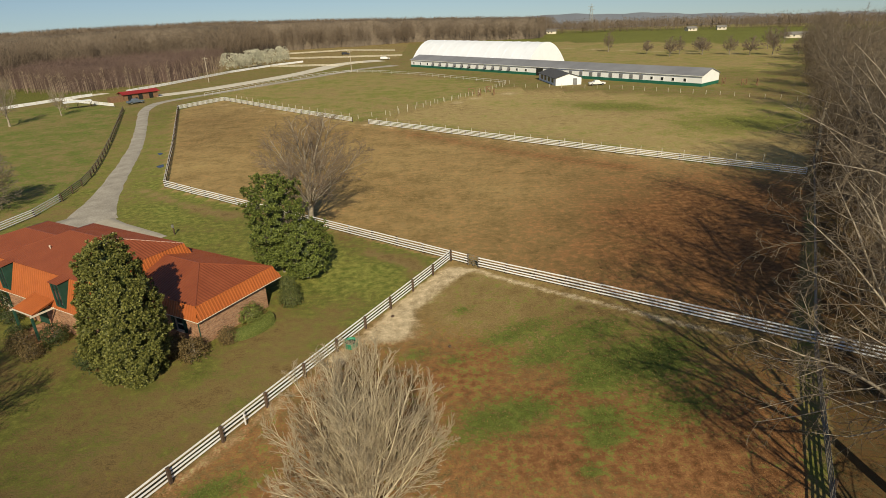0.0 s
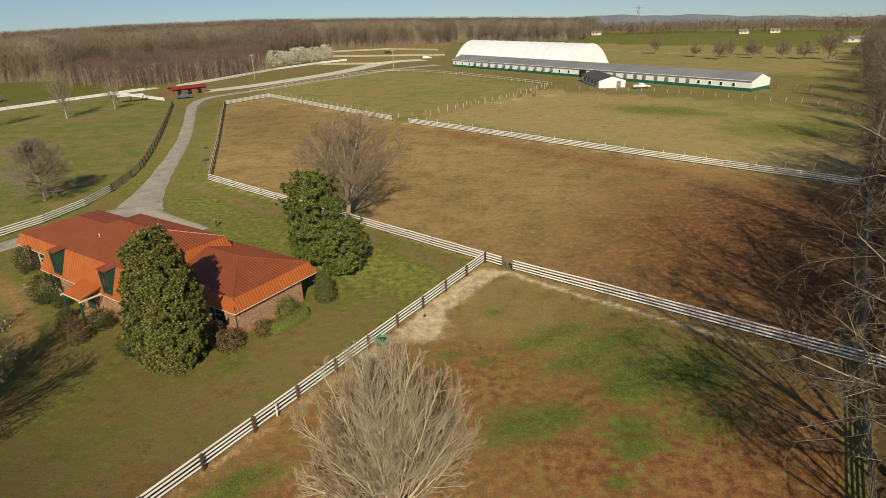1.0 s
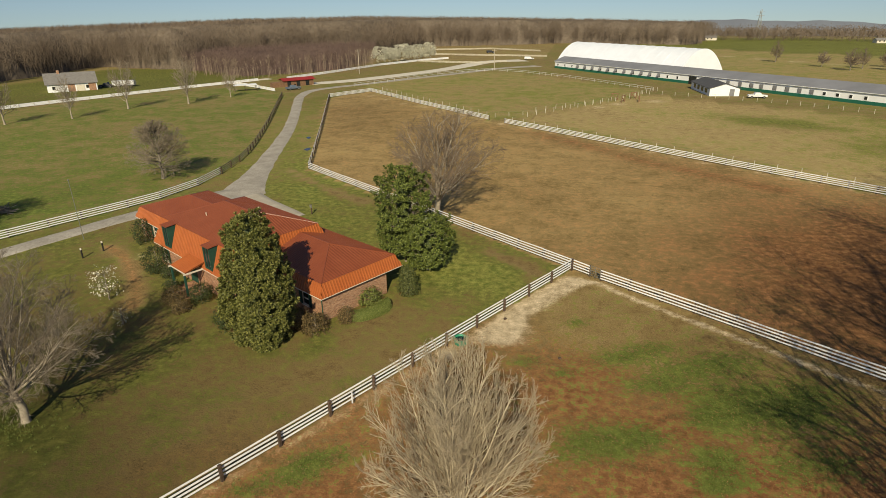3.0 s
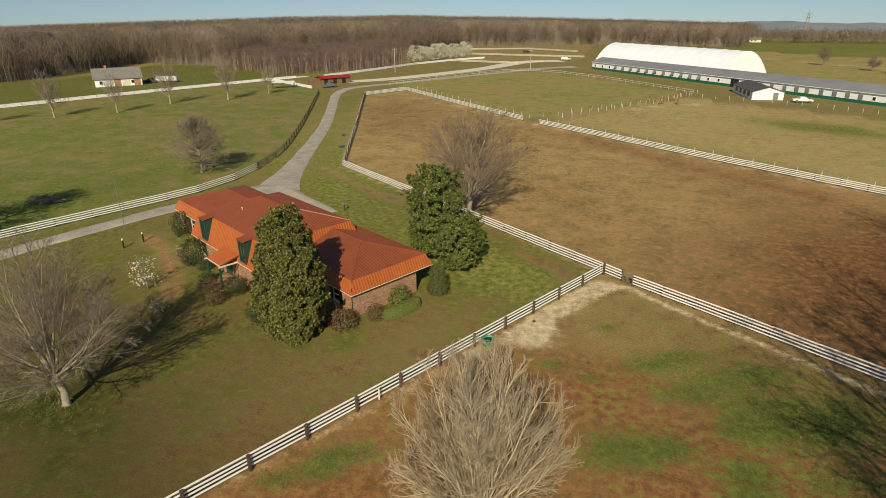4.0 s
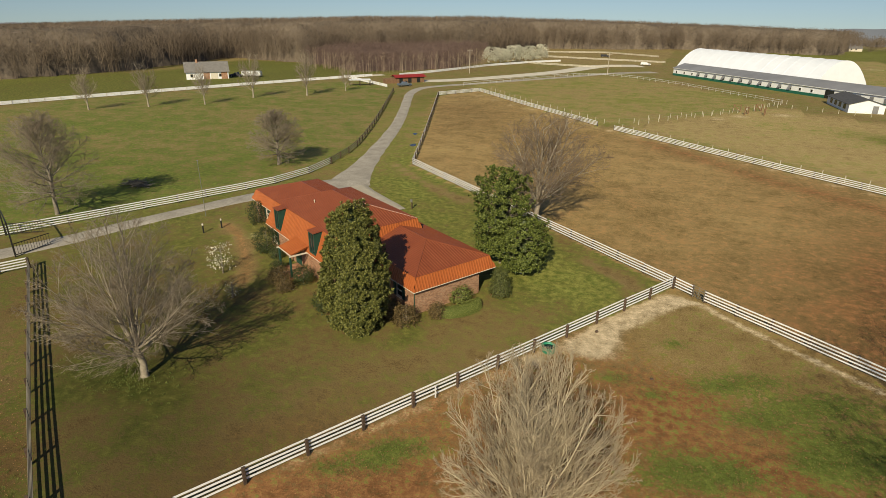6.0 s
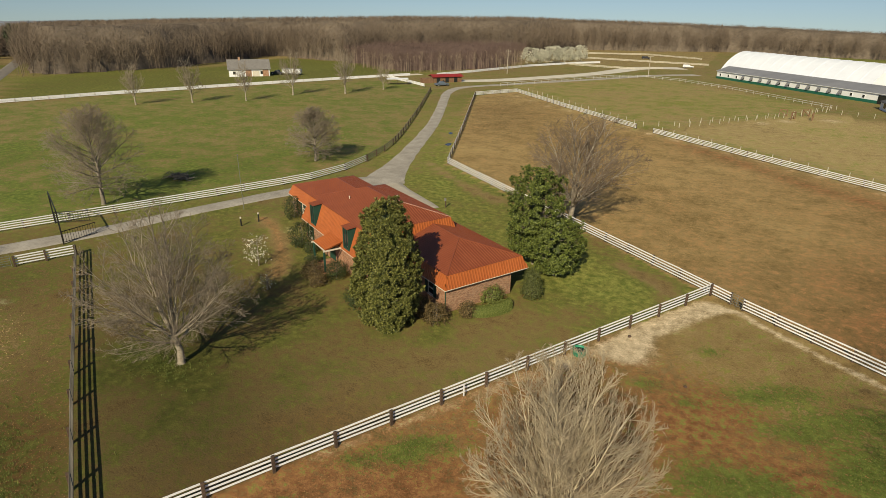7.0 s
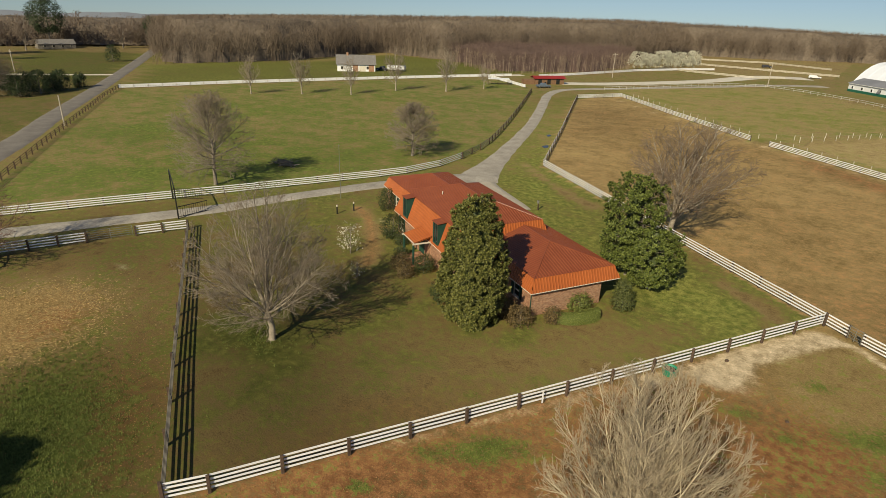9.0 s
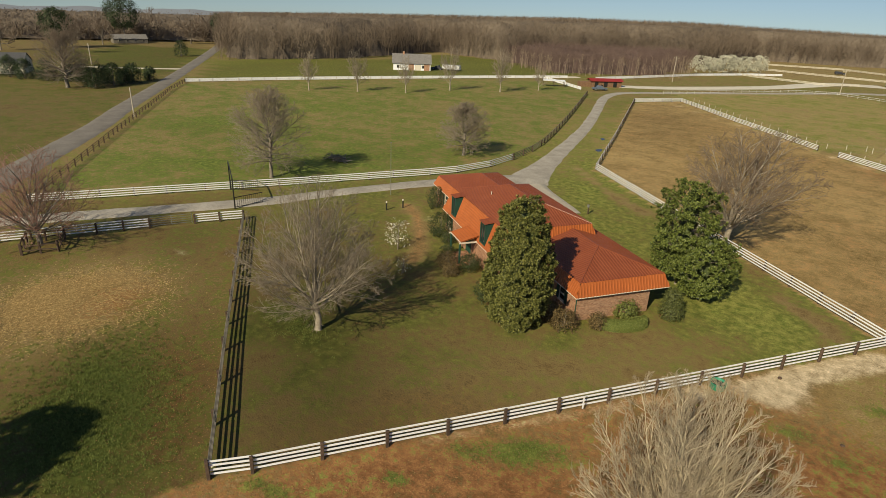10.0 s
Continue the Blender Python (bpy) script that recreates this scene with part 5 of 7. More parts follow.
def stand(name, label, places, heights, kinds, material, width=(0.75, 1.2)):
    """Many far trees as one mass."""
    rng = np.random.default_rng(7)
    VV, TT, base = [], [], 0
    for (x, y), h in zip(places, heights):
        v, t = kinds[rng.integers(len(kinds))]
        a, w = rng.uniform(0, 6.28), rng.uniform(*width)
        c, s = math.cos(a), math.sin(a)
        q = np.empty_like(v)
        q[:, 0] = (v[:, 0] * c - v[:, 1] * s) * h * w + x
        q[:, 1] = (v[:, 0] * s + v[:, 1] * c) * h * w + y
        q[:, 2] = v[:, 2] * h + float(fall(np.array(x), np.array(y)))
        VV.append(q)
        TT.append(t + base)
        base += len(v)
    ob = thing(name, label, "woods", data=fast_mesh(name, np.concatenate(VV), np.concatenate(TT), material), kind="stuff")
    return ob


def skyline(x, y):
    """How high the canopy stands at a place."""
    az = np.degrees(np.arctan2(-x, y))
    r = np.hypot(x, y)
    el = np.interp(az, [-20, -8, 0, 8, 20, 30, 41, 51, 65, 80], [-1.1, -0.75, -0.5, -0.28, -0.02, -0.08, -0.32, -0.55, -1.0, -1.25])
    return np.clip(25 + r * np.tan(np.radians(el)), 12, 25.5)


WOODS = [(-300, 160), (-246, 130), (-236, 158), (-228, 184), (-246, 268), (-182, 256), (-140, 228), (-106, 264), (-112, 318), (-122, 352), (-116, 455), (-52, 474), (-13, 500), (82, 470), (110, 560), (30, 640), (-200, 620), (-460, 420), (-560, 330), (-470, 250)]
THICKET = [(-186, 254), (-138, 228), (-104, 266), (-112, 318), (-120, 350), (-150, 340), (-190, 300)]
rng = np.random.default_rng(5)
px, py = rng.uniform(-560, 120, 60000), rng.uniform(125, 640, 60000)
keep = inside(px, py, WOODS) & ~inside(px, py, THICKET)
px, py = px[keep], py[keep]
BACK = [(-112, 318), (-120, 350), (-150, 340), (-190, 300), (-186, 254)]
RIM = list(zip(WOODS[:14], WOODS[1:14])) + list(zip(BACK, BACK[1:]))
edge = np.full(px.shape, 1e9)
for (ax, ay), (bx, by) in RIM:
    dx, dy = bx - ax, by - ay
    t = np.clip(((px - ax) * dx + (py - ay) * dy) / (dx * dx + dy * dy), 0, 1)
    edge = np.minimum(edge, np.hypot(px - ax - t * dx, py - ay - t * dy))
near_edge = edge < 30
pick = near_edge | (rng.random(px.shape) < 0.24)
px, py, near_edge = px[pick], py[pick], near_edge[pick]
lr = random.Random(9)
FULL = [sliver_tree(lr, 66, 0.006, 0.20, 0.0038, 0.27) for _ in range(6)]
LIGHT = [sliver_tree(lr, 56, 0.003, 0.55, 0.0040, 0.32) for _ in range(6)]
hh = skyline(px, py) * np.where(near_edge, rng.uniform(0.55, 0.98, px.shape), rng.uniform(0.86, 1.0, px.shape))
WOODS_BARK = plain("grey_brown_woodland_bark", (0.135, 0.103, 0.076), (0.215, 0.168, 0.127), 0.03, 0.95, fine=0.1, spec=0.1)
THICKET_BARK = plain("reddish_thicket_bark", (0.105, 0.072, 0.061), (0.185, 0.130, 0.110), 0.05, 0.95, fine=0.25, spec=0.1)
PALE_STEM = plain("pale_young_stem", (0.24, 0.18, 0.13), (0.38, 0.30, 0.22), 0.1, 0.95, spec=0.1)
stand("woodland_edge", "grey-brown leafless trees along the edge of the woods", list(zip(px[near_edge], py[near_edge])), hh[near_edge], FULL, WOODS_BARK, (0.55, 0.95))
stand("woodland", "wide brown leafless woodland reaching to the horizon", list(zip(px[~near_edge], py[~near_edge])), hh[~near_edge], LIGHT, WOODS_BARK, (0.8, 1.3))
tx, ty = rng.uniform(-192, -100, 5200), rng.uniform(226, 352, 5200)
keep = inside(tx, ty, THICKET)
tx, ty = tx[keep], ty[keep]
STEMS = [sliver_tree(lr, 30, 0.006, 0.42, 0.0036, 0.2) for _ in range(5)]
stand("thicket", "young reddish leafless thicket with pale stems", list(zip(tx, ty)), rng.uniform(9.0, 12.0, tx.shape), STEMS, THICKET_BARK, (0.5, 0.8))
ex, ey = [], []
for (ax, ay), (bx, by) in zip(((-186, 254), (-138, 228), (-104, 266)), ((-138, 228), (-104, 266), (-112, 318))):
    k = rng.random(130)
    ex += list(ax + (bx - ax) * k + rng.normal(0, 3.0, 130))
    ey += list(ay + (by - ay) * k + rng.normal(0, 3.0, 130))
POLES = [sliver_tree(lr, 14, 0.0105, 0.45, 0.004, 0.14) for _ in range(5)]
stand("thicket_stems", "pale slender trunks along the edge of the thicket", list(zip(ex, ey)), rng.uniform(3.5, 11, len(ex)), POLES, PALE_STEM, (0.6, 1.0))


def canopy():
    """The dim inside of the woods under the branch tips: a rough brushwood mass, its dimness in the colour."""
    xs, ys = np.arange(-560, 125, 4.5), np.arange(120, 645, 4.5)
    X, Y = np.meshgrid(xs, ys)
    nrng = np.random.default_rng(3)
    top = skyline(X, Y) * (0.76 + 0.07 * nrng.random(X.shape))
    rim = np.full(X.shape, 1e9)
    for (ax, ay), (bx, by) in RIM:
        dx, dy = bx - ax, by - ay
        t = np.clip(((X - ax) * dx + (Y - ay) * dy) / (dx * dx + dy * dy), 0, 1)
        rim = np.minimum(rim, np.hypot(X - ax - t * dx, Y - ay - t * dy))
    top = top * np.clip((rim - 1) / 16, 0.05, 1)
    young = inside(X.ravel(), Y.ravel(), THICKET).reshape(X.shape)
    top = np.where(young, 6.5 + 2 * nrng.random(X.shape), top)
    cx, cy = (X[:-1, :-1] + X[1:, 1:]) / 2, (Y[:-1, :-1] + Y[1:, 1:]) / 2
    on = np.ones(cx.shape, bool)
    for ox in (-4, 0, 4):
        for oy in (-4, 0, 4):
            on &= inside((cx + ox).ravel(), (cy + oy).ravel(), WOODS).reshape(cx.shape)
    ii = np.arange(X.size).reshape(X.shape)
    corners = np.zeros(X.shape, int)
    for i0 in (0, 1):
        for j0 in (0, 1):
            corners[i0:corners.shape[0] - 1 + i0, j0:corners.shape[1] - 1 + j0] += on
    top = np.where(corners < 4, -0.3, top)
    X = X + nrng.uniform(-2, 2, X.shape)
    Y = Y + nrng.uniform(-2, 2, X.shape)
    verts = np.stack([X, Y, top], -1).reshape(-1, 3)
    inner = young[:-1, :-1] & young[1:, 1:] & young[:-1, 1:] & young[1:, :-1]
    for name, label, mask, material in (("brushwood", "dim brown brushwood filling the woods", on & ~inner, BRUSH), ("thicket_brushwood", "reddish brushwood filling the young thicket, shade between stems in its colour", on & inner, DARK_BRUSH)):
        a, b, c, d = ii[:-1, :-1][mask], ii[:-1, 1:][mask], ii[1:, 1:][mask], ii[1:, :-1][mask]
        tris = np.concatenate([np.stack([a, b, c], -1), np.stack([a, c, d], -1)])
        thing(name, label, "woods", data=fast_mesh(name, verts, tris, material), kind="stuff")


BRUSH = plain("dim_brushwood", (0.120, 0.095, 0.072), (0.185, 0.150, 0.115), 0.05, 1.0, 0.4, 1.2, fine=0.3, spec=0.05)
# reddish brushwood, with the shade between the thicket's stems put into its colour
DARK_BRUSH = plain("reddish_brushwood_with_shade", (0.085, 0.058, 0.050), (0.16, 0.110, 0.094), 0.16, 1.0, 0.5, 1.2, fine=0.4, spec=0.05)
canopy()

# far treeline and hills beyond the eastern pastures
fx, fy = [], []
for k in range(2300):
    az = radians(rng.uniform(-44, -6))
    r = 560 + 440 * rng.random() ** 1.5
    fx.append(-math.sin(az) * r)
    fy.append(math.cos(az) * r)
LOW = [sliver_tree(lr, 30, 0.006, 0.02, 0.011, 0.34) for _ in range(5)]
stand("far_treeline", "distant brown line of bare trees", list(zip(fx, fy)), rng.uniform(8, 13.5, len(fx)), LOW, WOODS_BARK, (1.0, 1.8))
fx, fy = [], []
for k in range(3600):
    az = radians(rng.uniform(50, 92))
    r = (395 + 60 * rng.random()) if k % 2 else rng.uniform(430, 900)
    x, y = -math.sin(az) * r, math.cos(az) * r
    if not inside(np.array([x]), np.array([y]), WOODS)[0]:
        fx.append(x)
        fy.append(y)
stand("far_woods", "distant brown bare woods beyond the road", list(zip(fx, fy)), rng.uniform(9, 15, len(fx)), LOW, WOODS_BARK, (0.9, 1.5))


def far_brush():
    """The dim mass under the far woods beyond the road."""
    az, rr = np.radians(np.arange(47, 95, 0.45)), np.concatenate([np.arange(398, 520, 7), np.arange(520, 960, 22)])
    A, R = np.meshgrid(az, rr)
    frng = np.random.default_rng(8)
    X, Y = -np.sin(A) * R + frng.uniform(-2, 2, A.shape), np.cos(A) * R + frng.uniform(-2, 2, A.shape)
    Z = (8.0 + 3.0 * frng.random(A.shape)) * np.clip((R - 396) / 20, 0, 1) - 0.2 + fall(X, Y)
    i = np.arange(A.size).reshape(A.shape)
    a, b, c, d = i[:-1, :-1].ravel(), i[:-1, 1:].ravel(), i[1:, 1:].ravel(), i[1:, :-1].ravel()
    tris = np.concatenate([np.stack([a, b, c], -1), np.stack([a, c, d], -1)])
    thing("far_brushwood", "dim brown brushwood under the distant woods", "woods", data=fast_mesh("far_brushwood", np.stack([X, Y, Z], -1).reshape(-1, 3), tris, BRUSH), kind="stuff")


far_brush()


def hills():
    V, F = [], []
    # distance haze is put into the hills' blue-grey base colour
    m, n, l, p = nodes_of("haze_tinted_hills")
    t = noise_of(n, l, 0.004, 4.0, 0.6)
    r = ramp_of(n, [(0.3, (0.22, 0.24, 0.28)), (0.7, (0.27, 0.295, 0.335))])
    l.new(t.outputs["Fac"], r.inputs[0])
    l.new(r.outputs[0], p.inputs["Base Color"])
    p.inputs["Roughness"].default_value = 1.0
    k = 0
    for az in np.arange(-60, 90, 0.5):
        a = radians(az)
        el = np.interp(az, [-60, -36, -28, -20, -14, -9, -4, 45, 60, 90], [-1.6, -1.5, -1.42, -1.12, -0.98, -0.95, -1.2, -1.2, -0.98, -1.15]) + 0.05 * math.sin(az * 0.9) + 0.03 * math.sin(az * 2.3)
        R = 3900
        V += [(-math.sin(a) * R * 0.86, math.cos(a) * R * 0.86, -420), (-math.sin(a) * R, math.cos(a) * R, 25 + R * math.tan(radians(el))), (-math.sin(a) * R * 1.1, math.cos(a) * R * 1.1, -420)]
        if k:
            b = 3 * k
            F += [(b - 3, b, b + 1, b - 2), (b - 2, b + 1, b + 2, b - 1)]
        k += 1
    thing("hills_backdrop", "distant hills on the horizon, blue haze put into their colour", "hills", data=mesh_of("hills_backdrop", V, F, m, True), kind="structure")


hills()


# ---- farm buildings ----
PALE_POLE = plain("weathered_pale_pole", (0.38, 0.33, 0.26), (0.50, 0.44, 0.36), 1.5, 0.85)
def gable_roof(a0, a1, b0, b1, eave, ridge, material, thick=0.12, over=0.4, name="roof"):
    """A pitched roof with its ridge along x."""
    bm = bmesh.new()
    bmid = (b0 + b1) / 2
    slope = (ridge - eave) / (bmid - b0)
    e = eave - slope * over
    sec = [(b0 - over, e), (bmid, ridge), (b1 + over, e), (b1 + over, e + thick), (bmid, ridge + thick), (b0 - over, e + thick)]
    ends = []
    for x in (a0 - over, a1 + over):
        ends.append([bm.verts.new((x, y, z)) for y, z in sec])
    for i in range(6):
        j = (i + 1) % 6
        bm.faces.new((ends[0][i], ends[0][j], ends[1][j], ends[1][i]))
    for e_ in ends:
        bm.faces.new((e_[0], e_[1], e_[4], e_[5]))
        bm.faces.new((e_[1], e_[2], e_[3], e_[4]))
    return joined(bm, name, material)


def gabled_body(a0, a1, b0, b1, eave, ridge, material, z0=-0.2):
    bm = bmesh.new()
    mid = (b0 + b1) / 2
    ends = [[bm.verts.new((x, y, z)) for y, z in ((b0, z0), (b1, z0), (b1, eave), (mid, ridge), (b0, eave))] for x in (a0, a1)]
    for i in range(5):
        j = (i + 1) % 5
        bm.faces.new((ends[0][i], ends[0][j], ends[1][j], ends[1][i]))
    for e in ends:
        bm.faces.new(e)
    return joined(bm, "wall", material)


GREY_DOOR = plain("grey_stall_door", (0.16, 0.16, 0.165), (0.24, 0.24, 0.25), 1.0, 0.6)
SHINGLE = plain("grey_shingles", (0.15, 0.14, 0.13), (0.24, 0.225, 0.21), 1.5, 0.9, fine=0.15)
DARK_SHINGLE = plain("dark_shingles", (0.06, 0.06, 0.065), (0.10, 0.10, 0.105), 1.5, 0.9)


def horse_barn():
    m = pose(-11.4, 285.5, 0, 0, 0, -49.4)
    barn = thing("horse_barn", "very long white barn with green base and grey metal roof", "barn", m)
    part("wall", gabled_body(0, 140.6, 0, 11, 3.15, 4.8, BARN_WHITE), barn, "white metal siding")
    part("wainscot", box_mesh("wainscot", BARN_GREEN, -0.05, 140.65, -0.05, 11.05, -0.2, 0.95), barn, "dark green lower siding")
    part("roof", gable_roof(0, 140.6, 0, 11, 3.2, 4.9, BARN_ROOF, 0.14, 0.3), barn, "grey metal roof")
    part("gutter", box_mesh("gutter", BARN_WHITE, -0.3, 140.9, -0.44, -0.31, 3.02, 3.16), barn)
    pane = box_mesh("pane", WINDOW, -0.42, 0.42, -0.06, 0.03, 1.25, 2.15)
    rim = bmesh.new()
    for x0, x1, z0, z1 in ((-0.52, -0.42, 1.15, 2.25), (0.42, 0.52, 1.15, 2.25), (-0.42, 0.42, 2.15, 2.25), (-0.42, 0.42, 1.15, 1.25)):
        box(rim, x0, x1, -0.09, 0.03, z0, z1)
    rim = joined(rim, "frame", BARN_WHITE)
    for x in (2.3, 7.3, 12.2, 66.5, 71.1, 124.0, 127.7, 131.3, 135.2):
        w = part("window", pane, barn, "small dark barn window", pose(x, 0, 0))
        part("frame", rim, w)
    # flat panel on the wall; the stall's unlit inside is its dark colour
    hole = box_mesh("opening", WINDOW, -0.55, 0.55, -0.06, 0.03, 1.15, 2.4)
    leafm = box_mesh("stall_leaf", GREY_DOOR, -0.62, 0.62, -0.05, 0.0, 1.1, 2.45, 0.01)
    awn = box_mesh("awning", GREY_DOOR, -0.65, 0.65, -0.03, 0.03, -1.25, 0.0)
    for k, x in enumerate((16.1, 20.8, 25.7, 30.5, 35.2, 39.7, 44.5, 49.1, 53.6, 58.0, 62.3, 88.0, 92.1, 96.6, 100.6, 104.3, 108.6, 112.6, 116.6, 120.3)):
        w = part("stall_opening", hole, barn, "stall opening as a dark panel, with grey shutter", pose(x, 0, 0))
        if k < 11:
            part("awning", awn, w, "grey top-hung stall flap propped open", pose(0, -0.08, 2.5, -random.uniform(22, 36), 0, 0))
        else:
            part("shutter", leafm, w, "closed grey stall shutter", pose(random.uniform(-0.1, 0.3), -0.07, 0))
    # the doorway is a dark panel too, its inner shade put into the colour
    part("main_door", box_mesh("main_door", WINDOW, 76.2, 79.4, -0.07, 0.03, 0.02, 2.7), barn, "open barn doorway, its dark inside put into a panel")


horse_barn()


def riding_hall():
    root = thing("riding_hall", "large white membrane riding hall with arched roof", "riding hall", pose(-11.4, 285.5, 0, 0, 0, -49.4))
    xs = np.linspace(-17, 59, 15)
    prof = [(27 + 13.5 * s, 10.1 * (1 - abs(s) ** 2.1)) for s in np.linspace(-1, 1, 15)]
    for i in range(14):
        bm = bmesh.new()
        a, b = xs[i], xs[i + 1]
        rings = []
        for u in (0, 0.5, 1):
            x = a + (b - a) * u
            sag = 0.05 if u == 0.5 else 0.0
            rings.append([bm.verts.new((x, 27 + (y - 27) * (1 - sag * 0.04), max(-0.2, z - sag))) for y, z in prof])
        for r0, r1 in zip(rings, rings[1:]):
            for k in range(14):
                bm.faces.new((r0[k], r0[k + 1], r1[k + 1], r1[k]))
        part("membrane_bay", joined(bm, "membrane_bay", FABRIC, True), root)
    for x in (-17, 59):
        bm = bmesh.new()
        s = 0.0
        v = [bm.verts.new((x + (0.02 if x > 0 else -0.02), y, z)) for y, z in prof]
        bm.faces.new(v)
        part("end_wall", joined(bm, "end_wall", FABRIC), root)
    rib = bmesh.new()
    for (y0, z0), (y1, z1) in zip(prof, prof[1:]):
        tube(rib, (0, y0, z0 + 0.03), (0, y1, z1 + 0.03), 0.035, 0.035, 4)
    rib = joined(rib, "rib", FABRIC)
    for x in xs:
        part("rib", rib, root, m=pose(x, 0, 0))


riding_hall()


def small_building(name, label, x, y, turn, length, width, eave, ridge, wall, roof, windows=(), door=None, over=0.3):
    """A gabled building; x, y: its front left corner; windows: places along the front."""
    b = thing(name, label, "building", pose(x, y, 0, 0, 0, turn))
    part("wall", gabled_body(0, length, 0, width, eave, ridge, wall), b)
    part("roof", gable_roof(0, length, 0, width, eave, ridge + 0.02, roof, 0.1, over), b)
    for wx in windows:
        w = part("window", box_mesh("window", WINDOW, -0.45, 0.45, -0.05, 0.03, 0.9, 2.0), b, "dark window", pose(wx, 0, 0))
        part("frame", box_mesh("frame", CREAM, -0.55, 0.55, -0.03, 0.03, 0.8, 2.1), w)
    if door:
        part("door", box_mesh("door", WOOD, door - 0.5, door + 0.5, -0.06, 0.03, 0.0, 2.05), b)
    return b


# the grey-roofed shed: its white gable faces the pasture
shed = thing("shed", "low white shed with dark shingle roof before the barn", "shed", pose(39.2, 195.0, 0, 0, 0, 6.5))
bm = bmesh.new()
ends = [[bm.verts.new((x, y, z)) for x, z in ((0, -0.2), (8.7, -0.2), (8.7, 2.35), (4.35, 3.65), (0, 2.35))] for y in (0, 19.5)]
for i in range(5):
    bm.faces.new((ends[0][i], ends[0][(i + 1) % 5], ends[1][(i + 1) % 5], ends[1][i]))
for e in ends:
    bm.faces.new(e)
part("wall", joined(bm, "wall", BARN_WHITE), shed, "white gabled siding")
bm = bmesh.new()
for s in (-1, 1):
    x0, x1 = (4.35, -0.4) if s < 0 else (4.35, 9.1)
    v = [bm.verts.new(c) for c in ((x0, -0.3, 3.67), (x1, -0.3, 2.23), (x1, 19.8, 2.23), (x0, 19.8, 3.67), (x0, -0.3, 3.79), (x1, -0.3, 2.35), (x1, 19.8, 2.35), (x0, 19.8, 3.79))]
    for q in ((0, 1, 2, 3), (7, 6, 5, 4), (0, 4, 5, 1), (1, 5, 6, 2), (2, 6, 7, 3), (3, 7, 4, 0)):
        bm.faces.new([v[i] for i in q])
part("roof", joined(bm, "roof", DARK_SHINGLE), shed, "dark shingle roof")
for k in range(4):
    part("side_window", box_mesh("side_window", WINDOW, -0.05, 0.03, 2.5 + 4 * k, 4.6 + 4 * k, 0.7, 2.0), shed, "dark side opening")
part("door", box_mesh("door", GREY_DOOR, 5.8, 7.2, -0.05, 0.03, 0.0, 2.1), shed, "grey shed door")

stable = thing("field_stable", "small brown plank stable with red metal roof", "stable", pose(-105.6, 201.6, 0, 0, 0, 49))
part("wall", gabled_body(0, 11.6, 0, 4.2, 2.2, 2.7, WOOD), stable, "brown plank wall")
part("roof", gable_roof(0, 11.6, 0, 4.2, 2.25, 2.85, RED_ROOF, 0.1, 0.6), stable, "red metal roof")
part("lean_to", gabled_body(-4.2, -0.05, 0.6, 3.4, 1.5, 1.8, WOOD), stable, "low brown plank lean-to")
# dark panels stand for the shade inside the stable's doorways
for k in range(3):
    part("stall_door", box_mesh("stall_door", WINDOW, 1.2 + 3.6 * k, 2.6 + 3.6 * k, -0.05, 0.03, 0.0, 1.9), stable, "stall doorway, its dark inside put into a panel")

carport = thing("field_shelter", "flat white-roofed field shelter on posts", "shelter", pose(-116.5, 185.8, 0, 0, 0, 38))
part("roof", box_mesh("roof", BARN_WHITE, 0, 8.0, 0, 3.4, 2.0, 2.1, 0.02), carport, "flat white sheet roof", pose(0, 0, 0, 2, 0, 0))
for x in (0.3, 4.0, 7.7):
    for y in (0.2, 3.2):
        part("post", box_mesh("post", POST, x - 0.07, x + 0.07, y - 0.07, y + 0.07, -0.2, 2.0 + 0.035 * y), carport)

farmhouse = small_building("farmhouse", "small white farmhouse with grey shingle roof", -183.5, 175.0, 46.5, 15.6, 9.0, 3.0, 6.2, BARN_WHITE, SHINGLE, (2.0, 12.5), None, 0.5)
part("garage_door", box_mesh("garage_door", CREAM, 9.0, 11.6, -0.06, 0.02, 0, 2.2), farmhouse, "cream garage door")
part("chimney", box_mesh("chimney", COURSED, 4.0, 4.8, 4.0, 4.8, 4.0, 7.2), farmhouse, "brick chimney")
for a0, a1 in ((6.3, 8.6), (12.9, 15.2)):
    part("brick_panel", box_mesh("brick_panel", COURSED, a0, a1, -0.05, 0.03, 0.0, 2.6), farmhouse, "red brick front panel")
small_building("farmhouse", "long low grey farmhouse among trees", -352, 128, 79, 17, 8, 2.4, 4.4, GREY_TIMBER, SHINGLE, (3, 7, 11, 15))
small_building("farmhouse", "pale yellow house behind bare trees", -232, 44, 60, 12, 9, 3.4, 6.0, CREAM, DARK_SHINGLE, (2, 5, 9))
small_building("farmhouse", "red brick house beyond the road", -262, 38, 55, 16, 10, 3.5, 6.5, COURSED, DARK_SHINGLE, (3, 8, 12))
for x, y, turn, ln in ((214, 372, -20, 15), (206, 497, 10, 8), (231, 500, -15, 7), (100, 548, 0, 9)):
    small_building("distant_house", "distant white house beyond the green field", x, y, turn, ln, 5, 2.0, 3.4, CREAM, SHINGLE, (2, 5))


# ---- vehicles ----
RUBBER = plain("black_rubber", (0.012, 0.012, 0.012), (0.025, 0.025, 0.025), 5.0, 0.8)
CHROME = plain("bare_steel", (0.45, 0.45, 0.46), (0.6, 0.6, 0.61), 3.0, 0.3, metal=1.0)


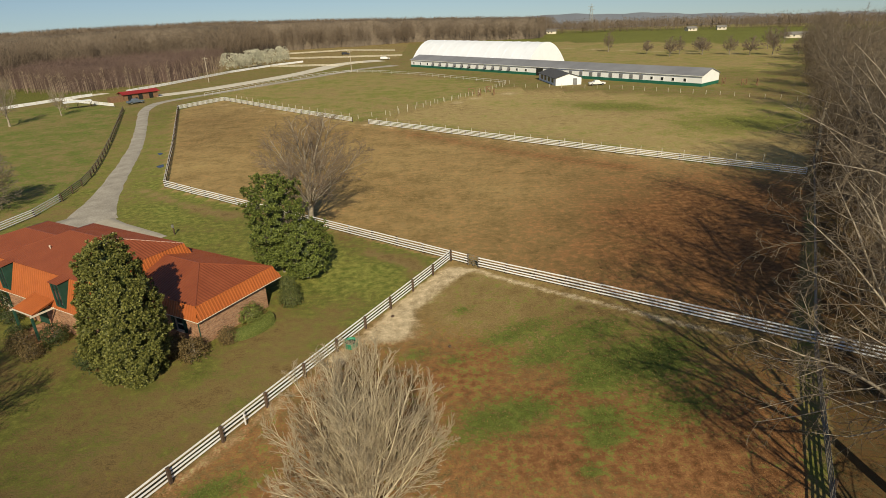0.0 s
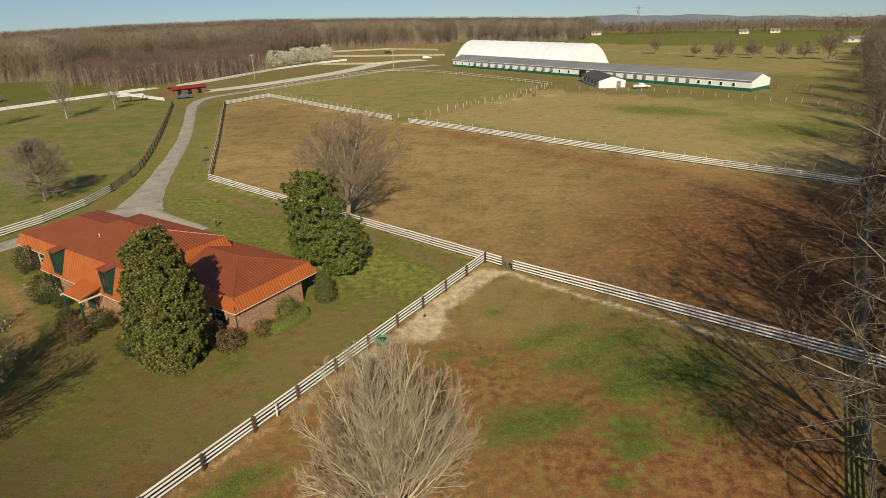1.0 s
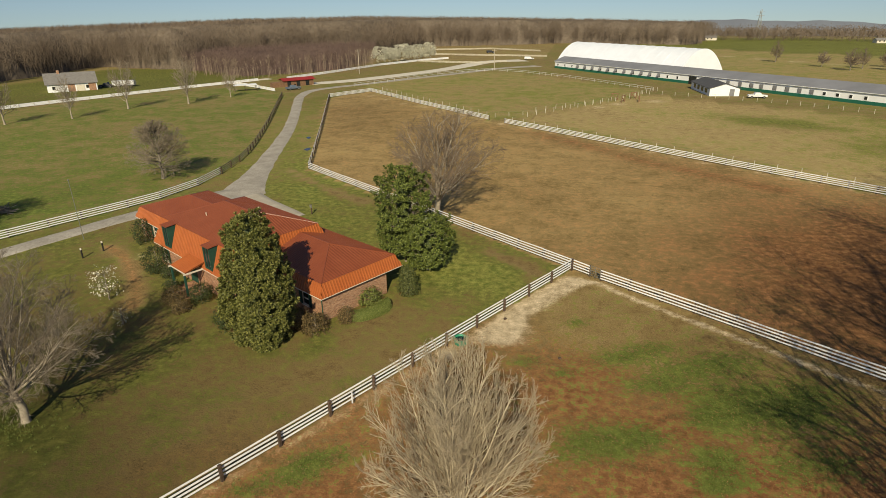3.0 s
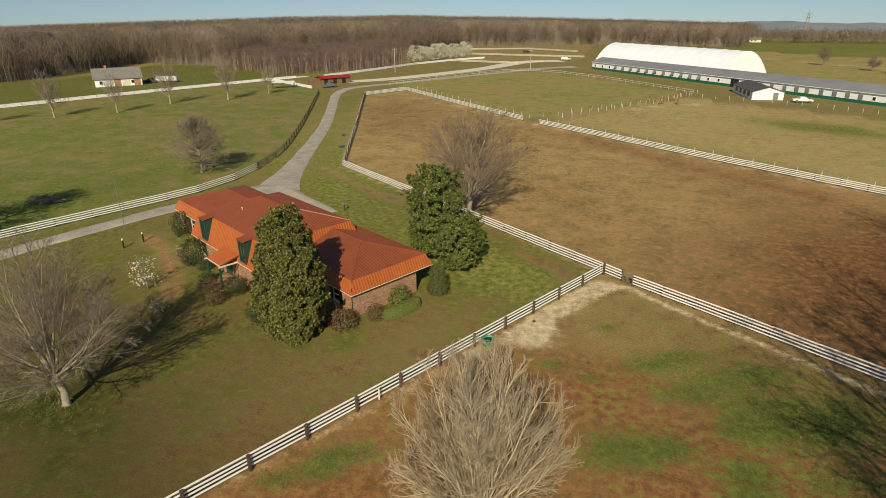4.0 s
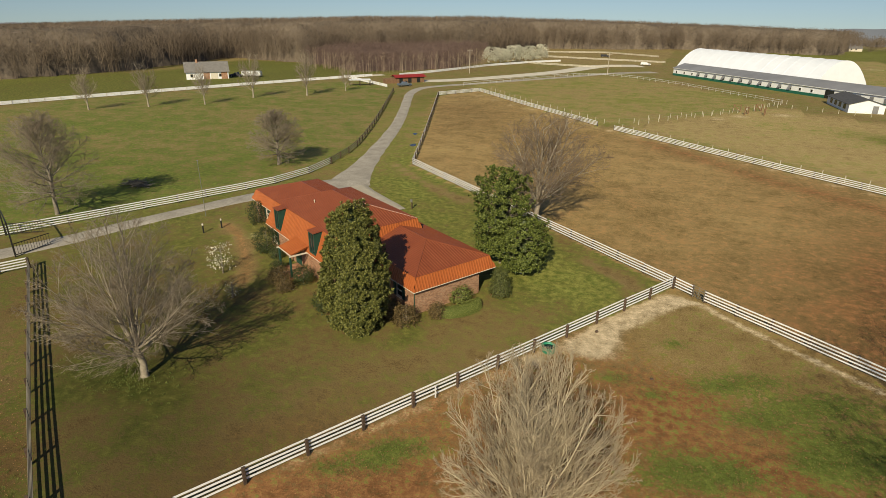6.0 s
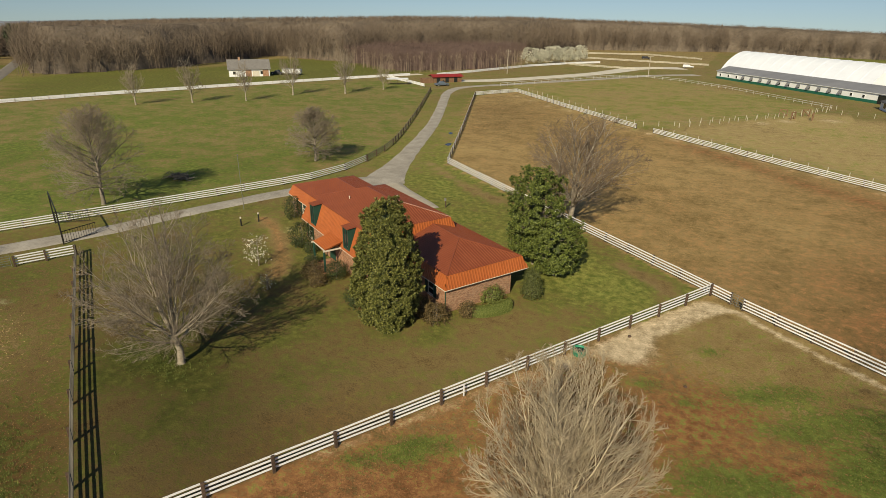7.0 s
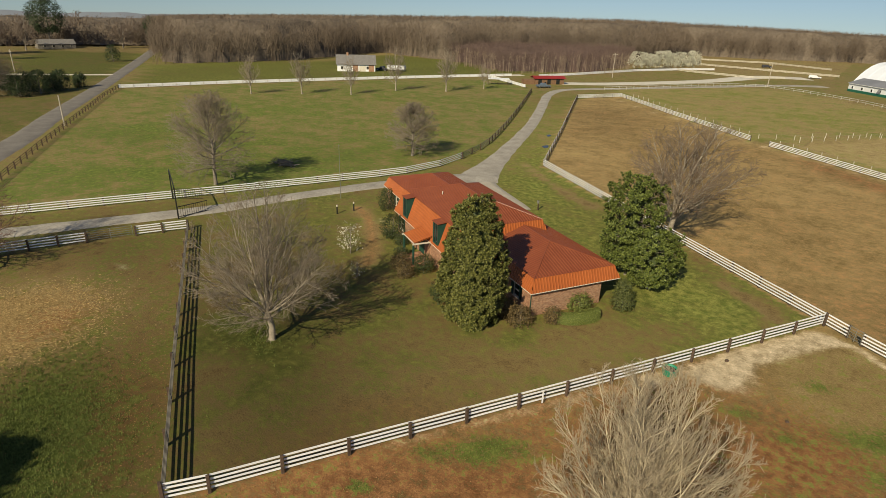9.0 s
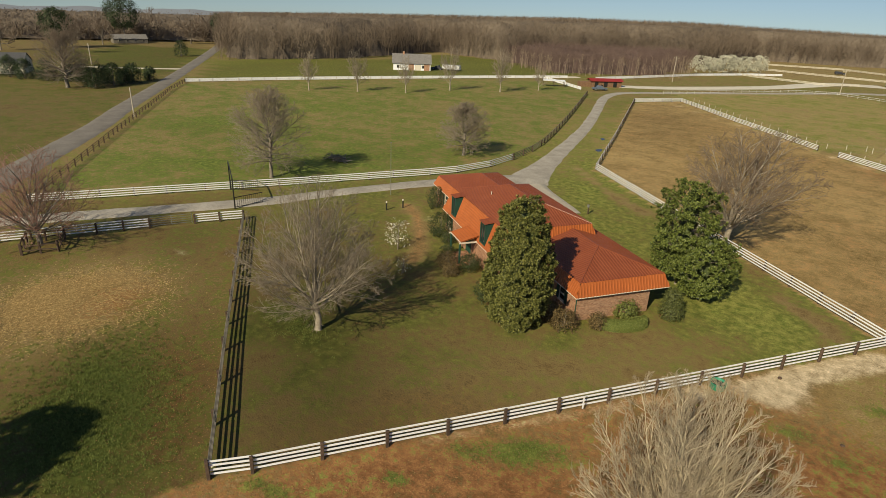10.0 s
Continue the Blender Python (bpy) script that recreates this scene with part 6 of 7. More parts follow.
def pickup(label, x, y, turn, paint, long_cab=False, name="pickup_truck"):
    car = thing(name, label, "truck", pose(x, y, 0, 0, 0, turn))
    bm = bmesh.new()
    top = [(-2.6, 0.45), (2.6, 0.45), (2.65, 0.9), (1.15, 1.02), (0.65, 1.62), (-0.75 if not long_cab else -2.4, 1.66), (-0.95 if not long_cab else -2.6, 1.05), (-2.6, 1.0)]
    sides = []
    for y_, k in ((-0.92, 1.0), (0.92, 1.0)):
        sides.append([bm.verts.new((px_, y_ * (0.86 if pz > 1.1 else 1.0), pz)) for px_, pz in top])
    for i in range(8):
        j = (i + 1) % 8
        bm.faces.new((sides[0][i], sides[0][j], sides[1][j], sides[1][i]))
    bm.faces.new(sides[0])
    bm.faces.new(sides[1][::-1])
    bmesh.ops.bevel(bm, geom=bm.edges[:], offset=0.05, segments=2, affect="EDGES")
    part("body", joined(bm, "body", paint, False), car)
    part("windscreen", box_mesh("windscreen", WINDOW, 0.70, 0.74, -0.7, 0.7, -0.30, 0.26), car, "dark windscreen", pose(0.22, 0, 1.33, 0, -38, 0))
    for s in (-1, 1):
        part("side_window", box_mesh("side_window", WINDOW, -0.6, 0.55, -0.02, 0.02, 1.1, 1.52), car, "dark side window", pose(0, s * 0.83, 0, s * 9, 0, 0))
        for wx in (-1.65, 1.7):
            bm = bmesh.new()
            tube(bm, (wx, s * 0.78, 0.37), (wx, s * 1.0, 0.37), 0.37, 0.37, 14)
            w = part("wheel", joined(bm, "wheel", RUBBER), car, "black rubber tyre")
            bm = bmesh.new()
            tube(bm, (wx, s * 1.0, 0.37), (wx, s * 1.015, 0.37), 0.22, 0.20, 12)
            part("rim", joined(bm, "rim", CHROME), w)
    return car


BLUE_PAINT = plain("blue_grey_car_paint", (0.10, 0.13, 0.17), (0.13, 0.16, 0.20), 1.0, 0.25)
WHITE_PAINT = plain("white_car_paint", (0.68, 0.68, 0.68), (0.76, 0.76, 0.76), 1.0, 0.25)
DARK_PAINT = plain("dark_car_paint", (0.03, 0.03, 0.035), (0.05, 0.05, 0.055), 1.0, 0.25)
pickup("blue-grey pickup truck parked beside the field stable", -98.6, 194.6, 52, BLUE_PAINT)
pickup("white pickup truck parked beside the barn", 52.0, 192.4, 0, WHITE_PAINT)
pickup("dark car parked beside the white riding ring", -56.5, 387, 20, DARK_PAINT, True, "estate_car")
pickup("white van parked beside the barns", -27.5, 334, 10, WHITE_PAINT, True, "van")
pickup("dark pickup truck parked beside the farmhouse", -174.5, 192.6, 20, DARK_PAINT)
trailer = thing("stock_trailer", "long white stock trailer beside the farmhouse", "trailer", pose(-169.5, 196.0, 0, 0, 0, 20))
part("body", box_mesh("body", WHITE_PAINT, -4, 4, -1.1, 1.1, 0.5, 2.3, 0.1), trailer)
for s in (-1, 1):
    for wx in (-0.8, 0.3):
        bm = bmesh.new()
        tube(bm, (wx, s * 0.95, 0.36), (wx, s * 1.15, 0.36), 0.36, 0.36, 12)
        part("wheel", joined(bm, "wheel", RUBBER), trailer, "black rubber tyre")


# ---- further fences ----
WHITE_RAIL = box_mesh("rail", WHITE, 0, 1, -0.012, 0.012, -0.028, 0.028)
WIRE = box_mesh("wire", GREY_TIMBER, 0, 1, -0.006, 0.006, -0.008, 0.008)
WIDE_BOARD = box_mesh("board", WHITE, 0, 1, -0.016, 0.016, -0.145, 0.145)
RING_BOARD = box_mesh("board", FADED, 0, 1, -0.016, 0.016, -0.085, 0.085)
BROWN_BOARD = box_mesh("board", POST, 0, 1, -0.014, 0.014, -0.04, 0.04)
CLOSE = (0.35, 0.68, 1.01)
# these boards are grey where the other lawn fence is white
fence("grey board fence with long shadow on the lawn", [(-25.6, 10.9), (-36.6, 17.9), (-46.7, 24.5), (-61.4, 34.1)], 1, board=GREY_BOARD)
fence("grey board fence under the big bare trees", [(8.5, 3), (20.2, 23.2), (27.5, 36.5), (60, 90)], -1, board=GREY_BOARD)
fence("dark post-and-rail fence along the country road", [(-88, 20.5), (-118.3, 40.4), (-170.1, 75.4), (-186, 87.6)], -1, 3.2, (0.4, 0.75, 1.1), board=BROWN_BOARD, group="road fences")
WHITE_LINES = "white farm fences"
fence("white close-boarded fence along the sandy road", [(-117, 226), (-110, 247), (-98.5, 291), (-84, 322), (-73, 336)], -1, 5.0, CLOSE, WHITE_POST, WIDE_BOARD, group=WHITE_LINES)
fence("white close-boarded fence along the concrete road", [(-184, 86), (-175, 113), (-159, 151), (-139, 194), (-126, 219)], -1, 4.0, CLOSE, WHITE_POST, WIDE_BOARD, group=WHITE_LINES)
fence("white close-boarded fence beside the field shelter", [(-134, 210), (-112.5, 195.6), (-102.5, 188.6)], -1, 3.2, CLOSE, WHITE_POST, WIDE_BOARD, group=WHITE_LINES)
fence("white riding ring fence", [(-104, 329), (-80, 312.6), (-49, 305), (-38, 318)], -1, 4.0, CLOSE, WHITE_POST, RING_BOARD, group=WHITE_LINES)
fence("white fence at the back of the riding ring", [(-91, 368), (-55, 360), (-19, 354)], -1, 4.0, CLOSE, WHITE_POST, RING_BOARD, group=WHITE_LINES)
fence("white fence before the woods", [(-104, 411), (-61, 425), (-26, 401)], -1, 5.0, CLOSE, WHITE_POST, RING_BOARD, group=WHITE_LINES)
THIN = (0.55, 1.15)
for label, pts in (("white post-and-rail fence round the pasture", [(-80, 206), (-72, 221), (-58.7, 249), (-48, 262), (-38, 268), (-24, 261), (-6, 244), (24, 206)]),
                   ("white post fence across the pasture", [(-12, 150), (-3.7, 161.8), (4.4, 172.2), (15.4, 186), (23, 204)]),
                   ("white post fence across the pasture", [(-10.5, 158), (-0.5, 169.2), (9.8, 181), (25.4, 206)]),
                   ("white post fence before the barn", [(22, 197), (40, 190), (56.6, 180.5), (75, 164), (93.7, 145)]),
                   ("white post fence behind the board fence", [(-66, 196), (-43, 171), (-20, 147.5), (-10, 154)]),
                   ("white post fence behind the board fence", [(-15, 142), (15.4, 116.6), (41.5, 96), (60, 88), (62, 92)])):
    fence(label, pts, 1, 3.7, THIN, WHITE_POST, WHITE_RAIL if "rail" in label else WIRE, group="white post fences")


# ---- gates, poles and small things ----
def steel_gate(label, a, b, top=1.25):
    a, b = Vector((*a, 0)), Vector((*b, 0))
    d = b - a
    root = thing("steel_gate", label, "gate", pose(a.x, a.y, 0, 0, 0, math.degrees(math.atan2(d.y, d.x))))
    n = d.length
    for k in range(5):
        z = 0.25 + (top - 0.25) * k / 4
        bm = bmesh.new()
        tube(bm, (0.08, 0, z), (n - 0.08, 0, z), 0.022, 0.022, 6)
        part("bar", joined(bm, "bar", GATE_STEEL), root)
    for x in (0.06, n / 2, n - 0.06):
        bm = bmesh.new()
        tube(bm, (x, 0, 0.08), (x, 0, top + 0.05), 0.03, 0.03, 6)
        part("upright", joined(bm, "upright", GATE_STEEL), root)


GATE_STEEL = plain("dull_galvanised_steel", (0.22, 0.22, 0.20), (0.34, 0.34, 0.31), 3.0, 0.5, metal=0.6)
steel_gate("small grey steel gate between board fences", (2.55, 55.3), (3.6, 54.5))
steel_gate("grey tubular steel field gate", (-64.0, 29.0), (-65.8, 24.9))


def gate_portal():
    root = thing("gate_portal", "tall black steel portal over the lane", "gate", pose(-65.6, 35.3, 0, 0, 0, math.degrees(math.atan2(3.8, -7.8))))
    for x in (0, 8.6):
        part("post", box_mesh("post", DARK_METAL, x - 0.075, x + 0.075, -0.075, 0.075, -0.3, 4.0, 0.012), root, "black steel post")
        part("brace", box_mesh("brace", DARK_METAL, -0.05, 0.05, -0.05, 0.05, 0, 1.5), root, "", pose(x + (0.05 if x < 1 else -0.05), 0, 2.95, 0, 42 if x < 1 else -42, 0))
    part("beam", box_mesh("beam", DARK_METAL, -0.2, 8.8, -0.06, 0.06, 4.0, 4.12, 0.012), root, "black steel cross beam")
    for x, turn in ((0.15, -68), (8.45, 248)):
        leaf = part("gate_leaf", box_mesh("gate_leaf", DARK_METAL, 0, 3.9, -0.03, 0.03, 1.42, 1.5), root, "open black barred gate leaf", pose(x, 0, 0, 0, 0, turn))
        part("bottom_rail", box_mesh("bottom_rail", DARK_METAL, 0, 3.9, -0.03, 0.03, 0.15, 0.22), leaf)
        for k in range(14):
            part("bar", GATE_BAR, leaf, m=pose(0.1 + 0.285 * k, 0, 0))


GATE_BAR = box_mesh("bar", DARK_METAL, -0.015, 0.015, -0.015, 0.015, 0.2, 1.45)
gate_portal()


def pole(label, x, y, h, r, material, name="utility_pole", arm=False):
    root = thing(name, label, "pole", pose(x, y, float(fall(np.array(x), np.array(y)))))
    bm = bmesh.new()
    tube(bm, (0, 0, -0.5), (0, 0, h), r, r * 0.7, 8)
    part("shaft", joined(bm, "shaft", material), root)
    if arm:
        part("crossarm", box_mesh("crossarm", material, -1.1, 1.1, -0.06, 0.06, h - 0.7, h - 0.58), root)
        for x_ in (-1.0, 0.0, 1.0):
            bm = bmesh.new()
            tube(bm, (x_, 0, h - 0.58), (x_, 0, h - 0.36), 0.05, 0.03, 6)
            part("insulator", joined(bm, "insulator", CREAM), root)
    return root


pole("weathered pale wooden utility pole", -135, 51, 6.2, 0.16, PALE_POLE)
pole("weathered pale wooden utility pole", -246.6, 80.8, 7.5, 0.2, PALE_POLE, arm=True)
pole("pale wooden utility pole before the thicket", -94.8, 251, 10.2, 0.17, PALE_POLE, arm=True)
pole("pale wooden utility pole beside the pasture", -38, 273, 9.2, 0.17, PALE_POLE, arm=True)
lamp = pole("thin grey flagpole beside the lane", -57.0, 54.3, 7.4, 0.045, GATE_STEEL, "flagpole")
bm = bmesh.new()
bmesh.ops.create_icosphere(bm, subdivisions=2, radius=0.09, matrix=Matrix.Translation((0, 0, 7.45)))
part("finial", joined(bm, "finial", GATE_STEEL), lamp)


def bollard(x, y):
    root = thing("bollard_light", "dark bollard light with pale cap beside the path", "light", pose(x, y, 0), group="bollard lights")
    bm = bmesh.new()
    tube(bm, (0, 0, -0.2), (0, 0, 1.0), 0.09, 0.09, 10)
    part("shaft", joined(bm, "shaft", DARK_METAL), root)
    bm = bmesh.new()
    tube(bm, (0, 0, 1.0), (0, 0, 1.2), 0.11, 0.08, 10)
    part("cap", joined(bm, "cap", CREAM), root, "pale lamp cap")


bollard(-52.6, 49.4)
bollard(-51.9, 51.7)

meter = thing("meter_post", "leaning wooden meter post on the grass", "post", pose(-33.7, 68.4, 0))
part("stake", box_mesh("stake", POST, -0.07, 0.07, -0.07, 0.07, -0.3, 1.35, 0.01), meter)
part("meter_box", box_mesh("meter_box", GATE_STEEL, -0.16, 0.16, -0.17, -0.075, 0.95, 1.35, 0.02), meter, "grey metal meter box")


def water_tub():
    """A round green trough with a rolled rim, half full."""
    root = thing("water_trough", "round green plastic water trough beside the fence", "trough", pose(-7.75, 40.3, 0))
    bm = bmesh.new()
    prof = [(0.50, 0.0), (0.56, 0.42), (0.60, 0.46), (0.62, 0.50), (0.58, 0.53), (0.53, 0.50), (0.46, 0.06), (0.0, 0.05)]
    rings = []
    for r, z in prof:
        rings.append([bm.verts.new((r * math.cos(a), r * math.sin(a), z)) for a in (2 * math.pi * i / 28 for i in range(28))] if r else [bm.verts.new((0, 0, z))])
    for r0, r1 in zip(rings, rings[1:]):
        for i in range(28):
            j = (i + 1) % 28
            bm.faces.new((r0[i], r0[j], r1[j], r1[i]) if len(r1) > 1 else (r0[i], r0[j], r1[0]))
    part("tub", joined(bm, "tub", TUB, True), root)
    bm = bmesh.new()
    bmesh.ops.create_circle(bm, cap_ends=True, segments=28, radius=0.505, matrix=Matrix.Translation((0, 0, 0.36)))
    part("water", joined(bm, "water", WATER), root, "dark still water")


TUB = plain("green_plastic", (0.02, 0.20, 0.11), (0.03, 0.26, 0.15), 2.0, 0.5)
WATER = plain("dark_water", (0.01, 0.03, 0.025), (0.015, 0.04, 0.03), 1.0, 0.05)
water_tub()
part("batten", box_mesh("batten", WHITE, -0.05, 0.05, -0.05, -0.018, 0.2, 1.24), next(o for o in bpy.data.objects if o.name == "board_fence"), "white batten over a board joint", pose(12.0, 20.1, 0, 0, 0, 60.2))

# small dark things on the ground
for x, y, s in ((-4.7, 44.9, 0.16), (0.2, 39.6, 0.13), (-26.3, 11.4, 0.2)):
    bm = bmesh.new()
    bmesh.ops.create_icosphere(bm, subdivisions=2, radius=s)
    for v in bm.verts:
        v.co *= 1 + 0.35 * noise.noise(v.co * 6 + Vector((x, y, 0)))
        v.co.z *= 0.7
    thing("field_stone", "rough brown stone lying on the dirt", "stone", pose(x, y, s * 0.4), joined(bm, "field_stone", POST if x > -20 else CREAM))


def feeder(x, y, turn):
    root = thing("wooden_jump", "brown timber jump frame in the pasture", "jump", pose(x, y, 0, 0, 0, turn), group="jump frames")
    for sx in (-0.9, 0.9):
        part("upright", box_mesh("upright", WOOD, sx - 0.09, sx + 0.09, -0.09, 0.09, -0.1, 2.0), root)
    part("rail", box_mesh("rail", WOOD, -0.81, 0.81, -0.07, 0.07, 1.7, 1.9), root)
    part("diagonal", box_mesh("diagonal", WOOD, -1.15, 1.15, -0.06, 0.06, -0.09, 0.09), root, "", pose(0, 0.16, 0.95, 0, 42, 0))


for x, y, turn in ((10.8, 183.5, 10), (13.0, 179, 60), (16.4, 186.5, 30), (17.5, 180, 80)):
    feeder(x, y, turn)
for x, y, turn in ((92.8, 178.5, 20), (96, 177, 70), (88.5, 182.5, 40)):
    feeder(x, y, turn)

snag = thing("dead_snag", "pale barkless dead trunk beside the fence", "tree", pose(60.6, 90.6, 0))
V, F = [], []
add_limb(V, F, [Vector((0, 0, -0.3)), Vector((0.1, 0, 3)), Vector((-0.1, 0.1, 6)), Vector((0.05, 0.1, 9.3))], [0.3, 0.24, 0.2, 0.1], 8)
for k in range(9):
    z = 2 + 0.75 * k
    a = 2.4 * k
    add_limb(V, F, [Vector((0, 0, z)), Vector((0.7 * math.cos(a), 0.7 * math.sin(a), z + 0.4))], [0.07, 0.02], 4)
part("trunk", mesh_of("trunk", V, F, PALE_BARK, True), snag)

brush = thing("brush_pile", "heap of dark cut branches in the green field", "brush pile", pose(-77, 60.8, 0))
brng = random.Random(4)
V, F = [], []
for k in range(160):
    a = brng.uniform(0, 6.28)
    c = Vector((brng.gauss(0, 0.9), brng.gauss(0, 0.5), abs(brng.gauss(0, 0.35)) + 0.06))
    d = Vector((math.cos(a), math.sin(a), brng.gauss(0, 0.25))) * brng.uniform(0.4, 1.0)
    c.z = max(c.z, abs(d.z) + 0.04)
    add_limb(V, F, [c - d, c + d], [0.05, 0.02], 4)
part("branches", mesh_of("branches", V, F, BARK), brush)


def tower():
    root = thing("power_pylon", "distant grey lattice power pylon", "pylon", pose(150, 590, float(fall(np.array(150.0), np.array(590.0)))))
    bm = bmesh.new()
    for sx, sy in ((-1, -1), (1, -1), (1, 1), (-1, 1)):
        tube(bm, (2.2 * sx, 2.2 * sy, 0), (0.4 * sx, 0.4 * sy, 24), 0.13, 0.1, 4)
    for k in range(7):
        z0, z1 = 3.2 * k, 3.2 * (k + 1)
        w0, w1 = 2.2 - 1.8 * z0 / 24, 2.2 - 1.8 * z1 / 24
        for (ax, ay), (bx, by) in (((-1, -1), (1, -1)), ((1, -1), (1, 1)), ((1, 1), (-1, 1)), ((-1, 1), (-1, -1))):
            tube(bm, (ax * w0, ay * w0, z0), (bx * w1, by * w1, z1), 0.07, 0.07, 4)
            tube(bm, (bx * w0, by * w0, z0), (ax * w1, ay * w1, z1), 0.07, 0.07, 4)
    part("lattice", joined(bm, "lattice", GATE_STEEL), root)
    for z in (18.5, 21.5):
        part("crossarm", box_mesh("crossarm", GATE_STEEL, -3.2, 3.2, -0.1, 0.1, z, z + 0.25), root)


tower()

# dark timber pen round the budding tree, and puddles beside the drive
DARK_BOARD = box_mesh("board", POST, 0, 1, -0.03, 0.03, -0.06, 0.06)
fence("dark low timber pen round the budding tree", [(-66.4, 12.4), (-65.0, 15.4), (-68.4, 17.0), (-70.0, 13.8), (-66.4, 12.4)], 1, 1.9, (0.45, 1.0), board=DARK_BOARD, lean=0.06, group="timber pens")
PUDDLE = plain("still_muddy_water", (0.035, 0.032, 0.030), (0.05, 0.046, 0.042), 1.0, 0.22, spec=0.35)
for px0, py0, r in ((-56.4, 116.2, 0.7), (-51.6, 105.5, 0.9)):
    ring = [(r * (1 + 0.25 * math.sin(3 * a + px0)) * math.cos(a) * 0.7, r * (1 + 0.2 * math.cos(2 * a + py0)) * 1.5 * math.sin(a), 0.012) for a in [k * math.pi / 9 for k in range(18)]]
    thing("puddle", "shallow muddy puddle in the grass beside the drive", "puddle", pose(px0, py0, 0, 0, 0, 25), data=mesh_of("puddle", ring, [tuple(range(18))], PUDDLE), kind="structure")

# thin wood along the eastern fence
ex, ey = [], []
erng = np.random.default_rng(12)
for k in range(2100):
    s = 22 + 290 * erng.random() ** 0.72
    o = (2.5 if s < 60 else 0.6) + 44 * erng.random() ** 1.3
    ex.append(20.2 + 0.505 * s + 0.863 * o)
    ey.append(23.2 + 0.863 * s - 0.505 * o)
# straw strewn over the pen
srng = np.random.default_rng(31)
n_straw = 42000
sx, sy = -52.4 + srng.normal(0, 2.7, n_straw), 12.9 + srng.normal(0, 2.9, n_straw)
sa, sl, st = srng.uniform(0, 6.28, n_straw), srng.uniform(0.05, 0.15, n_straw), srng.uniform(-0.25, 0.25, n_straw)
worn = (np.hypot(sx + 50.2, sy - 15.0) < 3.2) & (srng.random(n_straw) < 0.7)
sx, sy = np.where(worn, sx - 4.5, sx), np.where(worn, sy - 3.0, sy)
hx, hy = np.cos(sa) * sl, np.sin(sa) * sl
z0 = srng.uniform(0.01, 0.10, n_straw)
sv = np.stack([np.stack([sx - hx, sy - hy, z0], -1), np.stack([sx - hy * 0.16, sy + hx * 0.16, z0 + 0.02], -1), np.stack([sx + hx, sy + hy, z0 + abs(st) * sl], -1), np.stack([sx + hy * 0.16, sy - hx * 0.16, z0 + 0.02], -1)], 1).reshape(-1, 3)
i4 = np.arange(n_straw) * 4
STRAW = foliage("loose_straw", (0.26, 0.165, 0.06), (0.60, 0.43, 0.19), 0.85, 0.2)
thing("straw", "loose golden straw strewn over the pen", "straw", data=fast_mesh("straw", sv, np.concatenate([np.stack([i4, i4 + 1, i4 + 2], -1), np.stack([i4, i4 + 2, i4 + 3], -1)]), STRAW), kind="stuff")
# one darker brown for every tree of the thin wood
SHADE_BARK = plain("dark_brown_bark", (0.085, 0.066, 0.042), (0.170, 0.134, 0.090), 0.4, 0.95, fine=0.25, spec=0.1)
FINE = [sliver_tree(lr, 46, 0.006, 0.12, 0.0036, 0.30) for _ in range(6)]
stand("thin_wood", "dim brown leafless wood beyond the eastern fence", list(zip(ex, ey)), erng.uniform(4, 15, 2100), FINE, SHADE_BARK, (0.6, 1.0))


# fallen leaves and grass clumps in the nearest paddocks
def flat_bits(rng, xy, size, rise, turn_up):
    """Small four-cornered bits lying askew on the ground."""
    n = len(xy)
    a, s = rng.uniform(0, 6.28, n), size * rng.uniform(0.55, 1.4, n)
    hx, hy, up = np.cos(a) * s, np.sin(a) * s, rng.uniform(0, turn_up, n)
    z = rng.uniform(0.005, rise, n)
    x, y = xy[:, 0], xy[:, 1]
    v = np.stack([np.stack([x - hx, y - hy, z], -1), np.stack([x - hy * 0.6, y + hx * 0.6, z + up * 0.5], -1), np.stack([x + hx, y + hy, z + up], -1), np.stack([x + hy * 0.6, y - hx * 0.6, z], -1)], 1).reshape(-1, 3)
    i = np.arange(n) * 4
    return v, np.concatenate([np.stack([i, i + 1, i + 2], -1), np.stack([i, i + 2, i + 3], -1)])


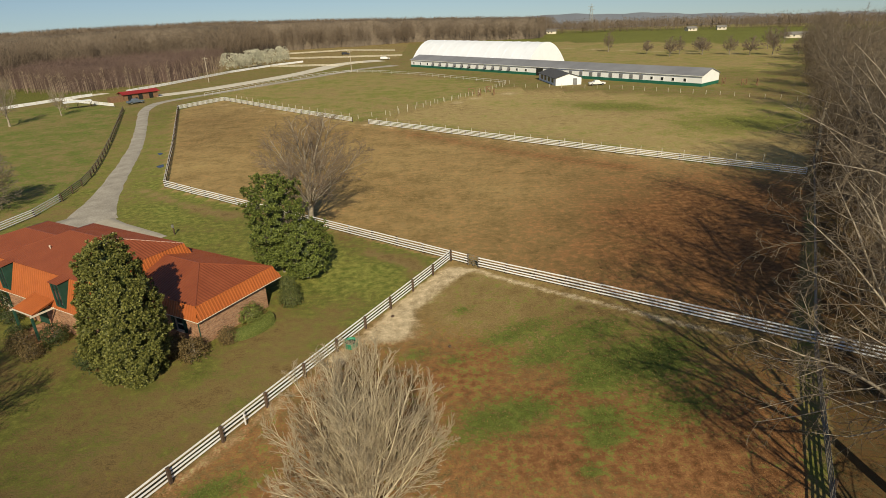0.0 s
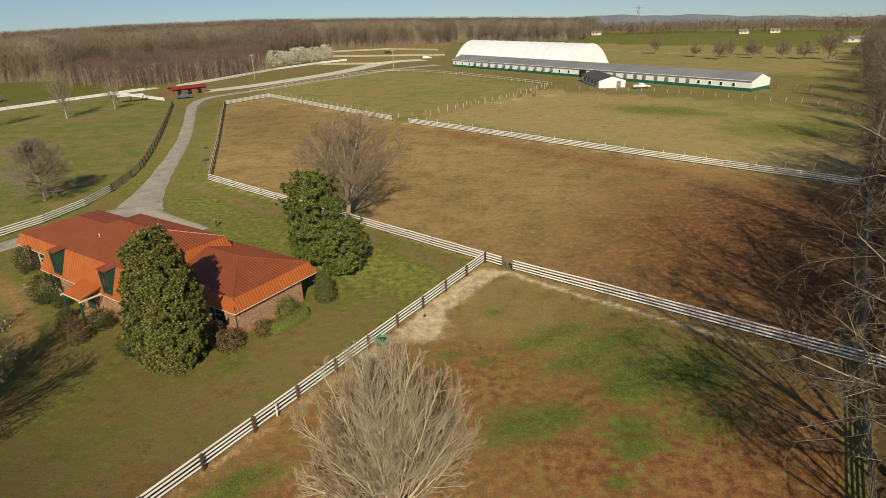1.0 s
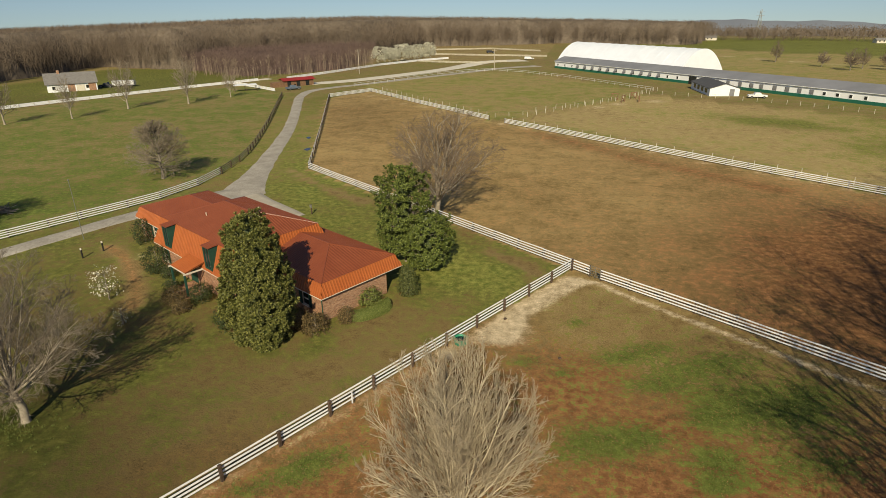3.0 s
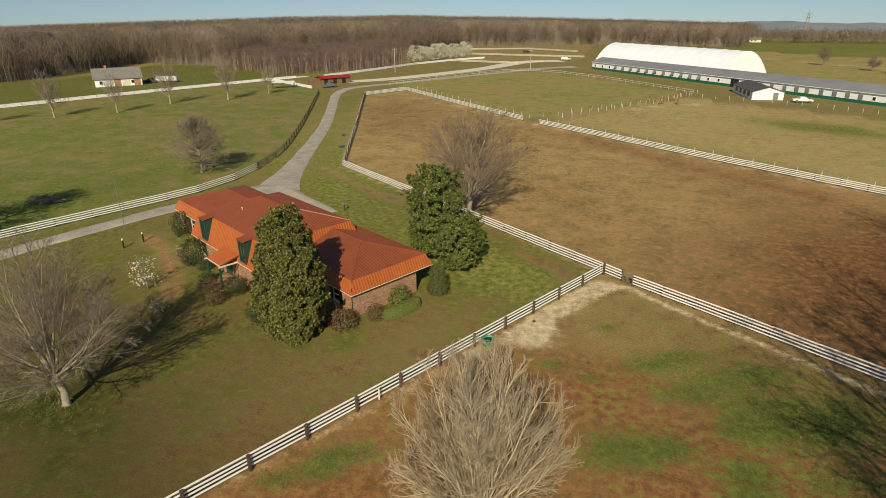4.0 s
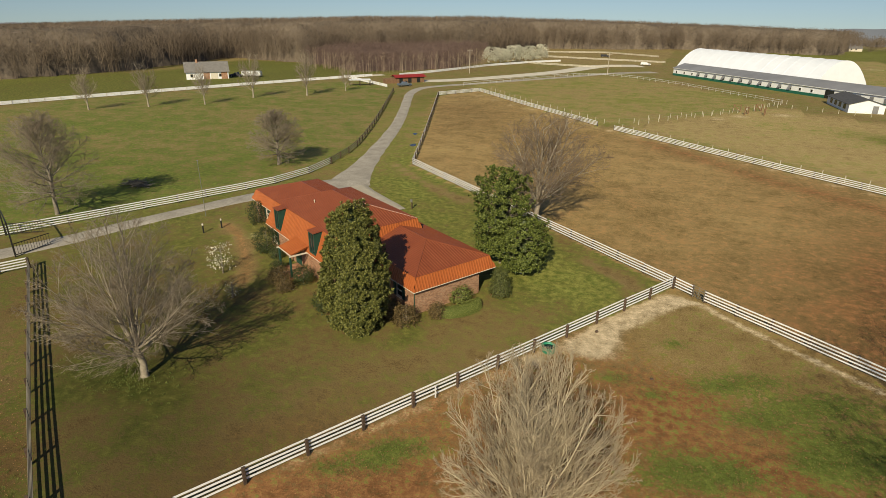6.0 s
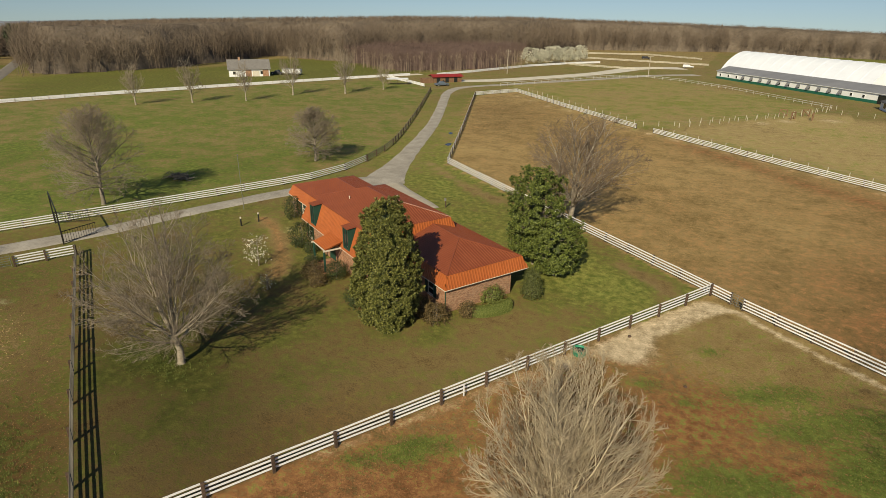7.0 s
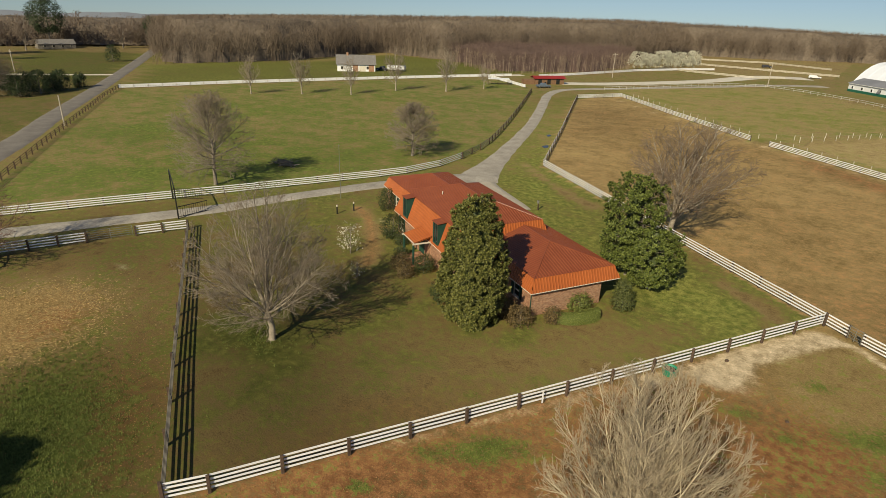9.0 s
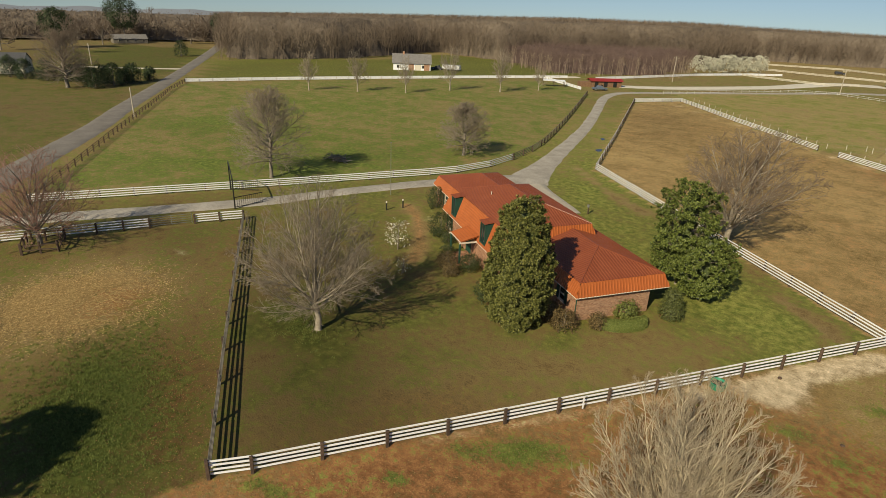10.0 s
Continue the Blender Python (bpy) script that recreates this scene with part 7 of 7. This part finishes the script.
LITTER = foliage("fallen_oak_leaf", (0.12, 0.052, 0.022), (0.32, 0.175, 0.078), 0.85, 0.15)
lx, ly = srng.uniform(-62, 26, 240000), srng.uniform(2, 56, 240000)
clumps = np.zeros(lx.shape)
for cx, cy, r in srng.uniform((-62, 2, 1.5), (26, 56, 6), (70, 3)):
    clumps += spot(lx, ly, cx, cy, r, r * 0.6, 30)
in_near, in_pen = inside(lx, ly, NEAR_PADDOCK), inside(lx, ly, PEN)
chance = np.where(in_near, 0.16 + 0.18 * np.minimum(clumps, 1.5) + 0.55 * spot(lx, ly, -18.5, 17.5, 7, 2.4, 60), np.where(in_pen, 0.02 + 0.06 * np.minimum(clumps, 1.5) + 0.6 * spot(lx, ly, -33, 12, 8, 2.6, -32), 0.0))
chance *= 1 - 0.8 * spot(lx, ly, 0, 50, 7, 9, -30)
on = srng.random(lx.shape) < chance
v, t = flat_bits(srng, np.stack([lx[on], ly[on]], -1), 0.036, 0.03, 0.035)
thing("fallen_leaves", "rust-brown fallen leaves strewn over the grass", "leaves", data=fast_mesh("fallen_leaves", v, t, LITTER), kind="stuff")

TUFT = foliage("fresh_grass_blade", (0.060, 0.088, 0.016), (0.150, 0.172, 0.040), 0.7, 0.2)
gx, gy = [], []
TUFTS = [(cx, cy, rx * 0.8, ry * 0.8, 20, int(25 + 75 * rx * ry)) for cx, cy, rx, ry, k in CLUMPS]
for cx, cy, rx, ry, turn, n in TUFTS + [(-36, 8.5, 5.5, 3.0, -20, 4200), (-40, 12, 4.5, 2.2, -20, 700), (-36, 24, 2.6, 1.2, 0, 260)]:
    u, w = srng.normal(0, 0.85, n) * rx, srng.normal(0, 0.85, n) * ry
    c, sn = math.cos(radians(turn)), math.sin(radians(turn))
    gx += list(cx + u * c - w * sn)
    gy += list(cy + u * sn + w * c)
each = 11
tall = np.repeat(np.where(np.array(gx) < -28, srng.uniform(0.05, 0.17, len(gx)), srng.uniform(0.02, 0.075, len(gx))), each)
gx, gy = np.repeat(gx, each), np.repeat(gy, each)
n = len(gx)
gx, gy = gx + srng.normal(0, 0.075, n), gy + srng.normal(0, 0.075, n)
ga, gl, gh = srng.uniform(0, 6.28, n), srng.uniform(0.03, 0.12, n), tall * srng.uniform(0.6, 1.2, n)
v = np.stack([np.stack([gx - np.sin(ga) * 0.015, gy + np.cos(ga) * 0.015, np.zeros(n)], -1), np.stack([gx + np.sin(ga) * 0.015, gy - np.cos(ga) * 0.015, np.zeros(n)], -1), np.stack([gx + np.cos(ga) * gl, gy + np.sin(ga) * gl, gh], -1)], 1).reshape(-1, 3)
thing("grass_tufts", "fresh green grass clumps in the winter pasture", "grass", data=fast_mesh("grass_tufts", v, np.arange(3 * n).reshape(-1, 3), TUFT), kind="stuff")
